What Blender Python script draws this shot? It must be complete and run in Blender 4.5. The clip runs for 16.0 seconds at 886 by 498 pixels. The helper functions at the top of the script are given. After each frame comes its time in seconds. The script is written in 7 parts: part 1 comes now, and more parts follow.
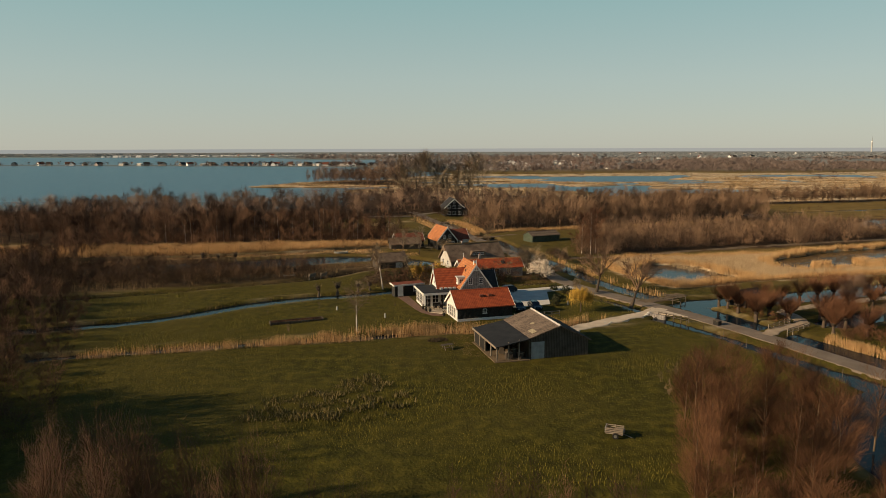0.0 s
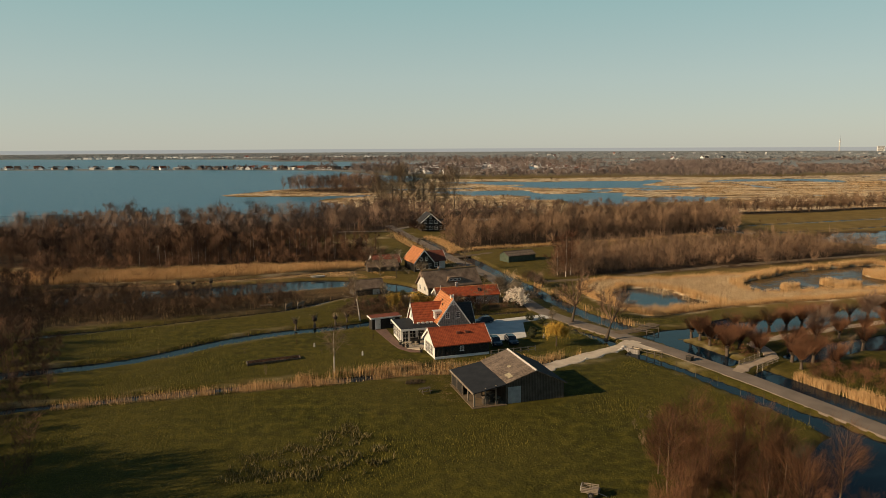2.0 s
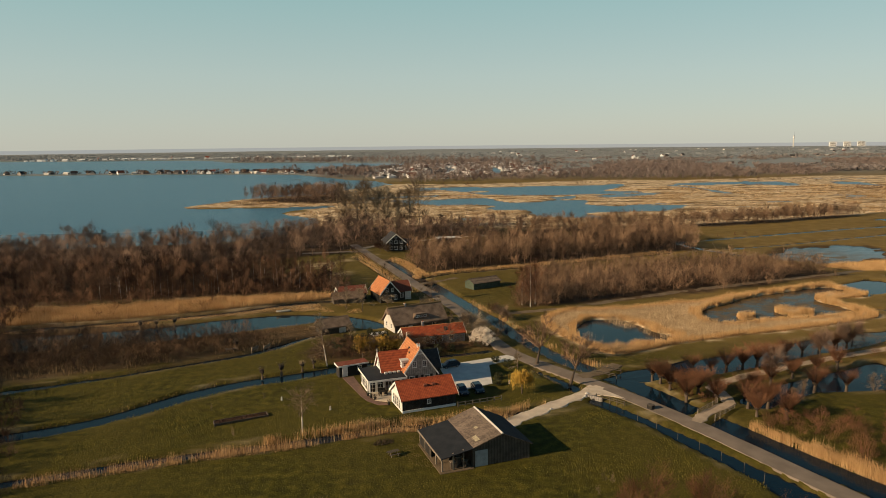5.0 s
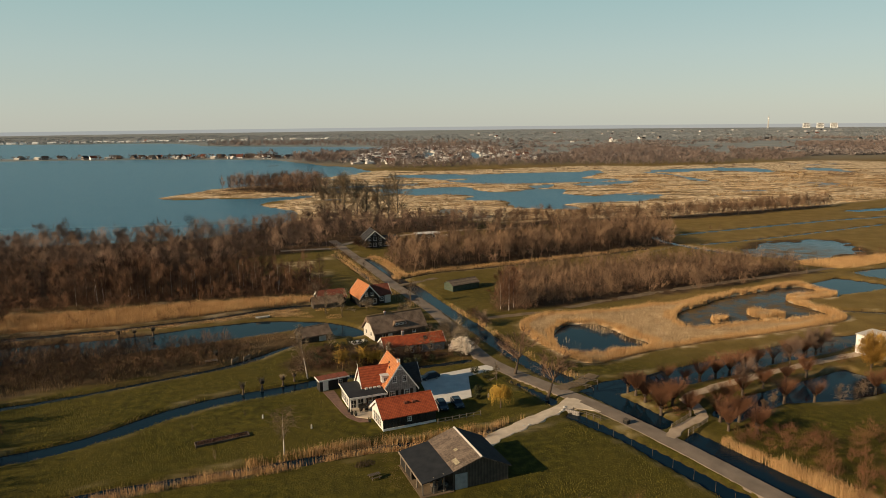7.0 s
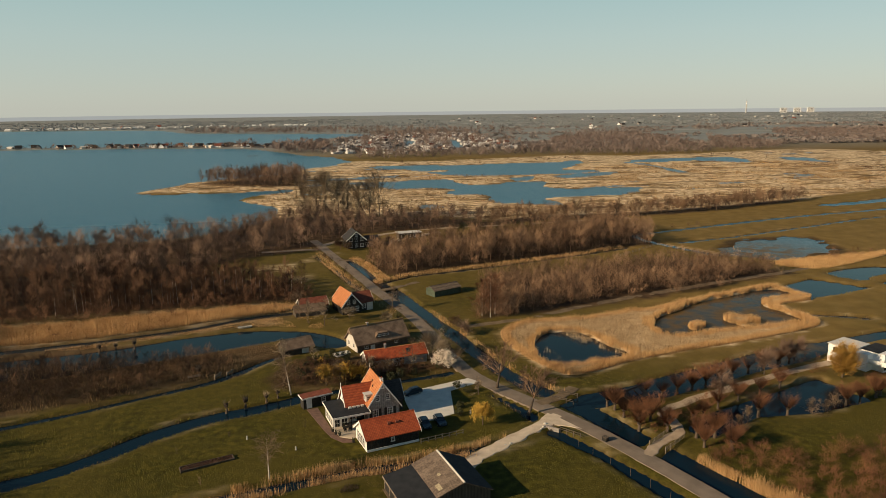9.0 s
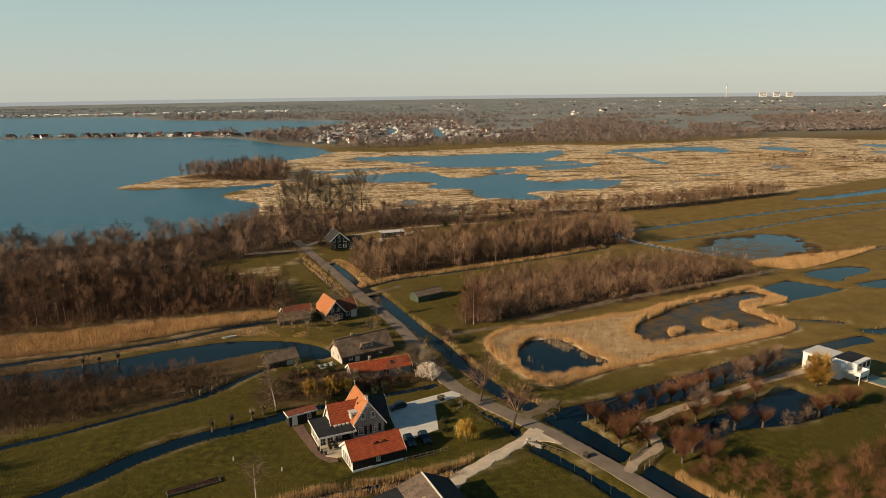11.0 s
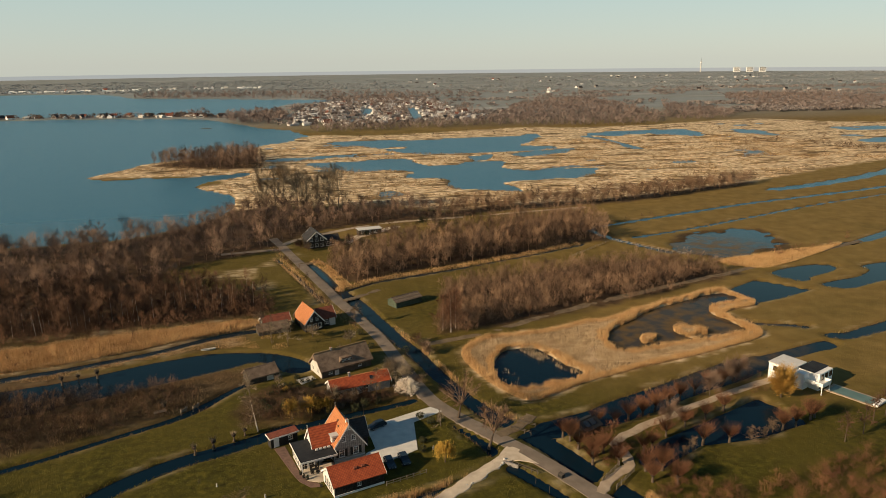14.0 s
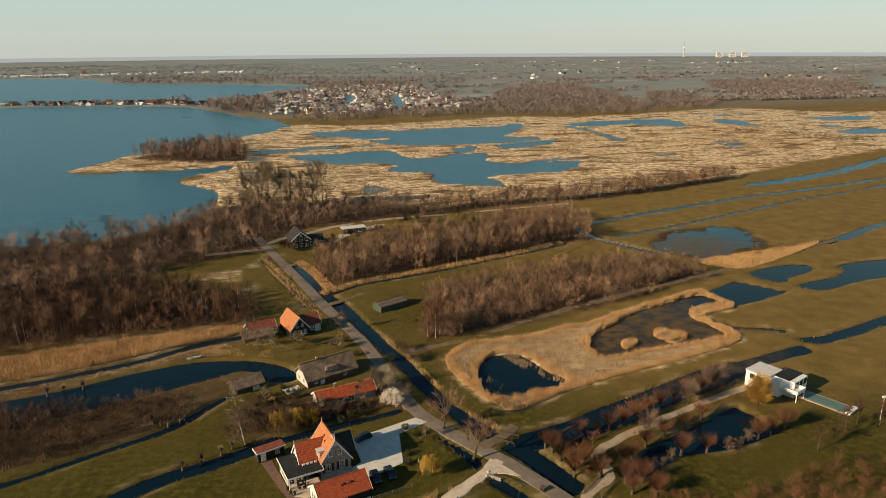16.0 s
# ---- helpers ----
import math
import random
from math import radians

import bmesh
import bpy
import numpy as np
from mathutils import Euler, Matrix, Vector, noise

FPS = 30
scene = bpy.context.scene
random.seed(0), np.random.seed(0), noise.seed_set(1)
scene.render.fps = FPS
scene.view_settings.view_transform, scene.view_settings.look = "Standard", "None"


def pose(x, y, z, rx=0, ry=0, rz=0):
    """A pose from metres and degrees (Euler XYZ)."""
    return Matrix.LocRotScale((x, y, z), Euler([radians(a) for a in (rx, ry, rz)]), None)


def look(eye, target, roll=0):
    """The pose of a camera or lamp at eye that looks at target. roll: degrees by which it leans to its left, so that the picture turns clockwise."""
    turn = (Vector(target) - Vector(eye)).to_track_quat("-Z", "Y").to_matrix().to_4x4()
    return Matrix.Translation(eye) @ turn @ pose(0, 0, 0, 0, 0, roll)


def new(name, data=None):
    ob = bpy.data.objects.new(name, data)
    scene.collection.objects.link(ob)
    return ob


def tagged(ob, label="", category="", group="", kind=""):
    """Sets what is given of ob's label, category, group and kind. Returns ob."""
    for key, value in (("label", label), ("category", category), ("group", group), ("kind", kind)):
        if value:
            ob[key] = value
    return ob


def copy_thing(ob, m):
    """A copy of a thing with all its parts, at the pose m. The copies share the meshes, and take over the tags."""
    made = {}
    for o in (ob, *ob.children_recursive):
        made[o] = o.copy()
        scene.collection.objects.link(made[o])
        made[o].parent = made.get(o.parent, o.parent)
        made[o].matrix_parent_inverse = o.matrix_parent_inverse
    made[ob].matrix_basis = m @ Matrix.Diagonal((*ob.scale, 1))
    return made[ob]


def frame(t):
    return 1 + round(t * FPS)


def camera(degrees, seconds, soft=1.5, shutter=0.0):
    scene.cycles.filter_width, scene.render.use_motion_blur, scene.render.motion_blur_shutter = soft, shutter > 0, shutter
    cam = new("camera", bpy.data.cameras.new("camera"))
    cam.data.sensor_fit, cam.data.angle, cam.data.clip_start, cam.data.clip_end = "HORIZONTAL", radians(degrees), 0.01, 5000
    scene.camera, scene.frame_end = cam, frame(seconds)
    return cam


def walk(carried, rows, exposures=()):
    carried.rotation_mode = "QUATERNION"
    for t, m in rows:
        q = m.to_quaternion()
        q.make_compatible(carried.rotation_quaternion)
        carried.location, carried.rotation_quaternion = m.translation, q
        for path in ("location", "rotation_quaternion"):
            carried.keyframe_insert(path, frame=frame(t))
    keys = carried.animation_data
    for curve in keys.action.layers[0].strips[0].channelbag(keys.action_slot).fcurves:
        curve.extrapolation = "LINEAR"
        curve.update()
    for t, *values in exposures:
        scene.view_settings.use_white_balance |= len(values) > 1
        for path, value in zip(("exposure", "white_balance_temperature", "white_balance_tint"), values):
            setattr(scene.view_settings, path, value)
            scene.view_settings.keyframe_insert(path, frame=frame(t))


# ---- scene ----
cam = camera(65.0, 16.0, 0.5)
PATH = [
    (0, (0.779, -0.907, 30.067), (0.748, 1.072, 29.778), -0.16),
    (0.5, (0.783, -0.857, 31.791), (0.769, 1.121, 31.5), -0.13),
    (1, (0.788, -0.808, 33.519), (0.79, 1.17, 33.228), -0.18),
    (1.5, (0.793, -0.759, 35.25), (0.812, 1.22, 34.959), -0.24),
    (2, (0.798, -0.71, 36.985), (0.834, 1.269, 36.693), -0.28),
    (2.5, (0.802, -0.66, 38.723), (0.855, 1.318, 38.431), -0.37),
    (3, (0.807, -0.611, 40.463), (0.877, 1.366, 40.173), -0.44),
    (3.5, (0.812, -0.562, 42.208), (0.899, 1.415, 41.917), -0.50),
    (4, (0.817, -0.513, 43.955), (0.92, 1.463, 43.665), -0.62),
    (6.5, (0.84, -0.267, 52.741), (1.022, 1.695, 52.394), -0.51),
    (7, (0.845, -0.217, 54.508), (1.04, 1.74, 54.149), -0.62),
    (7.5, (0.85, -0.168, 56.279), (1.058, 1.786, 55.909), -0.70),
    (8, (0.855, -0.119, 58.052), (1.076, 1.832, 57.671), -0.74),
    (8.5, (0.859, -0.07, 59.829), (1.093, 1.877, 59.437), -0.74),
    (9, (0.864, -0.02, 61.609), (1.111, 1.923, 61.205), -0.68),
    (11.5, (0.888, 0.226, 70.558), (1.193, 2.148, 70.097), -0.73),
    (12, (0.893, 0.275, 72.358), (1.209, 2.192, 71.884), -0.72),
    (12.5, (0.897, 0.324, 74.161), (1.224, 2.237, 73.675), -0.72),
    (13, (0.902, 0.373, 75.967), (1.239, 2.281, 75.469), -0.71),
    (13.5, (0.907, 0.423, 77.776), (1.254, 2.325, 77.267), -0.69),
    (14, (0.912, 0.472, 79.589), (1.268, 2.37, 79.068), -0.67),
    (14.5, (0.916, 0.521, 81.405), (1.283, 2.414, 80.873), -0.64),
    (15, (0.921, 0.57, 83.224), (1.298, 2.458, 82.681), -0.58),
    (15.5, (0.926, 0.62, 85.047), (1.314, 2.502, 84.492), -0.51),
    (16, (0.931, 0.669, 86.872), (1.329, 2.545, 86.306), -0.41),
]
walk(cam, [(t, look(eye, target, roll)) for t, eye, target, roll in PATH], [(0, -0.12, 6500, 10), (4, 0.01, 6480, 9.8), (9, 0.03, 6350, 9), (13.5, 0.15, 6340, 9), (16, 0.21, 6150, 7.5)])


# ---------- world, sun ----------
SUN_EL, SUN_TO = 22.0, (-0.95, -0.31)          # elevation, and the way towards the sun on the plan
world = bpy.data.worlds.new("world")
scene.world = world
world.use_nodes = True
wn = world.node_tree
sky = wn.nodes.new("ShaderNodeTexSky")
sky.sky_type, sky.sun_disc = "NISHITA", False
sky.sun_elevation, sky.sun_rotation = radians(SUN_EL), math.atan2(SUN_TO[0], SUN_TO[1])
sky.air_density, sky.dust_density, sky.ozone_density = 1.0, 0.4, 1.0
bg = wn.nodes["Background"]
bg.inputs["Strength"].default_value = 0.13
tc = wn.nodes.new("ShaderNodeTexCoord")
sz = wn.nodes.new("ShaderNodeSeparateXYZ")
wn.links.new(tc.outputs["Generated"], sz.inputs[0])
haze = wn.nodes.new("ShaderNodeValToRGB")      # the milky layer of a hazy afternoon, thinning with height
for k, (pos, colour) in enumerate(((0.0, (3.75, 3.85, 3.4)), (0.09, (3.3, 3.95, 3.6)), (0.22, (2.15, 3.65, 3.45)), (0.45, (0.34, 0.80, 1.25)), (1.0, (0.10, 0.27, 0.60)))):
    e = haze.color_ramp.elements[k] if k < 2 else haze.color_ramp.elements.new(pos)
    e.position, e.color = pos, (*colour, 1)
wn.links.new(sz.outputs["Z"], haze.inputs[0])
tone = wn.nodes.new("ShaderNodeMix")
tone.data_type = "RGBA"
tone.inputs["Factor"].default_value = 0.85
wn.links.new(sky.outputs[0], tone.inputs["A"])
wn.links.new(haze.outputs[0], tone.inputs["B"])
wn.links.new(tone.outputs["Result"], bg.inputs["Color"])
lamp = bpy.data.lights.new("sun", "SUN")
lamp.energy, lamp.angle, lamp.color = 6.0, radians(0.55), (1.0, 0.74, 0.46)
sun = new("sun", lamp)
c = math.cos(radians(SUN_EL))
n = math.hypot(*SUN_TO)
sun.matrix_world = look((SUN_TO[0] / n * c * 100, SUN_TO[1] / n * c * 100, math.sin(radians(SUN_EL)) * 100), (0, 0, 0))


# ---------- materials ----------
def material(name, a, b, size=1.0, rough=0.85, bump=0.3, fine=12.0, metal=0.0, by="", mix=0.6, spec=0.3, third=None):
    """A surface of two colours, mottled at two scales. by: what else varies it ('island', 'object' or a float attribute)."""
    m = bpy.data.materials.new(name)
    m.use_nodes = True
    t = m.node_tree
    N, L = t.nodes, t.links
    p = N["Principled BSDF"]
    geo = N.new("ShaderNodeNewGeometry")
    n1, n2 = N.new("ShaderNodeTexNoise"), N.new("ShaderNodeTexNoise")
    n1.inputs["Scale"].default_value, n2.inputs["Scale"].default_value = 1.0 / size, fine / size
    for q in (n1, n2):
        q.inputs["Detail"].default_value = 4
        L.new(geo.outputs["Position"], q.inputs["Vector"])
    s = N.new("ShaderNodeMath"); s.operation = "MULTIPLY_ADD"
    L.new(n2.outputs[0], s.inputs[0]); s.inputs[1].default_value = 0.5
    h = N.new("ShaderNodeMath"); h.operation = "MULTIPLY_ADD"
    L.new(n1.outputs[0], h.inputs[0]); h.inputs[1].default_value = 1.1; h.inputs[2].default_value = -0.3
    L.new(h.outputs[0], s.inputs[2])
    fac = s.outputs[0]
    if by:
        if by == "island":
            src = geo.outputs["Random Per Island"]
        elif by == "object":
            src = N.new("ShaderNodeObjectInfo").outputs["Random"]
        else:
            at = N.new("ShaderNodeAttribute"); at.attribute_name = by
            src = at.outputs["Fac"]
        k = N.new("ShaderNodeMix")
        k.inputs["Factor"].default_value = mix
        L.new(fac, k.inputs["A"]); L.new(src, k.inputs["B"])
        fac = k.outputs["Result"]
    ramp = N.new("ShaderNodeValToRGB")
    ramp.color_ramp.elements[0].position, ramp.color_ramp.elements[1].position = 0.2, 0.8
    ramp.color_ramp.elements[0].color, ramp.color_ramp.elements[1].color = (*a, 1), (*b, 1)
    if third:
        e = ramp.color_ramp.elements.new(0.5)
        e.color = (*third, 1)
    L.new(fac, ramp.inputs[0])
    L.new(ramp.outputs[0], p.inputs["Base Color"])
    p.inputs["Roughness"].default_value, p.inputs["Metallic"].default_value = rough, metal
    p.inputs["Specular IOR Level"].default_value = spec
    if bump:
        bp = N.new("ShaderNodeBump")
        bp.inputs["Strength"].default_value, bp.inputs["Distance"].default_value = bump, size / fine * 0.5
        L.new(n2.outputs[0], bp.inputs["Height"])
        L.new(bp.outputs[0], p.inputs["Normal"])
    return m


def striped(name, a, b, step, axis="Z", rough=0.7, depth=0.03, size=0.8, spec=0.3):
    """As material(), with relief in courses along the thing's own axis (tiles, boards, bricks)."""
    m = material(name, a, b, size, rough, 0.0, spec=spec)
    t = m.node_tree
    N, L = t.nodes, t.links
    co = N.new("ShaderNodeTexCoord")
    sep = N.new("ShaderNodeSeparateXYZ")
    L.new(co.outputs["Object"], sep.inputs[0])
    hs = []
    for ax, st in zip(axis, step if isinstance(step, tuple) else (step,)):
        f = N.new("ShaderNodeMath"); f.operation = "MULTIPLY"
        L.new(sep.outputs[ax], f.inputs[0]); f.inputs[1].default_value = 1.0 / st
        g = N.new("ShaderNodeMath"); g.operation = "FRACT"
        L.new(f.outputs[0], g.inputs[0])
        hs.append(g.outputs[0])
    top = hs[0]
    if len(hs) > 1:
        ad = N.new("ShaderNodeMath"); ad.operation = "ADD"
        L.new(hs[0], ad.inputs[0]); L.new(hs[1], ad.inputs[1])
        top = ad.outputs[0]
    worn = N.new("ShaderNodeMapRange")                 # each course runs from dark to light, painting shade at the laps
    worn.inputs["From Max"].default_value, worn.inputs["To Min"].default_value, worn.inputs["To Max"].default_value = float(len(hs)), 0.45, 1.38
    L.new(top, worn.inputs["Value"])
    base_in = N["Principled BSDF"].inputs["Base Color"]
    tinted = N.new("ShaderNodeMix"); tinted.data_type, tinted.blend_type = "RGBA", "MULTIPLY"
    tinted.inputs["Factor"].default_value = 1.0
    L.new(base_in.links[0].from_socket, tinted.inputs["A"]); L.new(worn.outputs[0], tinted.inputs["B"])
    L.new(tinted.outputs["Result"], base_in)
    bp = N.new("ShaderNodeBump")
    bp.inputs["Strength"].default_value, bp.inputs["Distance"].default_value = 0.9, depth
    L.new(top, bp.inputs["Height"])
    L.new(bp.outputs[0], N["Principled BSDF"].inputs["Normal"])
    return m


M_BARK = material("grey brown bark", (0.035, 0.025, 0.018), (0.12, 0.088, 0.062), 0.8, by="tint")
M_TWIG = material("bare brown twigs", (0.026, 0.013, 0.008), (0.135, 0.072, 0.040), 6.0, 0.9, 0, by="tint", mix=0.65)
M_TWIG_RED = material("russet willow shoots", (0.070, 0.031, 0.016), (0.225, 0.102, 0.049), 3.0, 0.9, 0, by="island", mix=0.6)
M_TWIG_GREY = material("pale alder twigs", (0.075, 0.052, 0.033), (0.24, 0.165, 0.10), 3.0, 0.9, 0, by="tint")
M_TWIG_MAUVE = material("russet brown alder twigs", (0.082, 0.050, 0.032), (0.295, 0.184, 0.110), 5.0, 0.9, 0, by="tint", mix=0.55)
M_TWIG_PALE = material("pale tan twigs", (0.15, 0.115, 0.075), (0.38, 0.295, 0.195), 2.0, 0.9, 0, by="island")
M_TWIG_GOLD = material("yellow weeping twigs", (0.32, 0.19, 0.03), (0.62, 0.40, 0.07), 1.5, 0.85, 0, by="island")
M_BIRCH = material("white birch bark", (0.20, 0.17, 0.14), (0.78, 0.72, 0.62), 0.5)
# colour lightened and greyed to stand in for haze over distant woods
M_FAR = material("far winter woods greyed for haze", (0.115, 0.085, 0.075), (0.245, 0.190, 0.165), 60.0, 0.95, 0, by="tint", mix=0.35)
# blue-grey haze of the horizon is painted into this twig colour
M_HORIZON = material("horizon woods paled with haze", (0.205, 0.222, 0.232), (0.285, 0.298, 0.300), 200.0, 0.95, 0, by="tint", mix=0.2)
M_TWIG_GROVE = material("dark russet alder twigs", (0.046, 0.021, 0.010), (0.180, 0.084, 0.038), 2.5, 0.9, 0, by="island", mix=0.5)
M_TWIG_SWAMP = material("dark brown swamp twigs", (0.030, 0.017, 0.010), (0.125, 0.070, 0.036), 7.0, 0.9, 0, by="tint", mix=0.5)
M_TWIG_RUST = material("rusty birch and willow shoots", (0.060, 0.030, 0.017), (0.215, 0.112, 0.058), 4.0, 0.9, 0, by="tint", mix=0.5)
M_SEDGE = material("brown matted sedge", (0.10, 0.062, 0.028), (0.32, 0.215, 0.105), 9.0, 0.9, 0, by="island", mix=0.5)
# lighter than M_TWIG: haze over the lake wood is in the colour
M_TWIG_LAKE = material("brown alder twigs lightened for haze", (0.058, 0.037, 0.027), (0.265, 0.172, 0.118), 8.0, 0.9, 0, by="tint", mix=0.5)
M_BLOSSOM = material("cream blossom", (0.66, 0.53, 0.40), (0.92, 0.83, 0.70), 0.5, 0.8, 0, by="island")
M_REED = material("dry golden reed", (0.33, 0.178, 0.062), (0.69, 0.462, 0.226), 5.0, 0.85, 0, by="island", mix=0.5)
M_REED_PALE = material("bleached thin reed", (0.25, 0.165, 0.085), (0.66, 0.51, 0.32), 3.0, 0.9, 0, by="island", mix=0.6)
M_EVERGREEN = material("dark evergreen leaves", (0.018, 0.022, 0.008), (0.06, 0.062, 0.022), 0.6, 0.8, 0, by="island")
M_ASPHALT = material("worn grey asphalt", (0.145, 0.116, 0.088), (0.245, 0.196, 0.150), 3.0, 0.9, 0.25, 30)
M_DIRT = material("brown earth track", (0.085, 0.060, 0.036), (0.21, 0.155, 0.095), 2.5, 0.95, 0.5, 14)
M_PATH = material("brown gravel drive", (0.27, 0.205, 0.14), (0.46, 0.365, 0.265), 2.0, 0.95, 0.5, 30)
M_GRAVEL = material("pale sand and gravel", (0.42, 0.34, 0.25), (0.66, 0.56, 0.43), 2.0, 0.95, 0.5, 30)
M_SHELL = material("white shell grit", (0.50, 0.485, 0.44), (0.68, 0.65, 0.58), 2.0, 0.95, 0.4, 30)
M_WHITE = material("white painted wood", (0.66, 0.63, 0.58), (0.84, 0.82, 0.77), 1.2, 0.55, 0.1)
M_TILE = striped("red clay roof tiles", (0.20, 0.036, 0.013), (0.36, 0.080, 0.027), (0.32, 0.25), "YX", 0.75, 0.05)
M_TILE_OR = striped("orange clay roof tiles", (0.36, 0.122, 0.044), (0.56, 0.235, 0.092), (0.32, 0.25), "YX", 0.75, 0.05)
M_TILE_DK = striped("dark glazed tiles, also for shaded slopes", (0.022, 0.02, 0.02), (0.05, 0.045, 0.042), (0.32, 0.25), "YX", 0.6, 0.05)
M_TILE_BR = striped("weathered brown tiles and shaded cottage slope", (0.12, 0.036, 0.022), (0.24, 0.075, 0.042), (0.32, 0.25), "YX", 0.8, 0.05)
M_THATCH = material("brown reed thatch", (0.085, 0.058, 0.040), (0.27, 0.190, 0.132), 1.6, 0.95, 0.9, 10)
M_ETERNIT = striped("mossy grey corrugated roof sheets", (0.060, 0.047, 0.036), (0.20, 0.155, 0.118), (1.2, 0.18), "XY", 0.9, 0.04, 0.55)
M_FELT_AND_SHADE = material("black bitumen felt and shaded barn slope", (0.014, 0.016, 0.019), (0.032, 0.034, 0.038), 1.5, 0.85, 0.2, spec=0.2)
M_BOARD = striped("black tarred boards", (0.014, 0.013, 0.012), (0.035, 0.032, 0.028), 0.2, "X", 0.7, 0.02)
M_BOARD_BR = striped("weathered dark grey boards", (0.05, 0.04, 0.03), (0.11, 0.09, 0.07), 0.25, "X", 0.85, 0.03)
M_BRICK = striped("grey brown brick", (0.17, 0.155, 0.145), (0.44, 0.40, 0.365), (0.14, 0.44), "ZX", 0.9, 0.02, 0.35)
M_STONE = material("pale grey plinth", (0.42, 0.40, 0.36), (0.58, 0.55, 0.50), 1.0, 0.9, 0.2)
M_PAVE = material("brown clinker paving", (0.11, 0.065, 0.05), (0.20, 0.125, 0.095), 0.8, 0.9, 0.4, 10)
M_WOOD = material("weathered grey timber", (0.14, 0.11, 0.085), (0.30, 0.25, 0.19), 0.6, 0.9, 0.3)
M_GREEN = material("dull green boards", (0.04, 0.055, 0.038), (0.08, 0.10, 0.07), 1.0, 0.85, 0.2)
M_PLASTER = material("white stucco", (0.74, 0.73, 0.70), (0.85, 0.84, 0.81), 2.0, 0.8, 0.05)
M_ROOFGREY = material("pale grey flat roof", (0.50, 0.48, 0.45), (0.64, 0.62, 0.58), 2.0, 0.85, 0.1)
M_CAR = material("dark blue car paint", (0.012, 0.02, 0.03), (0.018, 0.028, 0.04), 2.0, 0.25, 0, spec=0.6)
M_RUBBER = material("black rubber", (0.012, 0.012, 0.012), (0.02, 0.02, 0.02), 0.3, 0.8)
M_STEEL = material("dull steel", (0.30, 0.30, 0.30), (0.42, 0.42, 0.41), 0.5, 0.4, 0.1, metal=0.9)


def glass(name, tint):
    m = bpy.data.materials.new(name)
    m.use_nodes = True
    p = m.node_tree.nodes["Principled BSDF"]
    p.inputs["Base Color"].default_value = (*tint, 1)
    p.inputs["Roughness"].default_value = 0.05
    p.inputs["Specular IOR Level"].default_value = 0.7
    return m


M_GLASS = glass("dark window glass", (0.02, 0.025, 0.03))

# water: dark and clear, with wind ripples at two scales
M_WATER = bpy.data.materials.new("dark fresh water")
M_WATER.use_nodes = True
t = M_WATER.node_tree
p = t.nodes["Principled BSDF"]
p.inputs["Base Color"].default_value = (0.004, 0.010, 0.014, 1)
p.inputs["Roughness"].default_value, p.inputs["IOR"].default_value = 0.07, 1.16
geo = t.nodes.new("ShaderNodeNewGeometry")
bp = t.nodes.new("ShaderNodeBump")
wv = t.nodes.new("ShaderNodeTexNoise")
wv.inputs["Scale"].default_value, wv.inputs["Detail"].default_value = 0.9, 5
bp.inputs["Distance"].default_value = 0.32
wy, wr = t.nodes.new("ShaderNodeSeparateXYZ"), t.nodes.new("ShaderNodeMapRange")      # the open lake is ruffled, ditches lie still
t.links.new(geo.outputs["Position"], wy.inputs[0])
t.links.new(wy.outputs["Y"], wr.inputs["Value"])
for key, value in (("From Min", 240), ("From Max", 400), ("To Min", 0.04), ("To Max", 1.0)):
    wr.inputs[key].default_value = value
t.links.new(wr.outputs[0], bp.inputs["Strength"])
ww = t.nodes.new("ShaderNodeMix"); ww.data_type = "RGBA"          # near-black base for ditches, blue-green for open water farther along y
ww.inputs["A"].default_value, ww.inputs["B"].default_value = (0.003, 0.010, 0.018, 1), (0.030, 0.118, 0.190, 1)
t.links.new(wr.outputs[0], ww.inputs["Factor"])
mat_fac = None
silt = ww.outputs["Result"]                                       # silty shallows in two of the pools
for place, r0, r1 in (((102, 184, -0.5), 18, 44), ((170, 264, -0.5), 8, 34)):
    vd, vr = t.nodes.new("ShaderNodeVectorMath"), t.nodes.new("ShaderNodeMapRange")
    vd.operation, vd.inputs[1].default_value = "DISTANCE", place
    t.links.new(geo.outputs["Position"], vd.inputs[0]); t.links.new(vd.outputs["Value"], vr.inputs["Value"])
    for key, value in (("From Min", r0), ("From Max", r1), ("To Min", 0.8), ("To Max", 0.0)):
        vr.inputs[key].default_value = value
    vm = t.nodes.new("ShaderNodeMix"); vm.data_type = "RGBA"
    vm.inputs["B"].default_value = (0.120, 0.078, 0.034, 1)
    mats = t.nodes.new("ShaderNodeTexNoise"); mats.inputs["Scale"].default_value, mats.inputs["Detail"].default_value = 0.22, 6
    t.links.new(geo.outputs["Position"], mats.inputs["Vector"])
    patchy = t.nodes.new("ShaderNodeMapRange")
    for key, value in (("From Min", 0.36), ("From Max", 0.60), ("To Min", 1.0), ("To Max", 0.25)):
        patchy.inputs[key].default_value = value
    t.links.new(mats.outputs[0], patchy.inputs["Value"])
    cover = t.nodes.new("ShaderNodeMath"); cover.operation = "MULTIPLY"
    t.links.new(vr.outputs[0], cover.inputs[0]); t.links.new(patchy.outputs[0], cover.inputs[1])
    if mat_fac is None:
        mat_fac = cover.outputs[0]
    else:
        both = t.nodes.new("ShaderNodeMath"); both.operation = "ADD"; both.use_clamp = True
        t.links.new(mat_fac, both.inputs[0]); t.links.new(cover.outputs[0], both.inputs[1])
        mat_fac = both.outputs[0]
    t.links.new(cover.outputs[0], vm.inputs["Factor"]); t.links.new(silt, vm.inputs["A"])
    silt = vm.outputs["Result"]
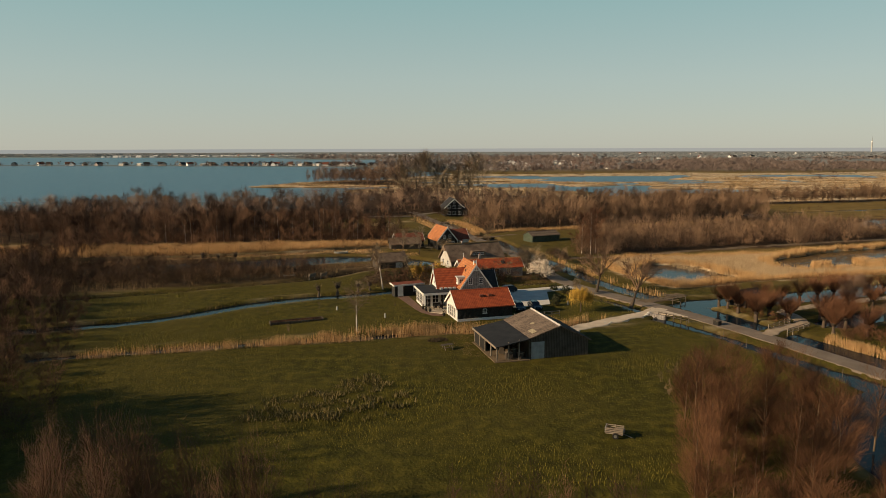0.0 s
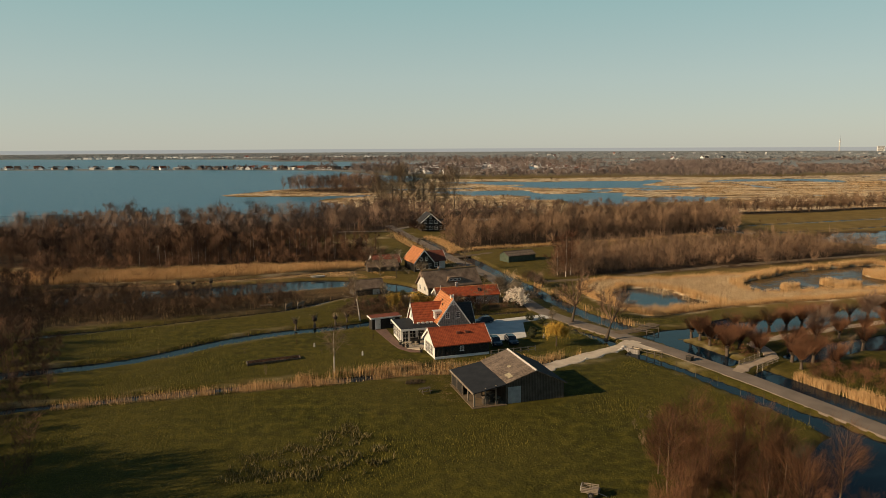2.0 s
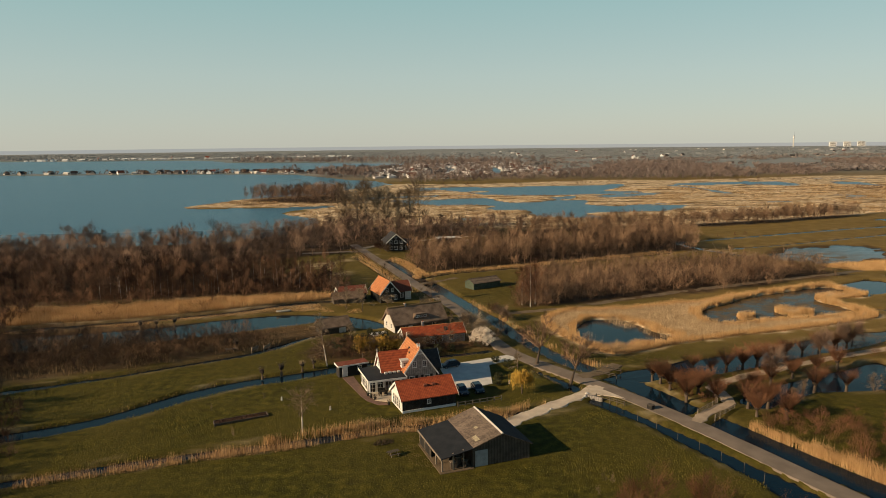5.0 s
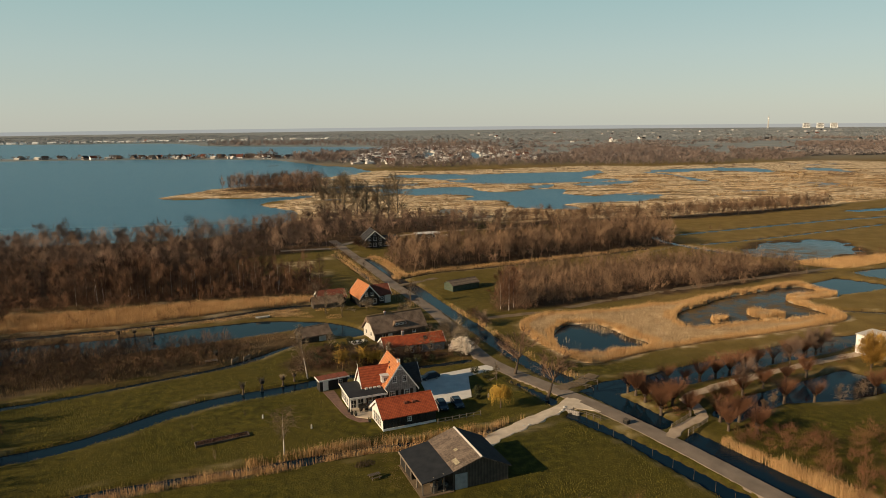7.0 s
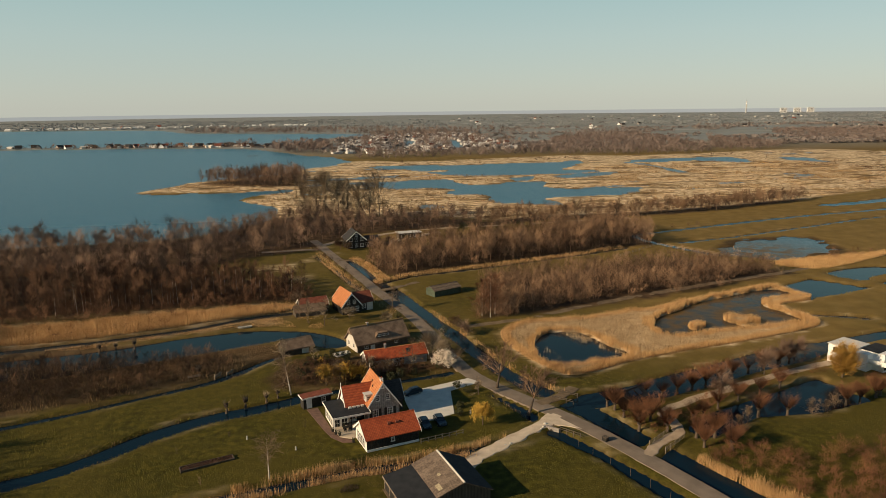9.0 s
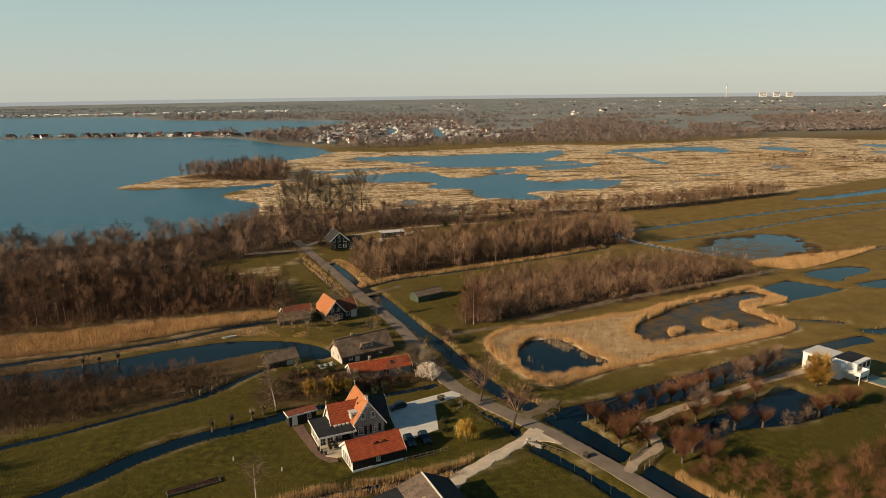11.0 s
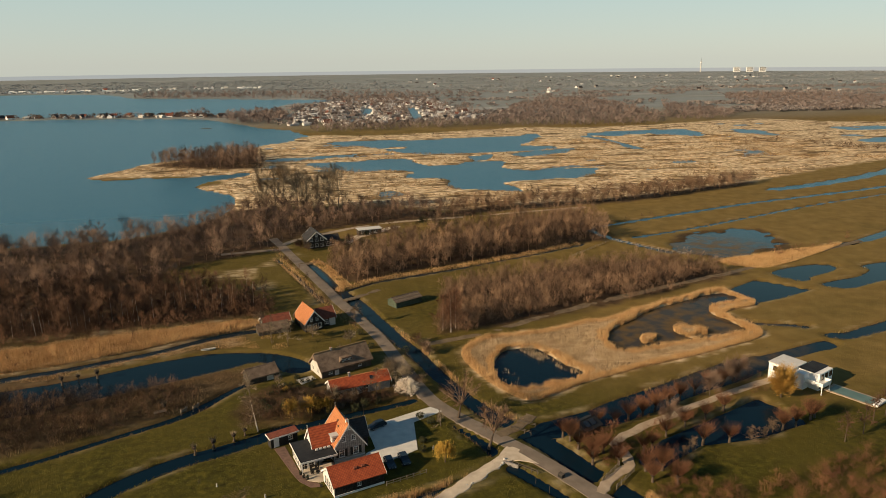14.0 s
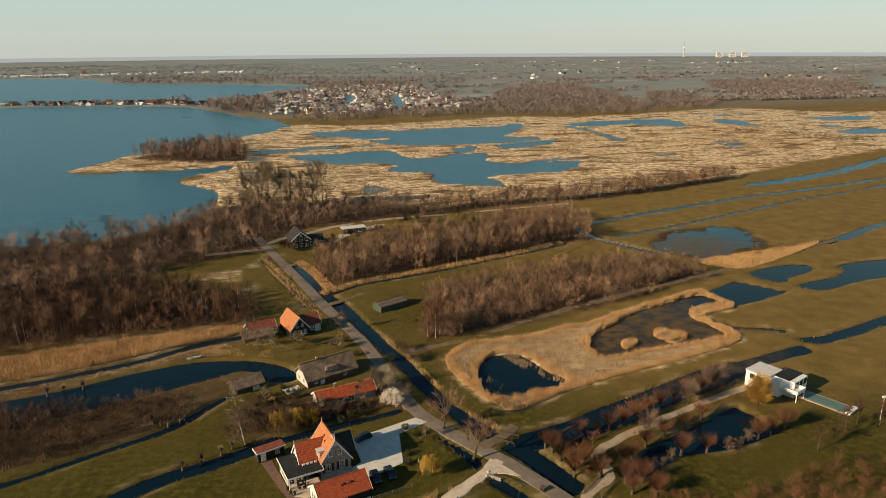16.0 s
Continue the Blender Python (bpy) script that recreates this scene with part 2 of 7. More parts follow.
t.links.new(silt, p.inputs["Base Color"])
weed, both_ways = t.nodes.new("ShaderNodeBsdfDiffuse"), t.nodes.new("ShaderNodeMixShader")     # matted weed and silt at the surface
weed.inputs["Color"].default_value = (0.125, 0.080, 0.034, 1)
t.links.new(mat_fac, both_ways.inputs[0])
t.links.new(p.outputs[0], both_ways.inputs[1]); t.links.new(weed.outputs[0], both_ways.inputs[2])
t.links.new(both_ways.outputs[0], t.nodes["Material Output"].inputs["Surface"])
rr = t.nodes.new("ShaderNodeMath"); rr.operation = "MULTIPLY_ADD"
rr.inputs[1].default_value, rr.inputs[2].default_value = 0.22, 0.06
t.links.new(wr.outputs[0], rr.inputs[0])
t.links.new(rr.outputs[0], p.inputs["Roughness"])
t.links.new(geo.outputs["Position"], wv.inputs["Vector"])
t.links.new(wv.outputs[0], bp.inputs["Height"])
t.links.new(bp.outputs[0], p.inputs["Normal"])


# ---------- the plan: water, roads, zones ----------
def vnoise(x, y, cell, seed=0):
    """Smooth value noise in [-1, 1] on arrays."""
    u, v = x / cell + seed * 17.3, y / cell - seed * 9.1
    i, j = np.floor(u).astype(np.int64), np.floor(v).astype(np.int64)
    f, g = u - i, v - j
    f, g = f * f * (3 - 2 * f), g * g * (3 - 2 * g)

    def r(a, b):
        k = (a * 374761393 + b * 668265263 + seed * 974711) & 0xFFFFFFFF
        k = ((k ^ (k >> 13)) * 1274126177) & 0xFFFFFFFF
        return ((k ^ (k >> 16)) & 0xFFFF) / 32767.5 - 1
    return (r(i, j) * (1 - f) + r(i + 1, j) * f) * (1 - g) + (r(i, j + 1) * (1 - f) + r(i + 1, j + 1) * f) * g


def rounded(points, closed=True, steps=5):
    """A Catmull-Rom curve through a few control points."""
    p = np.array(points, float)
    n = len(p)
    out = []
    for i in range(n if closed else n - 1):
        a, b, c, d = (p[(i + k) % n] if closed else p[min(max(i + k, 0), n - 1)] for k in (-1, 0, 1, 2))
        for s in np.linspace(0, 1, steps, endpoint=False):
            out.append(0.5 * (2 * b + (c - a) * s + (2 * a - 5 * b + 4 * c - d) * s * s + (3 * b - a - 3 * c + d) * s ** 3))
    if not closed:
        out.append(p[-1])
    return np.array(out)


def seg_dist(X, Y, pts, closed):
    d = np.full(X.shape, 1e9)
    q = np.vstack([pts, pts[:1]]) if closed else pts
    for (ax, ay), (bx, by) in zip(q[:-1], q[1:]):
        ex, ey = bx - ax, by - ay
        s = np.clip(((X - ax) * ex + (Y - ay) * ey) / (ex * ex + ey * ey + 1e-9), 0, 1)
        d = np.minimum(d, np.hypot(X - ax - s * ex, Y - ay - s * ey))
    return d


def inside(X, Y, pts):
    c = np.zeros(X.shape, bool)
    q = np.vstack([pts, pts[:1]])
    for (ax, ay), (bx, by) in zip(q[:-1], q[1:]):
        if ay == by:
            continue
        c ^= ((ay > Y) != (by > Y)) & (X < (bx - ax) * (Y - ay) / (by - ay) + ax)
    return c


def area_dist(X, Y, points, smooth=True, steps=4):
    """Signed distance to a closed shape, negative inside."""
    pts = rounded(points, True, steps) if smooth else np.array(points, float)
    out = np.full(X.shape, 99.0)
    lo, hi = pts.min(0) - 30, pts.max(0) + 30
    m = (X > lo[0]) & (X < hi[0]) & (Y > lo[1]) & (Y < hi[1])
    if m.any():
        d = seg_dist(X[m], Y[m], pts, True)
        out[m] = np.where(inside(X[m], Y[m], pts), -d, d)
    return out


def line_dist(X, Y, points, width):
    pts = rounded(points, False, 4)
    out = np.full(X.shape, 99.0)
    lo, hi = pts.min(0) - 30, pts.max(0) + 30
    m = (X > lo[0]) & (X < hi[0]) & (Y > lo[1]) & (Y < hi[1])
    if m.any():
        out[m] = seg_dist(X[m], Y[m], pts, False) - width / 2
    return out


ROAD = [(84, 15), (75, 45), (65, 72), (58, 89), (52.4, 103), (47, 115), (41.8, 125), (36.5, 133.5), (30, 144), (25.5, 154),
        (22.0, 172), (19.9, 183.6), (17.3, 196.3), (13.2, 211), (10, 221.5), (7.0, 231.5), (0.2, 257.2), (-8.6, 289), (-14.5, 311), (-19, 327)]
SIDE_ROAD = [(-14, 306), (-22, 305.5), (-30, 304.5), (-40, 303)]
DRIVE = [(40, 127), (33, 121.5), (26.5, 116.8), (20.5, 112), (16, 107)]
VILLA_DRIVE = [(51.0, 108.5), (55.5, 112.9), (60.7, 116.4), (61.5, 121.5), (62.0, 125.4), (71.6, 130.5), (88.4, 137.2), (107, 143.5), (116, 146.0)]
FIELD_BRIDGE = [(37.5, 133.0), (42.5, 135.4), (47.5, 140.0), (46.0, 147.0)]
FARM_TRACK = [(31, 187), (44, 190), (62, 197), (86, 207.5), (137, 225), (165, 234), (240, 262)]

STREAMS = [  # centre line, width
    ([(-5, 283), (-3.0, 279.6), (1.8, 265.8), (5.6, 250.1), (8.8, 239.4), (12.0, 232.2), (15.0, 222.7), (18.9, 208.8), (21.8, 197.3), (24.2, 189.2), (26.8, 180.8), (31, 164), (36.5, 147), (42.5, 136)], 3.9),
    ([(42.5, 136), (47.5, 127), (52.5, 114.5), (58, 102), (63, 91), (70, 76), (80, 50)], 4.6),
    ([(37, 121), (43.1, 110.7), (48.2, 99.6), (52.5, 90), (57, 81)], 2.0),
    ([(55, 87), (58, 80), (66, 62), (74, 40)], 6.5),
    ([(36, 122.5), (28, 118), (18, 114.3), (8, 112.2), (0, 111.3), (-8, 109.3), (-18, 106.6), (-30, 104.5), (-42, 101), (-60, 96)], 2.3),
    ([(36, 122.5), (33.8, 131), (29.5, 140)], 2.0),
    ([(-8, 146), (-12, 144.2), (-20, 140.2), (-30, 136.6), (-39.5, 130.6), (-47, 123.3), (-54.5, 117.6), (-62, 114.5), (-80, 109)], 4.2),
    ([(-12, 176), (-15, 174), (-21.5, 169), (-28, 161.5), (-34, 156), (-45, 150.5), (-62, 142), (-80, 135)], 1.7),
    ([(-100, 172), (-75, 174), (-57, 178), (-44, 183), (-30, 187), (-17.4, 188), (-9.6, 184.1), (-5.5, 178.5)], 6.0),
    ([(-12, 144.3), (-6, 146.3), (2, 148.3), (10, 150.4), (18, 152.4), (23, 154)], 2.0),
    ([(-18.7, 209.0), (-28.6, 206.8), (-35.6, 203.6), (-46.4, 197.8), (-60.2, 193.0), (-73.3, 189.4), (-100, 184)], 3.2),
    ([(44, 134.0), (54, 135.6), (66, 138.5), (80, 143), (95, 148.8), (109, 153), (119, 156.8), (132, 160), (143.5, 162.8)], 4.5),
    ([(150.5, 168.6), (154, 167.2), (165.4, 170.2), (185.4, 176.6), (230, 192)], 4.0),
    ([(133.3, 314), (164.7, 324.5), (204.5, 337.8), (248.0, 351.0), (292, 361), (378, 383), (600, 450)], 2.8),
    ([(285, 385), (326, 396), (380, 417), (444, 449), (600, 520)], 8.0),
    ([(145.8, 291.8), (176.8, 300.5), (226.3, 318.8), (274.2, 336.7), (324.5, 351.7), (420, 381)], 1.5),
    ([(131.8, 311), (135.5, 292), (149, 264)], 2.5),
    ([(222, 257), (244.6, 264.0), (274.3, 278.0), (290, 284), (360, 310)], 3.6),
    ([(8.7, 240.5), (22.3, 250.0), (35.9, 254.3), (60.0, 261.7), (76.0, 268.0), (95.7, 275.2), (117.6, 284.5)], 1.5),
    ([(-16, 290.8), (-10.4, 273.8), (-2.8, 248.2), (1.9, 232.3)], 0.9),
    ([(147, 175.6), (143.6, 178.2), (134.1, 182.0), (131.4, 187.0)], 1.7),
    ([(145, 198.3), (139, 197.4), (133, 196.2), (129.2, 193.5), (127.0, 189.5)], 1.3),
    ([(294, 716), (301.9, 671.6), (298.5, 600.2)], 8.0),
    ([(55, 1000), (85, 1090), (105, 1250)], 12.0),
    ([(150, 985), (165, 1090), (180, 1250)], 12.0),
]
PONDS = [
    [(50.7, 177), (54.6, 178.8), (60.5, 178.3), (63, 173), (65.1, 167), (68.3, 160.6), (65.3, 156.8), (58.4, 155.2), (51.8, 153.6), (47.7, 155.1), (45.2, 159.7), (45.8, 168)],
    [(84.8, 182.2), (89.4, 187.7), (97.6, 192.8), (108.3, 200.4), (121.5, 205.5), (139, 211.2), (142.3, 202.5), (131, 199.5), (125.5, 193.5), (128, 178.4), (119.2, 174.2), (105.5, 173.2), (91.4, 170.4), (83.7, 171), (82.9, 177.1)],
    [(144.6, 212.6), (160.2, 220.4), (170.8, 207.2), (159, 202.8), (146.5, 199.8)],
    [(172.7, 228.6), (187.3, 234.0), (198.1, 234.5), (200.7, 229.2), (192.9, 223.8), (183.3, 221.2), (177.5, 216.5)],
    [(180.9, 211.5), (189.9, 215.1), (202.1, 217.8), (212.5, 224), (214.5, 229.9), (238, 231.8), (230, 218), (220.5, 213.4), (203.4, 210.6), (187.4, 205.4)],
    [(156, 268), (156, 278), (173, 288), (198, 294), (208, 284), (203, 266), (191.5, 256), (177, 255), (163.5, 255)],
    [(64, 117.6), (72.4, 123.6), (89, 130.2), (103.1, 135.8), (105, 130), (106.4, 125.2), (91.4, 121.4), (79.2, 121.8), (71, 117.6), (66, 114.8)],
    [(17.9, 725), (47.6, 741.6), (106.5, 735.7), (168.7, 739.9), (199.5, 738), (247.4, 746), (226.7, 692), (204.7, 660), (227, 640), (217.8, 622), (182.8, 615), (139.5, 611), (110, 619), (80.7, 631), (69, 666), (44.7, 699)],
    [(-2.4, 580), (37, 589), (80, 588), (83, 558), (105.5, 543), (136.6, 556.6), (159, 551), (146, 521), (159.6, 498.4), (186, 502), (217, 500), (208.7, 480.5), (189, 465.5), (157.6, 459.4), (136.7, 458), (128, 445), (133, 420), (119, 423),
     (95.6, 435), (91.3, 454), (91.3, 481), (69.6, 484), (67.3, 496.7), (74, 515), (58.8, 530), (32.8, 526), (16.9, 549)],
    [(295.4, 733), (339.4, 757), (397.4, 760), (435, 762), (412.7, 688.5), (381, 714.5), (368.4, 730), (320.7, 714)],
    [(54.5, 84.5), (59, 82), (62, 73), (67, 57), (70, 44), (44, 44), (40.5, 60), (42.5, 72), (48, 79.5)],
    [(483, 742), (500, 730), (496, 672), (476, 677)],
    [(-6, 177), (-8, 184), (-10.5, 188.2), (-18, 191.6), (-30.5, 193.6), (-45, 190.6), (-58, 185.6), (-71, 181.6), (-100, 176), (-110, 166), (-75, 165), (-60, 169.5), (-45, 175), (-36, 178.2), (-24.5, 182.6), (-17, 185.6), (-12.5, 182.4), (-9.5, 177)],
    [(44.5, 132.5), (47, 135.2), (59, 137.8), (70, 142.8), (83, 147.6), (98, 153.2), (111, 157.8), (119, 158.8), (118, 154.5), (106, 148.2), (91, 143.4), (77, 137.6), (68, 134.6), (62, 133.6), (57, 135.2), (51, 131)],
    [(-37.7, 613), (0.2, 624), (40.5, 636), (34, 617), (0, 609), (-27.7, 600)],
    [(182.5, 596), (220, 613), (243, 615), (215, 591), (181, 575)],
    [(134.8, 590.6), (157.3, 595.4), (146.5, 567), (132.7, 570.6)],
    [(545, 608), (590, 623), (574, 588), (540, 586)],
]
ISLETS = [[(92.8, 178.2), (97.2, 180.2), (98, 176.3), (93.2, 174.6)], [(106.5, 182.9), (111.5, 184.3), (115.2, 178.7), (107.9, 175.6)],
          [(-140, 944), (-128, 948), (-120, 944), (-130, 940)], [(66, 664), (84, 676), (96, 668), (80, 655)], [(84, 573), (112, 580), (136, 566), (108, 556)]]
LAKE = [(-900, 330), (-250, 335), (-134, 337), (-111, 341), (-88, 344), (-61, 367), (-46, 402), (-48, 443), (-60, 462), (-72, 477), (-77, 490), (-69, 511), (-50, 524), (-46, 541), (-72, 539), (-89, 530), (-117, 535),
        (-137, 531), (-162, 545), (-146, 577), (-138, 608), (-126, 622), (-100, 640), (-72, 655), (-57, 687), (-49, 724), (-22, 756), (-11, 790), (2, 809), (-15, 850), (-40, 905), (-62, 925), (-78, 965), (-110, 1020), (-184, 1118),
        (-434, 1174), (-900, 1230), (-1500, 1300), (-1500, 330)]
FAR_LAKE = [(-2600, 1360), (-900, 1290), (-440, 1240), (-190, 1200), (-90, 1240), (-37, 1467), (30, 1525), (32, 1605), (-222, 1742), (-420, 1862), (-520, 2060), (-640, 2183), (-790, 2204), (-2600, 2450)]
MARSH = [(-62, 400), (-20, 402), (30, 398), (90, 366), (148, 372), (205, 384), (285, 412), (420, 470), (700, 570), (1000, 720), (1000, 800), (700, 770), (600, 860), (450, 828), (330, 812), (261, 832), (157, 806), (76, 788), (2, 808),
         (-20, 760), (-50, 725), (-60, 690), (-75, 655), (-130, 622), (-165, 545), (-95, 536), (-60, 500), (-75, 480)]
REED_FIELD = [(38.8, 176), (41.6, 183), (48.9, 188.5), (57.8, 189), (71, 190.5), (82, 194.5), (90, 195.4), (102.3, 200.8), (118, 206.9), (131.6, 211.8), (141.5, 214), (146, 202.5), (142.5, 195.8), (134.3, 194), (129.5, 191.5), (129, 187), (131.5, 180),
              (130, 173), (123.6, 169.3), (103.3, 163), (83.8, 158.4), (65.3, 152.8), (56.2, 148.8), (50.4, 147), (46.8, 149.5), (42.4, 158), (40, 166.7)]
REED_BELT = [(-126, 187), (-130, 204), (-86, 207), (-72, 210.5), (-41, 216), (-20.8, 217), (-19, 212), (-36, 206), (-60, 196.5), (-80, 191.5)]
FAR_MEADOW = [(-54, 270), (-40.4, 282), (-30, 291), (-17, 296), (-6, 269), (5, 231), (-1, 224), (-14.3, 230), (-24.8, 246), (-38.3, 261)]
WOOD_A = [(36.5, 194), (40, 211), (45, 232), (66, 243), (103.5, 251), (128, 252), (146, 246), (158, 229.5), (136, 221.5), (108, 210.5), (85, 204.2), (58, 197)]
WOOD_B = [(7, 264), (8, 282), (30, 297), (60, 309), (100, 324), (136, 334), (138, 306), (133, 290), (116, 287), (95, 279), (75, 271.5), (50, 264.5), (24, 255), (14, 250)]
WOOD_C = [(-300, 225), (-100, 217), (-60, 219), (-28, 222), (-16, 226), (-26, 246), (-56, 270), (-56, 286), (-24, 301), (-18, 312), (0, 334), (20, 345), (60, 352), (80, 356), (40, 385), (-20, 398),
          (-46, 396), (-62, 365), (-88, 341), (-134, 334), (-300, 330)]
BELT = [(60, 345), (92, 360), (147, 366), (204, 376), (280, 404), (276, 412), (200, 388), (144, 378), (90, 374)]
ISLAND_WOOD = [(-126, 598), (-95, 574), (-52, 560), (-38, 572), (-44, 612), (-66, 644), (-90, 632), (-112, 620)]

# one sheet of ground, close-meshed where the camera is near
def spread(lo, hi, step, grow, end, grow_low=1.024):
    mid = list(np.arange(lo, hi, step))
    out, s, p = [], step, hi
    while p < end:
        out.append(p); s *= grow; p += s
    left, s, p = [], step, lo - step
    while p > -end:
        left.append(p); s *= grow_low; p -= s
    return np.array(sorted([-end] + left + mid + out + [end]))


GX = spread(-60, 70, 1.1, 1.018, 4900.0)
GY = spread(54, 210, 1.1, 1.016, 4900.0)
GY = np.concatenate([GY[GY < 20][::6], GY[GY >= 20]])
X, Y = np.meshgrid(GX, GY)
wob = 0.45 * vnoise(X, Y, 3.1, 1) + 0.8 * vnoise(X, Y, 9.0, 2)
farw = np.clip((Y - 300) / 200, 0, 1)
wet = np.full(X.shape, 99.0)
for pts, w in STREAMS:
    wet = np.minimum(wet, line_dist(X, Y, pts, w) - np.where(X > 140, 0.15, 0.0))
wet_s = wet + 0.35 * wob
pond = np.full(X.shape, 99.0)
for k, pts in enumerate(PONDS):
    if k == 5:
        pond = np.minimum(pond, area_dist(X, Y, pts) + 6.5 * vnoise(X, Y * 1.4, 13, 15) + 3.5 * vnoise(X, Y * 1.4, 5, 16))
    else:
        pond = np.minimum(pond, area_dist(X, Y, pts, k not in (2, 6)) - (0.8 if k in (2, 6, 13) else 0.0))
for pts in (LAKE, FAR_LAKE):
    pond = np.minimum(pond, area_dist(X, Y, pts))
for pts in ISLETS:
    pond = np.maximum(pond, -area_dist(X, Y, pts))
pond = pond + wob * (0.3 + farw * 1.5) + farw * np.where((Y < 900) & (X > -30), 4.5 * vnoise(X, Y, 26, 3) + 3.0 * vnoise(X, Y, 9, 9), 0)
wet = np.minimum(pond, wet_s)
pools = np.where(area_dist(X, Y, MARSH) < -14, 16 * (0.78 - vnoise(X, Y * 1.7, 46, 19) - 0.35 * vnoise(X, Y, 15, 20)), 99.0)
wet = np.minimum(wet, pools)
road_d = np.minimum(line_dist(X, Y, ROAD, 3.9), line_dist(X, Y, SIDE_ROAD, 3.5))
drive_d = np.minimum.reduce([line_dist(X, Y, DRIVE, 3.0), line_dist(X, Y, VILLA_DRIVE, 2.6), line_dist(X, Y, FIELD_BRIDGE, 3.0)])
wet = np.where(np.minimum(drive_d, road_d) < 1.0, np.maximum(wet, 1.0 - np.minimum(drive_d, road_d)), wet)   # culverts
bank = np.clip((wet + 0.9) / 1.9, 0, 1)
bank = bank * bank * (3 - 2 * bank)
Z = -1.3 + 1.3 * bank + bank * (0.07 * vnoise(X, Y, 2.2, 4) + 0.12 * vnoise(X, Y, 11, 5))
hard = np.clip((np.minimum(road_d, drive_d) + 0.3) / 1.2, 0, 1)
Z = Z * hard
yard = area_dist(X, Y, [(-14, 134), (8, 140), (27, 146), (31, 140), (20, 122), (8, 115), (0, 114), (-9, 122)], False)
barn_d = area_dist(X, Y, [(2, 92), (22, 96), (20, 114), (0, 110)], False)
flat = np.clip(np.minimum(yard, barn_d) / 2, 0, 1)
Z = np.where(wet > 1.2, Z * flat, Z)

marsh_d = area_dist(X, Y, MARSH)
reed_d = np.minimum.reduce([area_dist(X, Y, REED_FIELD), area_dist(X, Y, REED_BELT), marsh_d * 0.5])
wood_d = np.minimum.reduce([area_dist(X, Y, q) for q in (WOOD_A, WOOD_B, WOOD_C, BELT, ISLAND_WOOD)])
swamp = area_dist(X, Y, [(-100, 140), (-64, 146), (-36, 156), (-22, 166), (-14, 178), (-60, 186), (-100, 186)])
soft = 1.2 * vnoise(X, Y, 4, 6) + 0.8 * vnoise(X, Y, 1.7, 7)
straw = np.clip(0.5 - (reed_d + soft) / 3, 0, 1)
edge = np.clip(1 - np.abs(wet - 1.1 + soft * 0.4) / 1.3, 0, 1) * np.clip(1.4 - farw, 0, 1)          # dry banks
edge = np.maximum(edge, np.clip(1 - (road_d - 1.2 + soft) / 2.0, 0, 1) * 0.8)
straw = np.maximum(straw, edge * np.clip(0.10 + 0.4 * vnoise(X, Y, 7, 11), 0, 0.25))
straw = np.maximum(straw, np.clip(0.5 - (swamp + soft) / 4, 0, 1) * 0.2)
rush = area_dist(X, Y, [(-135, 186), (-62, 190), (-30, 196), (-18, 206), (-24, 224), (-135, 216)])
straw = np.maximum(straw, np.clip(0.5 - (rush + soft * 1.5) / 4, 0, 1) * np.clip(0.35 + 0.4 * vnoise(X, Y, 5, 24), 0, 1))
litter = np.clip(0.5 - (wood_d + soft * 1.5) / 4, 0, 1)
mud = np.clip(1 - (wet + 0.35) / 0.9, 0, 1)
ring = area_dist(X, Y, PONDS[5]) - 3 + 5 * vnoise(X, Y, 14, 17) + 2 * vnoise(X, Y, 4, 18)
mud = np.maximum(mud, np.clip(0.5 - ring / 3, 0, 0.8))
far_mix = np.clip((Y - 820 - 60 * vnoise(X, Y, 120, 8)) / 60, 0, 1) * np.clip((vnoise(X, Y * 0.55, 170, 10) + 0.5) * 2.2, 0, 1)
far_mix = 0.25 * np.where(X < -60, np.clip((Y - 900) / 100, 0, 1), far_mix)
litter = np.maximum(litter, np.clip(0.5 - (swamp + soft) / 4, 0, 1) * 0.8)
garden = area_dist(X, Y, [(-18, 148.5), (0, 150.5), (16, 154), (24, 157.5), (21, 166), (8, 170), (-4, 166), (-14, 168), (-19, 158)])
litter = np.maximum(litter, np.clip(0.5 - (garden + soft) / 3, 0, 0.75))
litter = np.maximum(litter, far_mix)
litter = np.maximum(litter, np.clip(0.5 - (rush + soft) / 4, 0, 1) * 0.45)

dryness = np.clip((Y - 118) / 50, 0.0, 0.85) + 0.35 * vnoise(X, Y, 23, 12) + 0.15 * vnoise(X, Y, 6, 13)
lawn = np.clip((Y - 104) / 10, 0, 1)
dryness = np.clip(np.where((X < -8) & (Y < 170), dryness * 0.12 + 0.15 * lawn, dryness), 0.05, 1)
dryness = np.where((X < 110) & (Y < 320), dryness * np.clip((X - 34) / 60, 0.42, 1), dryness)
dryness = np.clip(dryness + 0.3 * np.clip((X - 120) / 60, 0, 1), 0, 1)
straw = np.maximum(straw, np.clip(0.6 - (area_dist(X, Y, FAR_MEADOW) + 6) / 6, 0, 1) * np.clip(vnoise(X, Y, 8, 14) + 0.1, 0, 0.4))
ny, nx = X.shape
me = bpy.data.meshes.new("ground")
idx = np.arange(nx * ny).reshape(ny, nx)
quads = np.stack([idx[:-1, :-1], idx[:-1, 1:], idx[1:, 1:], idx[1:, :-1]], -1).reshape(-1, 4)
me.vertices.add(nx * ny)
me.vertices.foreach_set("co", np.stack([X, Y, Z], -1).reshape(-1).astype(np.float32))
me.loops.add(len(quads) * 4)
me.loops.foreach_set("vertex_index", quads.reshape(-1).astype(np.int32))
me.polygons.add(len(quads))
me.polygons.foreach_set("loop_start", np.arange(0, len(quads) * 4, 4, dtype=np.int32))
me.polygons.foreach_set("use_smooth", np.ones(len(quads), bool))
me.update()
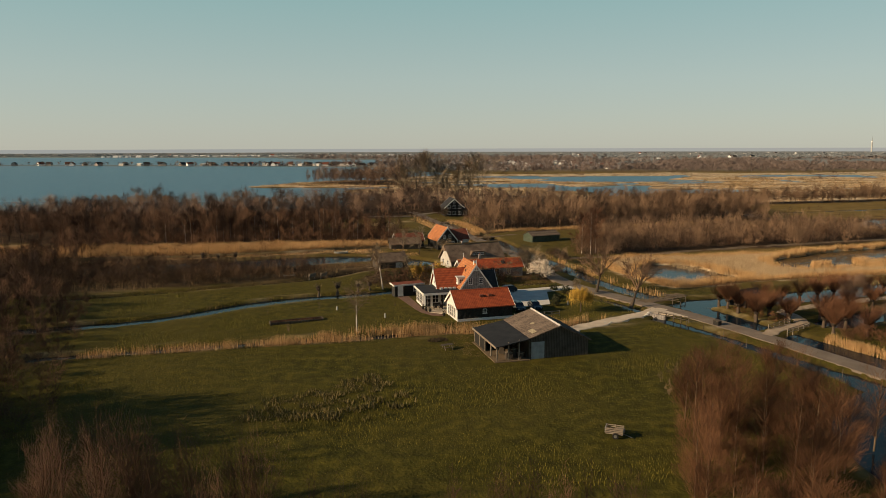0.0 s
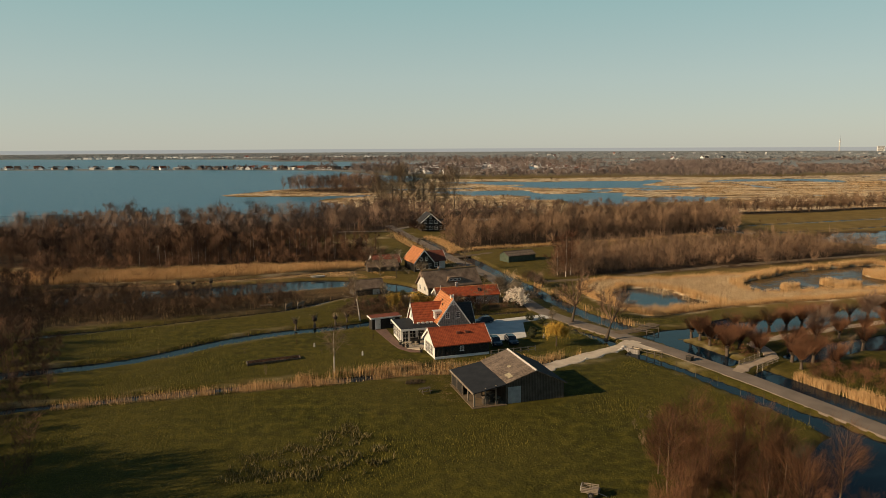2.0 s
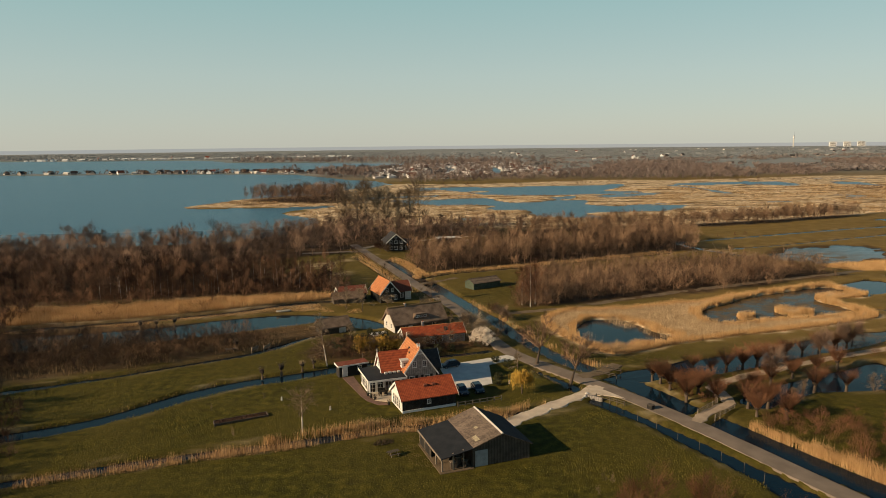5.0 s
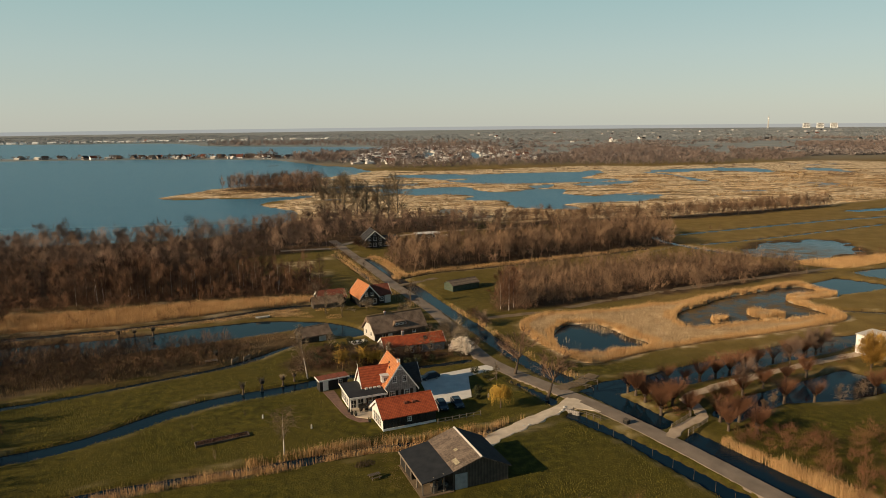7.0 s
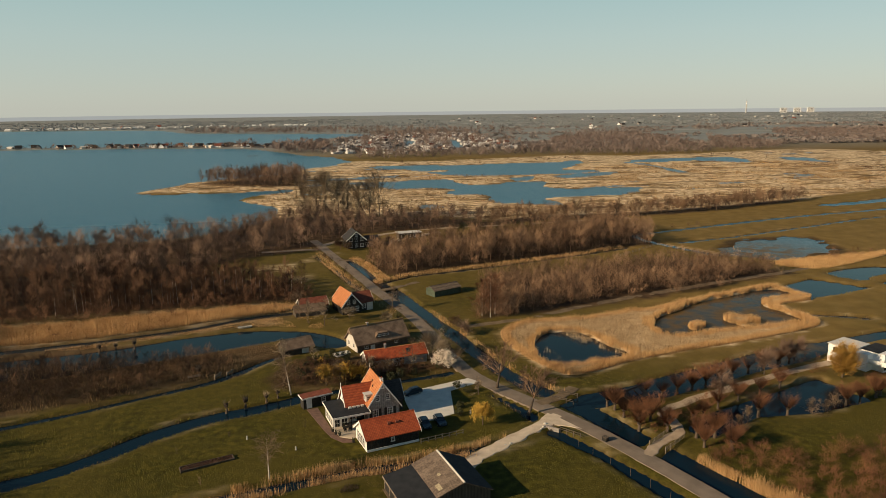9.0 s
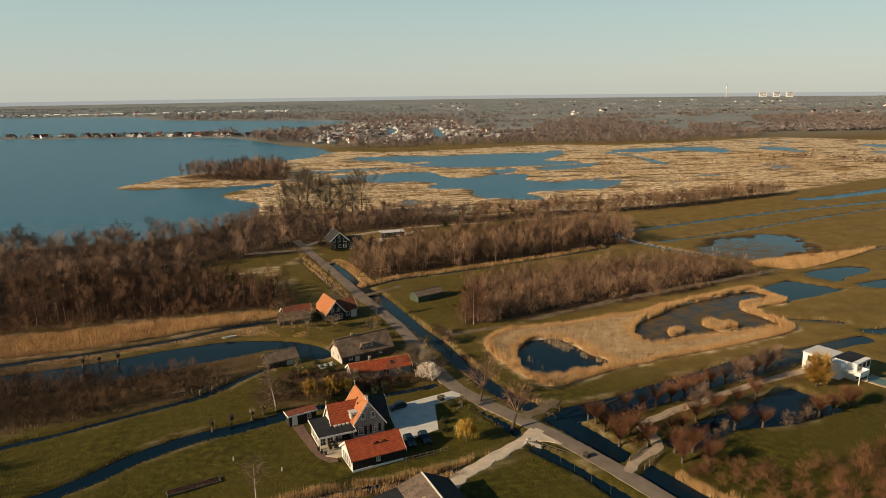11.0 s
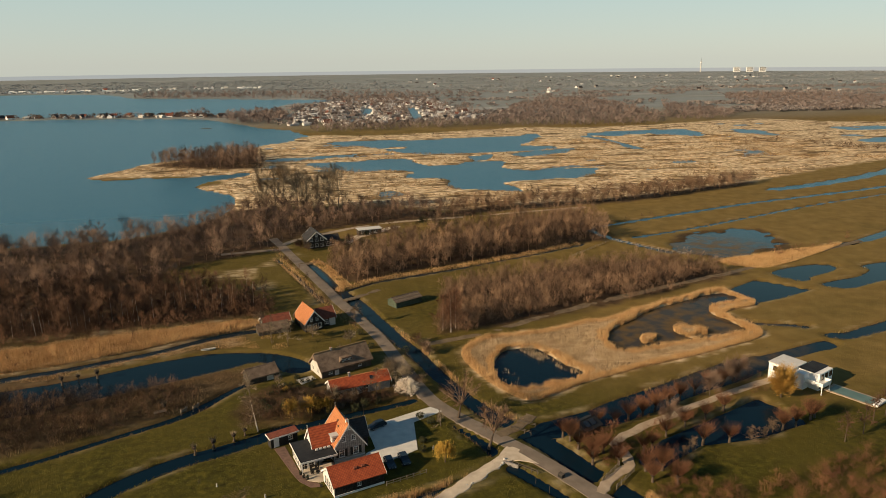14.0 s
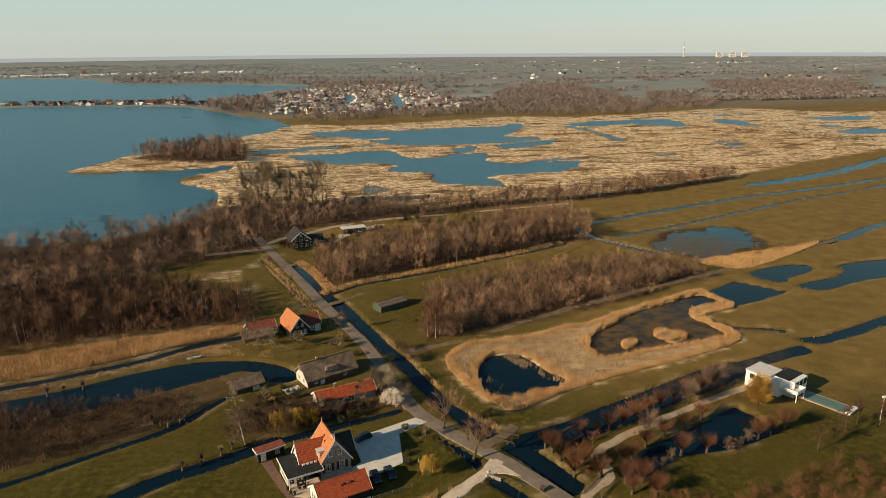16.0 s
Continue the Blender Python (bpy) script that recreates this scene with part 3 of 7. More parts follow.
zone = me.attributes.new("zone", "FLOAT_COLOR", "POINT")
zone.data.foreach_set("color", np.stack([straw, litter, mud, dryness], -1).reshape(-1).astype(np.float32))
ground = tagged(new("ground", me), "flat green polder meadows with ditches and dry reed marsh", "ground", kind="structure")

M_GROUND = bpy.data.materials.new("meadow, marsh and litter")
M_GROUND.use_nodes = True
t = M_GROUND.node_tree
N, L = t.nodes, t.links
p = N["Principled BSDF"]
p.inputs["Roughness"].default_value, p.inputs["Specular IOR Level"].default_value = 0.95, 0.1
geo = N.new("ShaderNodeNewGeometry")
at = N.new("ShaderNodeAttribute"); at.attribute_name = "zone"
sep = N.new("ShaderNodeSeparateColor")
L.new(at.outputs["Color"], sep.inputs[0])


def g_noise(scale, detail=5, stretch=None):
    q = N.new("ShaderNodeTexNoise")
    q.inputs["Scale"].default_value, q.inputs["Detail"].default_value = scale, detail
    if stretch:
        mp = N.new("ShaderNodeMapping")
        mp.inputs["Scale"].default_value, mp.inputs["Rotation"].default_value = stretch, (0, 0, radians(15))
        L.new(geo.outputs["Position"], mp.inputs["Vector"]); L.new(mp.outputs[0], q.inputs["Vector"])
    else:
        L.new(geo.outputs["Position"], q.inputs["Vector"])
    return q.outputs[0]


def g_ramp(src, stops):
    r = N.new("ShaderNodeValToRGB")
    r.color_ramp.elements[0].position, r.color_ramp.elements[0].color = stops[0][0], (*stops[0][1], 1)
    r.color_ramp.elements[1].position, r.color_ramp.elements[1].color = stops[-1][0], (*stops[-1][1], 1)
    for pos, col in stops[1:-1]:
        r.color_ramp.elements.new(pos).color = (*col, 1)
    L.new(src, r.inputs[0])
    return r.outputs[0]


def g_mix(f, a, b):
    k = N.new("ShaderNodeMix"); k.data_type = "RGBA"
    L.new(f, k.inputs["Factor"]); L.new(a, k.inputs["A"]); L.new(b, k.inputs["B"])
    return k.outputs["Result"]


def g_scale(a, k, add=0.0):
    q = N.new("ShaderNodeMath"); q.operation = "MULTIPLY_ADD"; q.use_clamp = True
    L.new(a, q.inputs[0]); q.inputs[1].default_value, q.inputs[2].default_value = k, add
    return q.outputs[0]


big, mid, fine = g_noise(0.035), g_noise(0.6, 7), g_noise(3.2, 7)
lush = g_ramp(mid, [(0.32, (0.025, 0.026, 0.004)), (0.5, (0.051, 0.049, 0.006)), (0.66, (0.096, 0.082, 0.011))])
worn = g_ramp(fine, [(0.25, (0.040, 0.038, 0.006)), (0.75, (0.112, 0.088, 0.016))])
dryc = g_ramp(g_noise(0.16, 6), [(0.30, (0.150, 0.100, 0.029)), (0.5, (0.182, 0.123, 0.037)), (0.70, (0.222, 0.150, 0.049))])
grass = g_mix(g_scale(big, 3.0, -1.05), lush, worn)
grass = g_mix(at.outputs["Alpha"], grass, dryc)
marshy = g_noise(0.03, 8, (1, 2.6, 1))
strawc = g_ramp(g_noise(0.24, 9, (1, 1.5, 1)), [(0.30, (0.14, 0.085, 0.036)), (0.44, (0.46, 0.325, 0.175)), (0.62, (0.86, 0.69, 0.455))])
strawc = g_mix(g_scale(marshy, -8.0, 3.85), strawc, g_ramp(g_noise(0.2, 7, (1, 2.6, 1)), [(0.3, (0.060, 0.043, 0.020)), (0.7, (0.21, 0.135, 0.062))]))
streak = g_noise(0.11, 8, (0.5, 3.0, 1))
strawc = g_mix(g_scale(streak, -9.0, 4.15), strawc, g_ramp(mid, [(0.3, (0.10, 0.068, 0.030)), (0.7, (0.25, 0.165, 0.078))]))
litterc = g_ramp(g_noise(0.25, 7), [(0.25, (0.034, 0.021, 0.012)), (0.75, (0.12, 0.075, 0.040))])
mudc = g_ramp(mid, [(0.3, (0.026, 0.016, 0.009)), (0.7, (0.078, 0.048, 0.028))])
col = g_mix(sep.outputs[0], grass, strawc)
col = g_mix(sep.outputs[1], col, litterc)
col = g_mix(sep.outputs[2], col, mudc)
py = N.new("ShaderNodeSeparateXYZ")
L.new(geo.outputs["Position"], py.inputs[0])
fields = g_ramp(g_noise(0.0035, 3, (1, 2.4, 1)), [(0.36, (0.195, 0.215, 0.205)), (0.46, (0.240, 0.256, 0.250)), (0.54, (0.212, 0.225, 0.208)), (0.64, (0.295, 0.300, 0.282))])   # far fields, paled and blued in their colour as haze
# this painted haze grows from about y 830 to 1150
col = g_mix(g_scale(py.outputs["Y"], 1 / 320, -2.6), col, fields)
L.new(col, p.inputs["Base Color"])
b1, b2 = N.new("ShaderNodeBump"), N.new("ShaderNodeBump")
b1.inputs["Strength"].default_value, b1.inputs["Distance"].default_value = 0.7, 0.16
b2.inputs["Strength"].default_value, b2.inputs["Distance"].default_value = 0.5, 0.35
L.new(fine, b1.inputs["Height"]); L.new(mid, b2.inputs["Height"])
L.new(b2.outputs[0], b1.inputs["Normal"]); L.new(b1.outputs[0], p.inputs["Normal"])
me.materials.append(M_GROUND)


def sheet(name, mat, label, category, verts, faces, kind="structure"):
    q = bpy.data.meshes.new(name)
    q.from_pydata([tuple(map(float, v)) for v in verts], [], faces)
    q.materials.append(mat)
    return tagged(new(name, q), label, category, kind=kind)


sheet("water", M_WATER, "dark rippled water of lake, ponds and ditches", "water",
      [(-4000, 30, -0.5), (4000, 30, -0.5), (4000, 3000, -0.5), (-4000, 3000, -0.5)], [(0, 1, 2, 3)])


# an upright glowing strip added as pale haze where land and sky meet
M_HAZE = bpy.data.materials.new("glowing strip for distant haze")
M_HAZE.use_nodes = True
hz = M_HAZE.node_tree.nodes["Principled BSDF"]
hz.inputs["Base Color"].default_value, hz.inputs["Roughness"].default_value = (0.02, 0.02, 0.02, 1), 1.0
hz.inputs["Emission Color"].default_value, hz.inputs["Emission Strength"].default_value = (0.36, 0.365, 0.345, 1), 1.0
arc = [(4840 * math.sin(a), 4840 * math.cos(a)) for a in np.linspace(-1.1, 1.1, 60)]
sheet("backdrop", M_HAZE, "glowing strip painted as haze along the horizon", "backdrop", [(x, y, z) for x, y in arc for z in (-2, 22)], [(2 * i, 2 * i + 2, 2 * i + 3, 2 * i + 1) for i in range(59)])


def ribbon(name, mat, label, category, points, width, z=0.06, ragged=0.15, taper=0.0):
    """A laid strip with thickness and slightly ragged edges."""
    c = rounded(points, False, 14)
    d = np.gradient(c, axis=0)
    d /= np.linalg.norm(d, axis=1)[:, None] + 1e-9
    nrm = np.stack([-d[:, 1], d[:, 0]], -1)
    k = np.arange(len(c)) * 1.0
    wl = width / 2 + ragged * vnoise(k, k * 0, 2.3, 21)
    wr = width / 2 + ragged * vnoise(k, k * 0, 2.3, 22)
    l, r = c + nrm * wl[:, None], c - nrm * wr[:, None]
    v, f = [], []
    for i in range(len(c)):
        v += [(*(l[i] + nrm[i] * 0.25), z - 0.25), (*l[i], z), (*c[i], z + 0.05), (*r[i], z), (*(r[i] - nrm[i] * 0.25), z - 0.25)]
        if i:
            a = i * 5
            f += [(a - 5 + j, a - 4 + j, a + 1 + j, a + j) for j in range(4)]
    return sheet(name, mat, label, category, v, f)


ribbon("road", M_ASPHALT, "narrow grey asphalt polder road along a canal", "road", ROAD, 3.8, 0.06, 0.06)
ribbon("side_road", M_ASPHALT, "narrow asphalt side road into bare woods", "road", SIDE_ROAD, 3.2, 0.05)
ribbon("farm_drive", M_GRAVEL, "pale sandy farm drive to the barn", "path", DRIVE, 2.7, 0.085, 0.3)
ribbon("villa_drive", M_PATH, "pale gravel driveway between pollard willows", "path", VILLA_DRIVE, 2.1, 0.08, 0.3)
ribbon("farm_track", M_DIRT, "brown earth farm track beside the thicket", "path", FARM_TRACK, 2.6, 0.03, 0.5)
ribbon("marsh_road", M_PATH, "pale track along the marsh behind the timber house", "path", [(-15, 313), (-8, 322), (-2, 325.6), (8, 333), (20.1, 340.6), (34, 346), (50.1, 349.5), (80.4, 352.0), (113.8, 356.5), (150, 361)], 3.2, 0.05, 0.3)
ribbon("canal_crossing", M_DIRT, "earth crossing of the canal into the field", "path", [(8.5, 231.0), (12.2, 232.6), (17.0, 236.0), (22, 240)], 2.2, 0.10, 0.3)
ribbon("canal_crossing", M_DIRT, "earth crossing of the canal at the reed bank", "path", [(-6.0, 281.5), (-3.4, 280.6), (3.0, 282.5)], 2.0, 0.10, 0.3)
ribbon("field_bridge", M_DIRT, "earth ramp over the canal into the field", "path", FIELD_BRIDGE[:3], 2.6, 0.12, 0.3)


# ---------- plants ----------
def pyramids(base, tip, rad, sides=3):
    """Tapered stems, each a pointed prism: arrays of base points, tips and radii to vertices and triangles."""
    base, tip, rad = np.asarray(base, float), np.asarray(tip, float), np.asarray(rad, float)
    d = tip - base
    d /= np.linalg.norm(d, axis=1)[:, None] + 1e-9
    ref = np.where(np.abs(d[:, 2:3]) > 0.8, [[1.0, 0, 0]], [[0, 0, 1.0]])
    u = np.cross(d, ref); u /= np.linalg.norm(u, axis=1)[:, None] + 1e-9
    w = np.cross(d, u)
    n = len(base)
    v = np.empty((n, sides + 1, 3))
    for k in range(sides):
        a = 2 * math.pi * k / sides
        v[:, k] = base + rad[:, None] * (math.cos(a) * u + math.sin(a) * w)
    v[:, sides] = tip
    o = (np.arange(n) * (sides + 1))[:, None]
    f = np.concatenate([np.stack([o[:, 0] + k, o[:, 0] + (k + 1) % sides, o[:, 0] + sides], -1)[:, None] for k in range(sides)], 1)
    return v.reshape(-1, 3), f.reshape(-1, 3)


def tri_mesh(name, v, f, mat, tint=None):
    me = bpy.data.meshes.new(name)
    me.vertices.add(len(v))
    me.vertices.foreach_set("co", np.asarray(v, np.float32).reshape(-1))
    me.loops.add(len(f) * 3)
    me.loops.foreach_set("vertex_index", np.asarray(f, np.int32).reshape(-1))
    me.polygons.add(len(f))
    me.polygons.foreach_set("loop_start", np.arange(0, len(f) * 3, 3, dtype=np.int32))
    me.update()
    if tint is not None:
        me.attributes.new("tint", "FLOAT", "POINT").data.foreach_set("value", np.asarray(tint, np.float32))
    me.materials.append(mat)
    return me


def limbs(rng, b, t, n, lo, hi, length, up, spread_):
    """n shoots off each of the stems b..t."""
    m = len(b)
    s = rng.uniform(lo, hi, (m, n, 1))
    start = b[:, None] + (t - b)[:, None] * s
    along = (t - b) / (np.linalg.norm(t - b, axis=1)[:, None] + 1e-9)
    side = rng.normal(0, 1, (m, n, 3))
    way = along[:, None] * up + side * spread_ + [0, 0, 0.25]
    way /= np.linalg.norm(way, axis=2)[:, :, None]
    ln = length * rng.uniform(0.6, 1.25, (m, n, 1)) * (1.32 - 1.05 * s)
    return start.reshape(-1, 3), (start + way * ln).reshape(-1, 3)


def bare_tree(seed, h=10.0, crown=0.3, n1=9, n2=5, n3=4, wide=0.55, thick=0.16, twig=0.03, stems=1, leanx=0.0, reach=1.0):
    """Stems (base, tip, radius, kind 0 trunk / 1 limb / 2 twig) of a leafless tree."""
    rng = np.random.default_rng(seed)
    b0, t0 = [], []
    for k in range(stems):
        a, q = rng.uniform(0, 6.28), (0.0 if stems == 1 else rng.uniform(0.15, 0.5))
        b0.append((math.cos(a) * q * 0.4, math.sin(a) * q * 0.4, -0.3))
        t0.append((math.cos(a) * q * h * 0.5 + leanx, math.sin(a) * q * h * 0.5, h * rng.uniform(0.85, 1.0)))
    b0, t0 = np.array(b0), np.array(t0)
    b1, t1 = limbs(rng, b0, t0, n1, crown, 0.92, h * 0.54 * reach, 0.75 / reach, wide)
    b2, t2 = limbs(rng, b1, t1, n2, 0.25, 0.95, h * 0.25 * reach, 0.8, wide)
    t1[:, 2], t2[:, 2] = np.minimum(t1[:, 2], h * 1.1), np.maximum(np.minimum(t2[:, 2], h * 1.16), 0.12 * h)
    out = [(b0, t0, np.full(len(b0), thick), 0), (b1, t1, np.full(len(b1), thick * 0.38), 1), (b2, t2, np.full(len(b2), max(thick * 0.16, twig)), 2)]
    if n3:
        b3, t3 = limbs(rng, b2, t2, n3, 0.2, 0.95, h * 0.135 * reach, 0.8, wide)
        out.append((b3, t3, np.full(len(b3), twig), 2))
    return out


def as_arrays(parts, kinds, sides=3):
    V, F, o = [], [], 0
    for b, t, r, k in parts:
        if k in kinds:
            if k < 2:
                v, f = pyramids(b, t, r, sides)
            else:                                      # fine twigs as slivers
                way = t - b
                off = np.cross(way, np.roll(way, 1, axis=1) + [0.3, -0.2, 0.1])
                off *= (r / (np.linalg.norm(off, axis=1) + 1e-9))[:, None]
                v = np.stack([b - off, b + off, t], 1).reshape(-1, 3)
                f = np.arange(len(v)).reshape(-1, 3)
            V.append(v); F.append(f + o); o += len(v)
    return np.vstack(V), np.vstack(F)


def thicket(name, label, category, spots, heights, templates, mat, seed, squash=None):
    """Many plants in one mesh of kind stuff: spots (n, 2), heights (n), templates as unit-high (v, f)."""
    rng = np.random.default_rng(seed)
    V, F, T, o = [], [], [], 0
    pick = rng.integers(0, len(templates), len(spots))
    for (x, y), h, k in zip(spots, heights, pick):
        v, f = templates[k]
        a, w = rng.uniform(0, 6.28), rng.uniform(0.8, 1.2) * (squash or 1)
        ca, sa = math.cos(a) * h * w, math.sin(a) * h * w
        q = np.empty_like(v)
        q[:, 0] = v[:, 0] * ca - v[:, 1] * sa + x
        q[:, 1] = v[:, 0] * sa + v[:, 1] * ca + y
        q[:, 2] = v[:, 2] * h - 0.15
        V.append(q); F.append(f + o); o += len(v)
        T.append(np.full(len(v), rng.uniform(0, 1)))
    me = tri_mesh(name, np.vstack(V), np.vstack(F), mat, np.concatenate(T))
    return tagged(new(name, me), label, category, kind="stuff")


def scatter(area, gap, seed, margin=0.0, keep=None, smooth=True):
    """Random spots inside a shape, about gap metres apart, off the water."""
    rng = np.random.default_rng(seed)
    p = rounded(area, True, 4) if smooth else np.array(area, float)
    lo, hi = p.min(0), p.max(0)
    gx, gy = np.meshgrid(np.arange(lo[0], hi[0], gap), np.arange(lo[1], hi[1], gap))
    x, y = gx.ravel() + rng.uniform(-gap, gap, gx.size) * 0.5, gy.ravel() + rng.uniform(-gap, gap, gx.size) * 0.5
    m = inside(x, y, p)
    if keep is not None:
        m &= keep(x, y)
    return np.stack([x[m], y[m]], -1)


def dry(x, y, gap=0.6):
    """True where the plan holds no water, road or drive."""
    ok = np.ones(x.shape, bool)
    for pts, w in STREAMS:
        ok &= line_dist(x, y, pts, w) > gap
    for pts in PONDS + [LAKE]:
        ok &= area_dist(x, y, pts) > gap
    for pts, w in ((ROAD, 3.9), (SIDE_ROAD, 3.5), (DRIVE, 3), (VILLA_DRIVE, 2.6), (FARM_TRACK, 4)):
        ok &= line_dist(x, y, pts, w) > gap
    return ok


def veil(seed, h=10.0, rad=2.7, n=420, twig=0.03, low=0.22, ends_n=14, trunk=0.09, rise=0.55):
    """A leafless tree whose fine twigs gather into a rounded, ragged crown."""
    rng = np.random.default_rng(seed)
    d = rng.normal(0, 1, (ends_n, 3))
    d /= np.linalg.norm(d, axis=1)[:, None]
    half = h * (1 - low) / 2
    ends = d * rng.uniform(0.55, 0.95, (ends_n, 1)) * [rad, rad, half] + [0, 0, h * low + half]
    starts = np.zeros((ends_n, 3))
    starts[:, 2] = np.clip(ends[:, 2] - rad * rng.uniform(0.5, 1.2, ends_n), 0.12 * h, 0.8 * h)
    k = rng.integers(0, ends_n, n)
    b = starts[k] + (ends[k] - starts[k]) * rng.uniform(0.3, 1.0, (n, 1)) ** 0.6 + rng.normal(0, rad * 0.13, (n, 3))
    way = (ends[k] - starts[k]) / (np.linalg.norm(ends[k] - starts[k], axis=1)[:, None] + 1e-9) + rng.normal(0, 0.5, (n, 3)) + [0, 0, rise]
    t = b + way * (rad * 0.24 * rng.uniform(0.5, 1.4, n))[:, None]
    b[:, 2], t[:, 2] = np.maximum(b[:, 2], 0.2), np.maximum(t[:, 2], 0.3)
    parts = [(np.array([[0, 0, -0.3]]), np.array([[rng.uniform(-0.4, 0.4), 0, h * 0.92]]), np.array([trunk]), 0), (starts, ends, np.full(ends_n, trunk * 0.35), 1), (b, t, np.full(n, twig), 2)]
    return parts


def unit_veil(seed, h, *more):
    v, f = as_arrays(veil(seed, h, *more), (0, 1, 2))
    return v / h, f


TALL = [unit_veil(s, 10.0, 2.2 + 0.12 * s, 400, 0.034, 0.16 + 0.02 * s) for s in range(8)]
STOUT = [unit_veil(60 + s, 10.0, 2.5 + 0.15 * s, 330, 0.042, 0.12 + 0.02 * s) for s in range(8)]
BUSHY = [unit_veil(20 + s, 5.0, 1.9 + 0.1 * s, 190, 0.030, 0.03, 14, 0.035, 0.4) for s in range(8)]
LOW = [unit_veil(40 + s, 10.0, 3.6, 62, 0.20, 0.10, 5, 0.14) for s in range(6)]

rng = np.random.default_rng(5)
s = scatter(WOOD_C, 4.0, 1, keep=lambda x, y: dry(x, y, 1.5) & (line_dist(x, y, [(-15, 313), (-2, 325.6), (20.1, 340.6), (50.1, 349.5), (113.8, 356.5)], 4) > 1.5) & (area_dist(x, y, FAR_MEADOW) > 2) & (x > -186))
hts = rng.uniform(6.5, 11.5, len(s)) * (1 + 0.3 * vnoise(s[:, 0], s[:, 1], 18, 50))
front = s[:, 1] < 262
keep_ = front | (rng.uniform(0, 1, len(s)) < 0.64)
s, hts, front = s[keep_], hts[keep_], front[keep_]
thicket("wood_edge", "dense bare brown alder and birch wood", "woods", s[front], hts[front], TALL, M_TWIG, 2)
thicket("wood_by_the_lake", "dense bare brown alder wood by the lake", "woods", s[~front], hts[~front], STOUT, M_TWIG_LAKE, 2)
s = scatter(WOOD_A, 2.7, 3, keep=lambda x, y: dry(x, y, 0.5))
thicket("thicket_by_the_track", "bare brown willow and alder thicket beside a farm track", "woods", s, rng.uniform(5.2, 8.6, len(s)), BUSHY, M_TWIG_MAUVE, 4, 0.85)
s = scatter(WOOD_B, 3.4, 5, keep=lambda x, y: dry(x, y, 1.0) & (line_dist(x, y, [(-2, 325.6), (20.1, 340.6), (50.1, 349.5), (113.8, 356.5)], 4) > 1))
thicket("wood_in_the_middle", "bare brown alder wood with dense undergrowth", "woods", s, rng.uniform(7.5, 12.5, len(s)), STOUT + BUSHY[:3], M_TWIG_MAUVE, 6, 0.9)
s = scatter(BELT, 3.2, 7, keep=lambda x, y: dry(x, y, 1.0))
thicket("tree_belt", "long belt of bare trees along the marsh", "woods", s, rng.uniform(6.5, 11.0, len(s)), STOUT, M_TWIG_MAUVE, 8, 0.9)
s = scatter(ISLAND_WOOD, 5.8, 9, keep=lambda x, y: dry(x, y, 1.0))
thicket("island_wood", "dark bare wood on the lake spit", "woods", s, rng.uniform(12, 16.5, len(s)), STOUT, M_TWIG_LAKE, 10, 0.8)


# ---------- building kit ----------
def part(name, bm, mat, parent, label=""):
    me = bpy.data.meshes.new(name)
    bmesh.ops.recalc_face_normals(bm, faces=bm.faces)
    bm.to_mesh(me)
    bm.free()
    me.materials.append(mat)
    ob = new(name, me)
    ob.parent = parent
    if label:
        ob["label"] = label
    return ob


def base(name, x, y, rot, label, category, group="", z=0.0):
    ob = new(name)
    ob.matrix_basis = pose(x, y, z, 0, 0, rot)
    ob.empty_display_size = 0.5
    return tagged(ob, label, category, group)


def box(x0, x1, y0, y1, z0, z1, bm=None, bevel=0.0):
    bm = bm or bmesh.new()
    r = bmesh.ops.create_cube(bm, size=1.0, matrix=Matrix.Translation(((x0 + x1) / 2, (y0 + y1) / 2, (z0 + z1) / 2)) @ Matrix.Diagonal((x1 - x0, y1 - y0, z1 - z0, 1)))
    if bevel:
        es = {e for v in r["verts"] for e in v.link_edges}
        bmesh.ops.bevel(bm, geom=list(es), offset=bevel, segments=1, affect="EDGES")
    return bm


def prism(profile, y0, y1, bm=None, axis="y"):
    """A profile of (across, z) drawn out along y (or, with axis 'x', of (along, z) drawn out along x)."""
    bm = bm or bmesh.new()
    put = (lambda a, b, z: (a, b, z)) if axis == "y" else (lambda a, b, z: (b, a, z))
    lo = [bm.verts.new(put(a, y0, z)) for a, z in profile]
    hi = [bm.verts.new(put(a, y1, z)) for a, z in profile]
    n = len(profile)
    bm.faces.new(lo)
    bm.faces.new(hi[::-1])
    for i in range(n):
        bm.faces.new((lo[i], hi[i], hi[(i + 1) % n], lo[(i + 1) % n]))
    return bm


def rod(p, q, r, bm=None, sides=6, r2=None):
    bm = bm or bmesh.new()
    p, q = Vector(p), Vector(q)
    m = Matrix.Translation((p + q) / 2) @ (q - p).to_track_quat("Z", "Y").to_matrix().to_4x4()
    bmesh.ops.create_cone(bm, cap_ends=True, segments=sides, radius1=r, radius2=r if r2 is None else r2, depth=(q - p).length, matrix=m)
    return bm


def moved(bm, m):
    bmesh.ops.transform(bm, matrix=m, verts=bm.verts)
    return bm


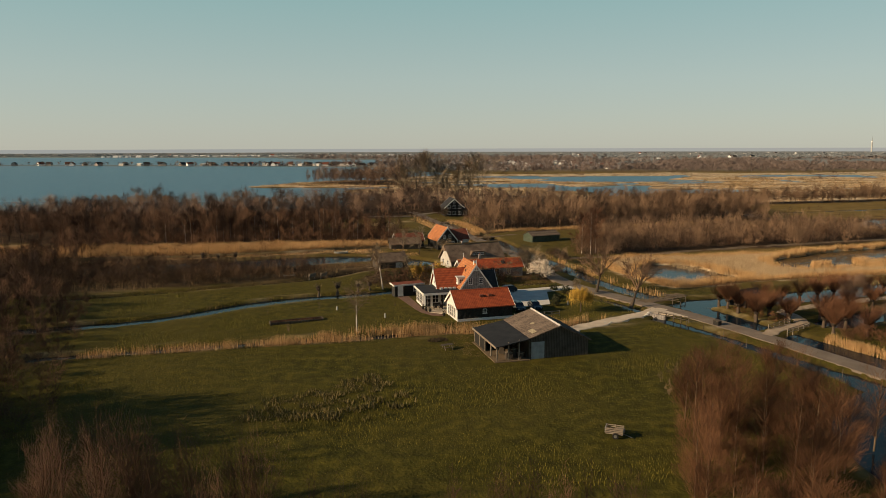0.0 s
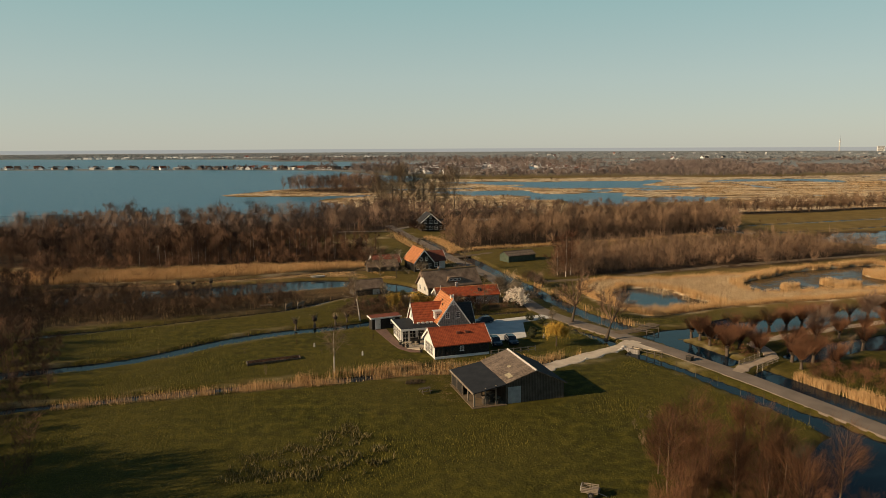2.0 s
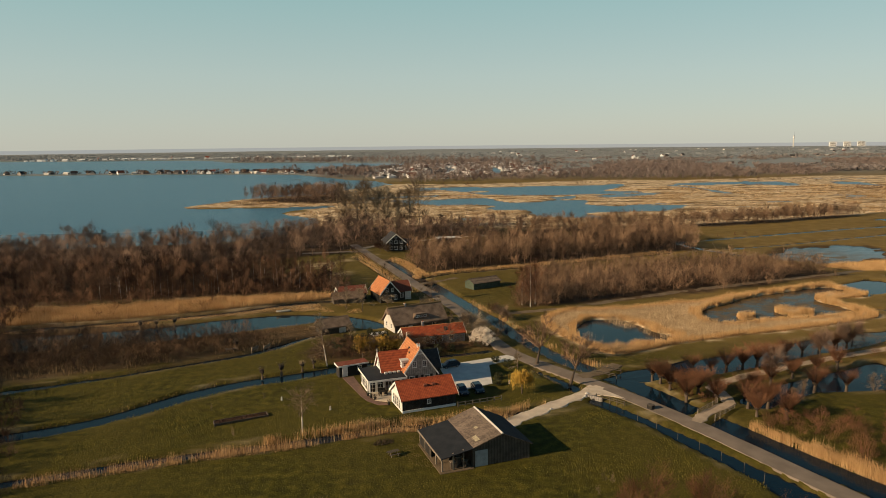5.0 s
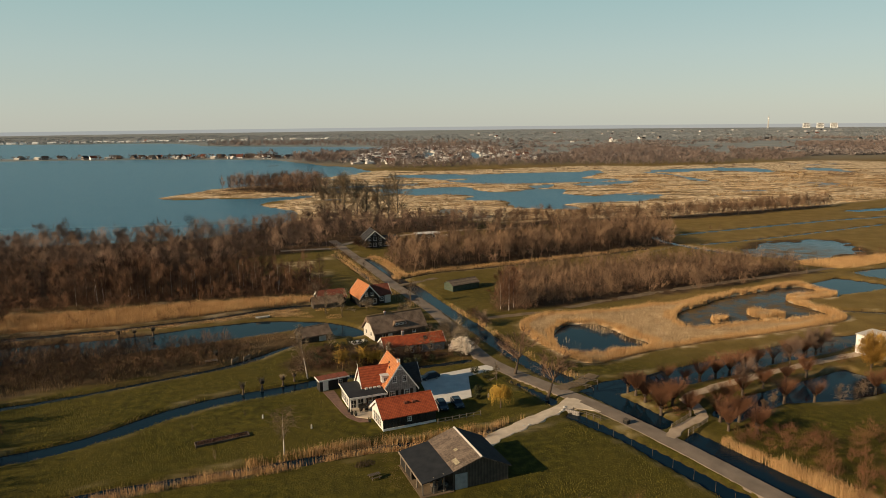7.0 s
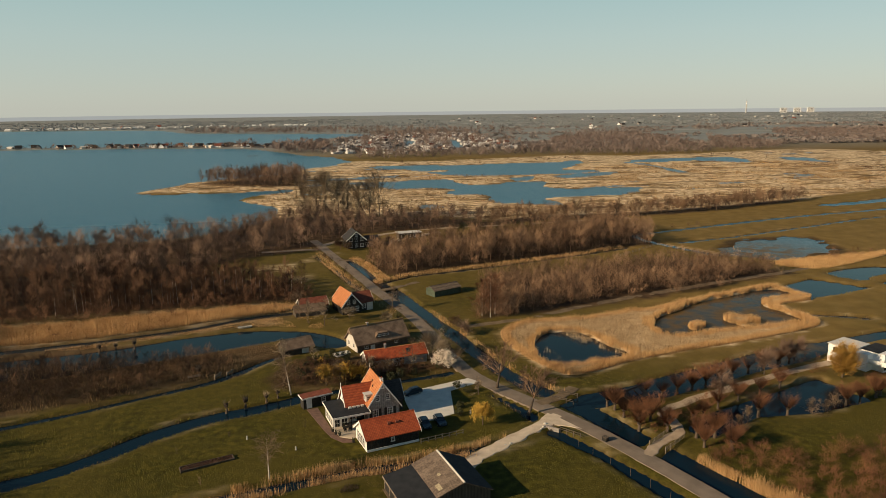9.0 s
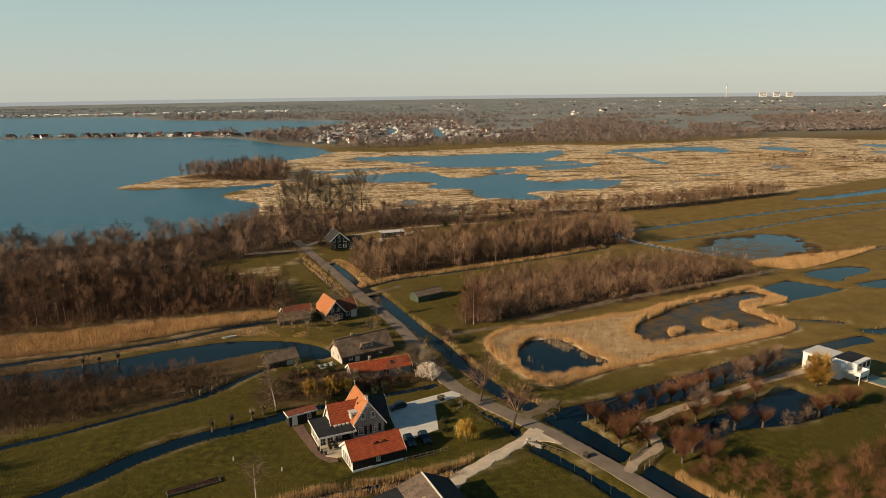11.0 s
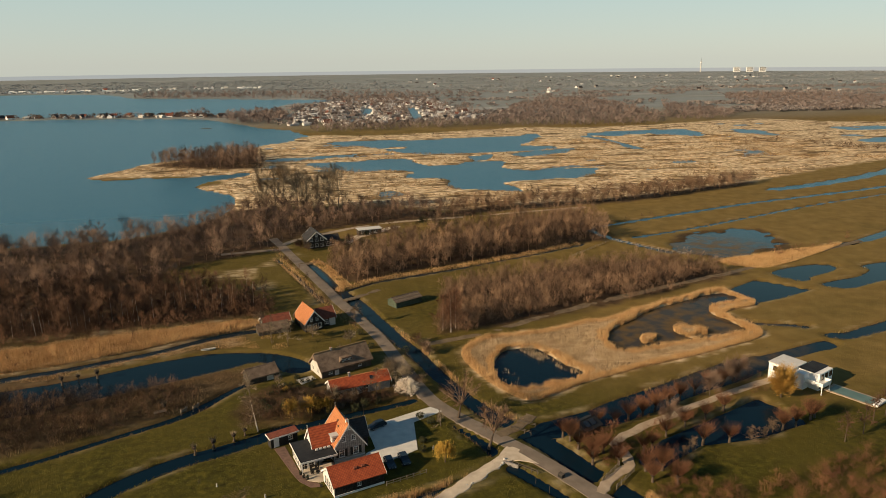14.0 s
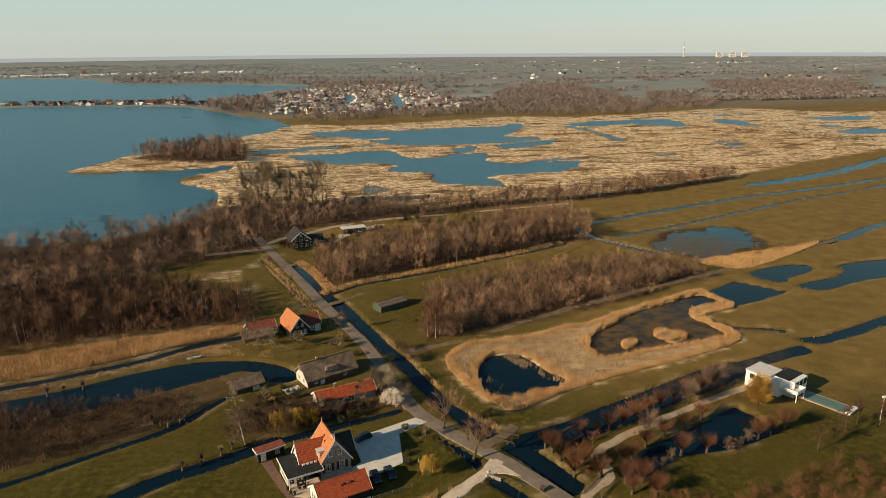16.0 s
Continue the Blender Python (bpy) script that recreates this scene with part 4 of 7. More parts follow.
def window(parent, x, y, z, w, h, face, bars=(1, 1), mat=None, name="window", sill=True):
    """A framed window with panes, set on a wall at (x, y), sill height z, looking along face degrees (0: -y, 90: +x)."""
    m = pose(x, y, z, 0, 0, face)
    bm = bmesh.new()
    t = 0.09
    for a in ((-w / 2, -w / 2 + t, 0, h), (w / 2 - t, w / 2, 0, h), (-w / 2, w / 2, 0, t), (-w / 2, w / 2, h - t, h)):
        box(a[0], a[1], -0.07, 0.02, a[2], a[3], bm)
    if sill:
        box(-w / 2 - 0.06, w / 2 + 0.06, -0.13, 0.0, -0.07, -0.003, bm)
    fr = part(name, moved(bm, m), mat or M_WHITE, parent)
    part("pane", moved(box(-w / 2 + t, w / 2 - t, -0.03, -0.015, t, h - t), m), M_GLASS, fr)
    bm = bmesh.new()
    for k in range(bars[0]):
        a = -w / 2 + w * (k + 1) / (bars[0] + 1)
        box(a - 0.025, a + 0.025, -0.06, -0.031, t, h - t, bm)
    for k in range(bars[1]):
        a = h * (k + 1) / (bars[1] + 1)
        box(-w / 2 + t, w / 2 - t, -0.055, -0.0315, a - 0.025, a + 0.025, bm)
    if bars[0] or bars[1]:
        part("glazing_bar", moved(bm, m), mat or M_WHITE, fr)
    return fr


def door(parent, x, y, z, w, h, face, mat, glazed=False):
    m = pose(x, y, z, 0, 0, face)
    d = part("door", moved(box(-w / 2, w / 2, -0.05, 0.02, 0, h, bevel=0.01), m), mat, parent)
    bm = bmesh.new()
    for a in ((-w / 2 - 0.1, -w / 2, 0, h + 0.1), (w / 2, w / 2 + 0.1, 0, h + 0.1), (-w / 2, w / 2, h, h + 0.1)):
        box(a[0], a[1], -0.08, 0.02, a[2], a[3], bm)
    part("door_frame", moved(bm, m), M_WHITE, d)
    part("handle", moved(box(w / 2 - 0.16, w / 2 - 0.06, -0.1, -0.051, h * 0.45, h * 0.45 + 0.05), m), M_STEEL, d)
    return d


def gable_body(parent, w, d, eave, ridge, wall, roof_l, roof_r, over=0.35, barge=None, y0=0.0, x0=0.0, eave_r=None, thick=0.16, cap=None):
    """Walls, two roof slopes, ridge and bargeboards; the ridge runs along y from y0, the body is centred on x0."""
    er = eave if eave_r is None else eave_r
    h = w / 2
    part("wall", prism([(x0 - h, -0.2), (x0 + h, -0.2), (x0 + h, er), (x0, ridge), (x0 - h, eave)], y0, y0 + d), wall, parent)
    for sgn, mat, e in ((-1, roof_l, eave), (1, roof_r, er)):
        sl = (ridge - e) / h
        a = h + over
        pr = [(x0, ridge + 0.03), (x0 + sgn * a, ridge - sl * a + 0.03), (x0 + sgn * a, ridge - sl * a + 0.03 + thick), (x0, ridge + 0.03 + thick)]
        part("roof_slope", prism(pr, y0 - over, y0 + d + over), mat, parent)
        if barge:
            for yy in (y0 - over - 0.07, y0 + d + over + 0.01):
                pb = [(x0, ridge - 0.2), (x0 + sgn * (a + 0.04), ridge - sl * (a + 0.04) - 0.2), (x0 + sgn * (a + 0.04), ridge - sl * (a + 0.04) + 0.24), (x0, ridge + 0.24)]
                part("bargeboard", prism(pb, yy, yy + 0.06), barge, parent)
    part("ridge_cap", prism([(x0 - 0.16, ridge + thick - 0.02), (x0 + 0.16, ridge + thick - 0.02), (x0 + 0.09, ridge + thick + 0.13), (x0 - 0.09, ridge + thick + 0.13)], y0 - over, y0 + d + over), cap or roof_l, parent)


def finial(parent, x, y, z, h=0.9):
    bm = rod((x, y, z), (x, y, z + h), 0.06, r2=0.03)
    bmesh.ops.create_icosphere(bm, subdivisions=1, radius=0.09, matrix=Matrix.Translation((x, y, z + h)))
    part("finial", bm, M_WHITE, parent)


def chimney(parent, x, y, z0, z1, s=0.6, mat=None):
    ch = part("chimney", box(x - s / 2, x + s / 2, y - s / 2, y + s / 2, z0, z1, bevel=0.02), mat or M_BRICK, parent)
    part("chimney_cap", box(x - s / 2 - 0.06, x + s / 2 + 0.06, y - s / 2 - 0.06, y + s / 2 + 0.06, z1, z1 + 0.1), M_STONE, ch)
    part("chimney_pot", rod((x, y, z1 + 0.1), (x, y, z1 + 0.4), 0.12, r2=0.09), M_TILE, ch)


# ---------- the main house ----------
house = base("house", 5.0, 130.6, 15.5, "steep gabled house with orange tiles and grey brick front", "house")
# orange for the sunlit left slope, dark tiles paint shade on the right
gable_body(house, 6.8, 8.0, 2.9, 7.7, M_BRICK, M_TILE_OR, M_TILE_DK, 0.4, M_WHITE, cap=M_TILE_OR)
finial(house, 0, -0.42, 7.9)
finial(house, 0, 8.42, 7.9)
chimney(house, 0.1, 1.0, 7.0, 8.35, 0.5, M_WHITE)
for x in (-1.05, 1.05):
    window(house, x, 0, 4.05, 0.85, 1.25, 0, (1, 2))
for x in (-1.6, 1.45):
    window(house, x, 0, 0.75, 1.15, 1.6, 0, (2, 2))
    for s in (-1, 1):
        part("shutter", box(x + s * 0.95 - 0.27, x + s * 0.95 + 0.27, -0.06, -0.005, 0.7, 2.4, bevel=0.01), M_BOARD, house, "black painted shutter")
part("plinth", box(-3.45, 3.45, -0.05, 0.0, -0.1, 0.35), M_STONE, house)
part("king_post", box(-0.05, 0.05, -0.5, -0.44, 6.6, 7.9), M_WHITE, house)
part("collar_beam", box(-0.75, 0.75, -0.49, -0.445, 6.75, 6.87), M_WHITE, house)
for k, (x, y) in enumerate(((-1.2, 2.8), (-1.5, 5.0), (-0.8, 4.2))):
    zz = 7.9 - abs(x) * 4.8 / 3.4
    part("roof_vent", box(x - 0.14, x + 0.14, y - 0.14, y + 0.14, zz - 0.15, zz + 0.28, bevel=0.03), M_TILE_DK, house)

# west wing, its gable to the garden
wing = part("wing", prism([(1.6, -0.2), (7.0, -0.2), (7.0, 3.1), (4.3, 6.5), (1.6, 3.1)], -7.0, -0.5, axis="x"), M_BOARD, house, "black boarded side wing")
for sgn, mat in ((-1, M_TILE), (1, M_TILE)):
    sl, a = 3.4 / 2.7, 3.0
    pr = [(4.3, 6.53), (4.3 + sgn * a, 6.53 - sl * a), (4.3 + sgn * a, 6.69 - sl * a), (4.3, 6.69)]
    part("roof_slope", prism(pr, -7.35, -0.4, axis="x"), mat, wing)
    pb = [(4.3, 6.3), (4.3 + sgn * 3.1, 6.3 - sl * 3.1), (4.3 + sgn * 3.1, 6.74 - sl * 3.1), (4.3, 6.74)]
    part("bargeboard", prism(pb, -7.43, -7.36, axis="x"), M_WHITE, wing)
part("gable_front", prism([(1.65, 2.9), (6.95, 2.9), (4.3, 6.3)], -7.06, -7.003, axis="x"), M_WHITE, wing)
window(wing, -7.06, 4.3, 3.7, 1.0, 1.2, -90, (1, 2))
finial(wing, -7.4, 4.3, 6.6, 0.7)
# dormer where the slopes meet
dorm = part("dormer", box(-3.3, -1.6, 1.0, 2.3, 3.9, 5.25), M_WHITE, house, "white boarded dormer with flat felt roof")
part("dormer_roof", box(-3.5, -1.3, 0.85, 2.45, 5.25, 5.38), M_ROOFGREY, dorm)
window(dorm, -3.3, 1.65, 4.15, 0.8, 0.85, -90, (1, 1), sill=False)
window(dorm, -2.6, 1.0, 4.15, 0.9, 0.85, 0, (1, 1), sill=False)
# right wing, its roof tiles darkened to paint the shade on this side
ew = part("wing", prism([(2.9, -0.2), (8.0, -0.2), (8.0, 2.6), (5.4, 5.6), (2.9, 2.6)], 0.5, 5.2, axis="x"), M_BOARD, house, "black boarded wing, tiles darkened for shade")
for sgn in (-1, 1):
    sl, a = 3.0 / 2.55, 2.85
    part("roof_slope", prism([(5.4, 5.63), (5.4 + sgn * a, 5.63 - sl * a), (5.4 + sgn * a, 5.79 - sl * a), (5.4, 5.79)], 0.4, 5.5, axis="x"), M_TILE_DK, ew)
    part("bargeboard", prism([(5.4, 5.4), (5.4 + sgn * 2.95, 5.4 - sl * 2.95), (5.4 + sgn * 2.95, 5.84 - sl * 2.95), (5.4, 5.84)], 5.51, 5.58, axis="x"), M_WHITE, ew)
window(ew, 5.2, 5.4, 0.9, 1.2, 1.4, 90, (1, 1))
# flat-roofed garden room and porch
gr = part("garden_room", box(-10.4, -7.05, 0.0, 5.9, -0.1, 2.85), M_WHITE, house, "white glazed garden room")
for y in (0.9, 2.3, 3.7, 5.1):
    window(gr, -10.4, y, 0.45, 1.15, 2.1, -90, (1, 2), sill=False)
for x in (-9.5, -8.0):
    window(gr, x, 0.0, 0.1, 1.25, 2.4, 0, (1, 2), sill=False)
fr = part("flat_roof", prism([(-10.8, -2.4), (-3.3, -2.4), (-3.3, 1.7), (-7.0, 1.7), (-7.0, 6.2), (-10.8, 6.2)], 0, 1), M_FELT_AND_SHADE, house, "flat dark felt roof")
for v in fr.data.vertices:
    x, y, z = v.co
    v.co = (x, z, 2.95 + 0.22 * y)
bm = bmesh.new()
for a in ((-10.87, -3.23, -2.47, -2.4), (-10.87, -10.8, -2.47, 6.27), (-3.3, -3.23, -2.4, 1.7)):
    box(a[0], a[1], a[2], a[3], 2.86, 3.24, bm)
part("fascia", bm, M_WHITE, house)
for x in (-10.5, -7.2, -4.0):
    part("porch_post", box(x - 0.09, x + 0.09, -2.2, -2.02, 0, 2.95, bevel=0.02), M_WHITE if x < -10 else M_BOARD, house)
part("porch_wall", box(-7.0, -3.42, 1.4, 1.62, 0, 2.9), M_WHITE, house)
door(house, -4.4, 1.4, 0.05, 1.6, 2.2, 0, M_GLASS)
window(house, -6.0, 1.4, 0.6, 1.3, 1.5, 0, (1, 1))
for k in range(4):
    x = -6.9 + 0.85 * k
    part("skylight", box(x, x + 0.6, 0.55, 1.1, 3.18, 3.52, bevel=0.05), M_STONE, house, "small white box skylight")

# ---------- shed beside it ----------
shed = base("garden_shed", 0.5, 120.2, 17.5 - 90, "black boarded shed with red tiles and white gable", "shed")
gable_body(shed, 6.4, 10.2, 2.45, 4.7, M_BOARD, M_TILE, M_TILE, 0.35, M_WHITE)
part("gable_front", prism([(-3.15, 0.05), (3.15, 0.05), (3.15, 2.4), (0, 4.6), (-3.15, 2.4)], -0.06, -0.004), M_WHITE, shed)
for x in (-1.7, -0.55, 0.55, 1.7):
    window(shed, x, -0.06, 0.35, 0.9, 1.9, 0, (1, 2), sill=False)
part("plinth", box(3.2, 3.28, -0.05, 10.2, -0.3, 0.45), M_PLASTER, shed, "white washed plinth")
window(shed, 3.2, 5.0, 1.2, 0.75, 0.8, 90, (1, 1))
for y in (4.6, 6.2):
    part("roof_vent", box(1.15, 1.65, y, y + 0.7, 3.75, 4.2, bevel=0.05), M_TILE_BR, shed)

# ---------- low outbuilding ----------
out = base("outbuilding", -11.2, 137.6, 23, "low black outbuilding with white fascia and red roof", "shed")
part("wall", box(0, 6.0, 0, 2.0, -0.1, 2.25), M_BOARD, out)
part("roof_slope", prism([(-0.3, 2.36), (2.3, 2.46), (2.3, 2.58), (-0.3, 2.48)], -0.3, 6.3, axis="x"), M_TILE_BR, out)
part("fascia", prism([(-0.38, 2.2), (-0.3, 2.2), (-0.3, 2.5), (-0.38, 2.5)], -0.36, 6.36, axis="x"), M_WHITE, out)
part("fascia", prism([(-0.38, 2.2), (2.35, 2.3), (2.35, 2.62), (-0.38, 2.5)], -0.37, -0.305, axis="x"), M_WHITE, out)
window(out, 4.4, 0, 0.9, 0.9, 1.0, 0, (1, 1))
door(out, 1.2, 0, 0.05, 0.95, 2.0, 0, M_WHITE)

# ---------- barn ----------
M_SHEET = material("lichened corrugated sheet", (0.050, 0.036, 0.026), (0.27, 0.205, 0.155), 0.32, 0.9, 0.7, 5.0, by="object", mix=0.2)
M_DOOR = material("weathered grey painted door", (0.24, 0.25, 0.25), (0.40, 0.41, 0.40), 0.8, 0.8, 0.2)
M_PATCH = material("pale yellow lichen", (0.22, 0.175, 0.11), (0.52, 0.45, 0.30), 0.3, 0.95, 0.6)
barn = base("barn", 16.0, 96.8, 15.5, "grey boarded barn with corrugated roof and open lean-to", "barn")
part("wall", prism([(-4.6, -0.2), (4.6, -0.2), (4.6, 2.3), (0, 4.5), (-4.6, 3.0)], 0, 10.6), M_BOARD_BR, barn)
part("roof_slope", prism([(-4.6, 3.03), (0, 4.53), (0, 4.68), (-4.6, 3.18)], -0.35, 10.95), M_ETERNIT, barn, "mossy grey corrugated sheets")
part("roof_slope", prism([(0, 4.53), (4.95, 2.17), (4.95, 2.31), (0, 4.68)], -0.35, 10.95), M_ETERNIT, barn)
part("ridge_cap", prism([(-0.22, 4.68), (0.22, 4.66), (0.0, 4.86)], -0.35, 10.95), M_STONE, barn, "pale metal ridge cap")
for x, y, w, d in ((-3.5, 1.7, 0.7, 1.7), (-2.3, 4.6, 0.5, 0.7)):
    part("roof_patch", prism([(x - w / 2, 4.68 + (x - w / 2) * 0.326 + 0.09), (x + w / 2, 4.68 + (x + w / 2) * 0.326 + 0.09), (x + w / 2, 4.68 + (x + w / 2) * 0.326 + 0.11), (x - w / 2, 4.68 + (x - w / 2) * 0.326 + 0.11)], y - d / 2, y + d / 2), M_PATCH, barn, "pale yellow lichen patch")
# lapped corrugated sheets on both slopes: west weathered singly, east blackened to paint shade
rngb = np.random.default_rng(90)
for sgn, run, drop in ((-1, 4.6, 1.5), (1, 4.95, 2.36)):
    for row in range(3):
        for k in range(11):
            a0, a1 = row / 3, (row + 1) / 3 + 0.02
            lift = 0.022 + 0.014 * (2 - row) + rngb.uniform(0, 0.01)
            pr = [(sgn * run * a0, 4.68 - drop * a0 + lift), (sgn * run * a1, 4.68 - drop * a1 + lift), (sgn * run * a1, 4.68 - drop * a1 + lift + 0.02), (sgn * run * a0, 4.68 - drop * a0 + lift + 0.02)]
            y = -0.34 + k * 1.027
            part("roof_sheet", prism(pr, y + rngb.uniform(0, 0.02), y + 1.02), M_SHEET if sgn < 0 else M_FELT_AND_SHADE, barn)
part("lean_to_roof", prism([(-9.7, 2.12), (-4.62, 3.0), (-4.62, 3.14), (-9.7, 2.26)], -0.4, 10.9), M_FELT_AND_SHADE, barn, "black felt lean-to roof")
part("eave_board", prism([(-9.8, 2.0), (-9.7, 2.0), (-9.7, 2.27), (-9.8, 2.27)], -0.42, 10.92), M_WOOD, barn)
for y in (0.0, 2.6, 5.2, 7.8, 10.4):
    part("post", box(-9.55, -9.37, y, y + 0.18, -0.1, 2.15), M_WOOD, barn)
for x in (-7.8, -6.2):
    part("post", box(x, x + 0.18, 0.0, 0.18, -0.1, 2.4 + (x + 9.5) * 0.17), M_WOOD, barn)
part("back_wall", box(-9.5, -4.6, 10.5, 10.62, -0.1, 2.15), M_BOARD, barn)
part("side_boards", box(-9.52, -9.44, 5.3, 10.5, -0.1, 1.9), M_BOARD, barn)
part("barn_door", box(-4.3, -2.3, -0.08, -0.004, 0.0, 2.5, bevel=0.02), M_DOOR, barn, "pale grey sliding barn door")
part("barn_floor", box(-9.9, -4.62, -0.5, 10.5, -0.15, 0.09), M_DIRT, barn, "worn earth floor under the lean-to")

# ---------- thatched farmhouse and its orange-roofed annexe ----------
farm = base("farmhouse", -1.2, 173.2, 24 - 90, "long low farmhouse under brown reed thatch", "house")
gable_body(farm, 7.4, 14.5, 2.0, 5.4, M_BOARD_BR, M_THATCH, M_THATCH, 0.45, None, thick=0.4)
part("gable_front", prism([(-3.4, 0.0), (3.4, 0.0), (3.4, 1.9), (0.6, 4.6), (-0.6, 4.6), (-3.4, 1.9)], -0.06, -0.004), M_STONE, farm, "pale plastered gable")
for x in (-1.6, 1.4):
    window(farm, x, -0.06, 0.8, 0.9, 1.2, 0, (1, 1))
part("hip", prism([(-1.4, 4.3), (1.4, 4.3), (0, 5.8)], -0.75, -0.2), M_THATCH, farm)
ey = part("eyebrow_dormer", prism([(5.2, 3.0), (9.8, 3.0), (9.0, 4.1), (6.0, 4.1)], 1.2, 3.3, axis="x"), M_THATCH, farm)
for k in range(3):
    window(ey, 3.3, 6.4 + k * 1.1, 3.15, 0.9, 0.6, 90, (1, 0), sill=False)
window(farm, 3.7, 2.4, 0.8, 1.0, 1.0, 90)
door(farm, 3.7, 4.2, 0.05, 1.0, 1.9, 90, M_WHITE)
window(farm, 3.7, 11.0, 0.8, 1.0, 1.0, 90)
part("ridge_roll", rod((0, -0.5, 5.78), (0, 15.0, 5.78), 0.26, sides=8), M_SEDGE, farm, "darker sedge ridge of the thatch")
chimney(farm, 0, 4.5, 5.2, 6.3, 0.5)

annexe = base("annexe", 1.9, 160.2, 14.5 - 90, "low annexe with bright orange roof tiles and skylight", "house")
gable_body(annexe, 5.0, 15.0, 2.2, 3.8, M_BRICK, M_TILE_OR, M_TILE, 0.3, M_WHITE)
part("skylight", moved(box(-0.5, 0.5, -0.4, 0.4, 0, 0.08), pose(1.3, 10.5, 3.2, 0, 32.6, 0)), M_GLASS, annexe)
door(annexe, 2.5, 7.0, 0.05, 1.1, 2.05, 90, M_WHITE)
window(annexe, 2.5, 8.6, 0.4, 1.5, 1.6, 90, (1, 1))
window(annexe, 2.5, 5.6, 0.5, 1.2, 1.5, 90, (1, 1))
window(annexe, 2.5, 11.5, 0.7, 1.0, 1.2, 90, (1, 1))
chimney(annexe, -0.1, 5.2, 3.6, 4.9, 0.5)

# ---------- second gabled house with its sheds ----------
cott = base("cottage", -1.2, 204.8, 21, "gabled dark cottage with orange tiled roof", "house")
# left slope orange as if lit, right slope browned to paint its shade
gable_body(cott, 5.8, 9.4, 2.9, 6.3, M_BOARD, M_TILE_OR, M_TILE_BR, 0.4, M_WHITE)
for x in (-1.1, 1.1):
    window(cott, x * 0.8, 0, 3.2, 0.8, 1.1, 0, (1, 1))
for x in (-1.8, 0.0, 1.8):
    window(cott, x, 0, 0.7, 1.0, 1.5, 0, (1, 1))
finial(cott, 0, -0.42, 6.3, 0.6)
cw = part("wing", prism([(1.5, -0.2), (7.0, -0.2), (7.0, 2.8), (4.3, 5.3), (1.5, 2.8)], 1.0, 7.5, axis="x"), M_BOARD, cott)
for sgn in (-1, 1):
    sl, a = 2.5 / 2.75, 3.1
    part("roof_slope", prism([(4.3, 5.33), (4.3 + sgn * a, 5.33 - sl * a), (4.3 + sgn * a, 5.49 - sl * a), (4.3, 5.49)], 0.6, 7.8, axis="x"), M_TILE_BR, cw)
    part("bargeboard", prism([(4.3, 5.1), (4.3 + sgn * 3.2, 5.1 - sl * 3.2), (4.3 + sgn * 3.2, 5.52 - sl * 3.2), (4.3, 5.52)], 7.81, 7.88, axis="x"), M_WHITE, cw)
window(cw, 4.5, 1.5, 0.8, 1.2, 1.3, 0, (1, 1))
window(cw, 6.3, 1.5, 0.8, 1.0, 1.3, 0, (1, 1))
part("house_front", box(5.5, 7.45, 1.4, 1.49, 0, 2.7), M_STONE, cw)

sh2 = base("red_roofed_shed", -17.3, 209.5, 18 - 90, "small dark shed with weathered red tiles", "shed")
gable_body(sh2, 5.0, 8.5, 2.1, 3.9, M_BOARD, M_TILE_BR, M_TILE_BR, 0.3, M_WHITE)
window(sh2, 2.5, 3.0, 0.9, 0.9, 0.9, 90)
sh3 = base("thatched_shed", -18.3, 205.0, 16 - 90, "low shed under greyish reed thatch", "shed")
gable_body(sh3, 4.0, 9.0, 1.6, 3.0, M_BOARD_BR, M_THATCH, M_THATCH, 0.35, None, thick=0.25)
sh4 = base("thatched_boat_shed", -19.0, 172.0, 25 - 90, "low timber boat shed with brown thatch by the canal", "shed")
gable_body(sh4, 4.6, 7.6, 1.7, 3.3, M_BOARD_BR, M_THATCH, M_THATCH, 0.4, None, thick=0.3)
part("door", box(2.3, 2.36, 4.6, 6.4, 0, 1.6), M_STONE, sh4)

hut = base("field_shed", 24.6, 221.0, 27.7 - 90, "green boarded field shed with grey sheet roof", "shed")
gable_body(hut, 5.2, 10.5, 2.1, 3.2, M_GREEN, M_ETERNIT, M_ETERNIT, 0.3, None, thick=0.08)

# ---------- dark timber house by the junction ----------
h4 = base("timber_house", 1.0, 304.0, 12, "dark timber house with white windows at the wood edge", "house")
gable_body(h4, 8.0, 10.0, 4.2, 7.6, M_BOARD, M_TILE_DK, M_TILE_DK, 0.5, M_WHITE)
for z in (0.8, 3.4):
    for x in (-2.4, 0, 2.4):
        window(h4, x, 0, z, 1.4, 1.5, 0, (1, 1))
window(h4, 0, 0, 5.5, 1.0, 1.0, 0, (1, 1))
h4w = part("wing", box(4.0, 10.5, 1.5, 7.5, -0.1, 2.8), M_BOARD, h4)
part("wing_roof", prism([(1.1, 2.8), (7.9, 2.8), (4.5, 4.9)], 4.0, 10.9, axis="x"), M_TILE_DK, h4w)
for x in (5.2, 7.2, 9.2):
    window(h4w, x, 1.5, 0.5, 1.5, 1.8, 0, (1, 1))
h5 = base("low_cabin", 21.0, 323.0, 10, "low grey cabin with pale flat roof among bushes", "house")
part("wall", box(0, 11, 0, 5, -0.1, 2.6), M_BOARD_BR, h5)
part("flat_roof", box(-0.4, 11.4, -0.4, 5.4, 2.6, 2.8), M_ROOFGREY, h5)
for x in (2, 5, 8):
    window(h5, x, 0, 0.8, 1.6, 1.3, 0)

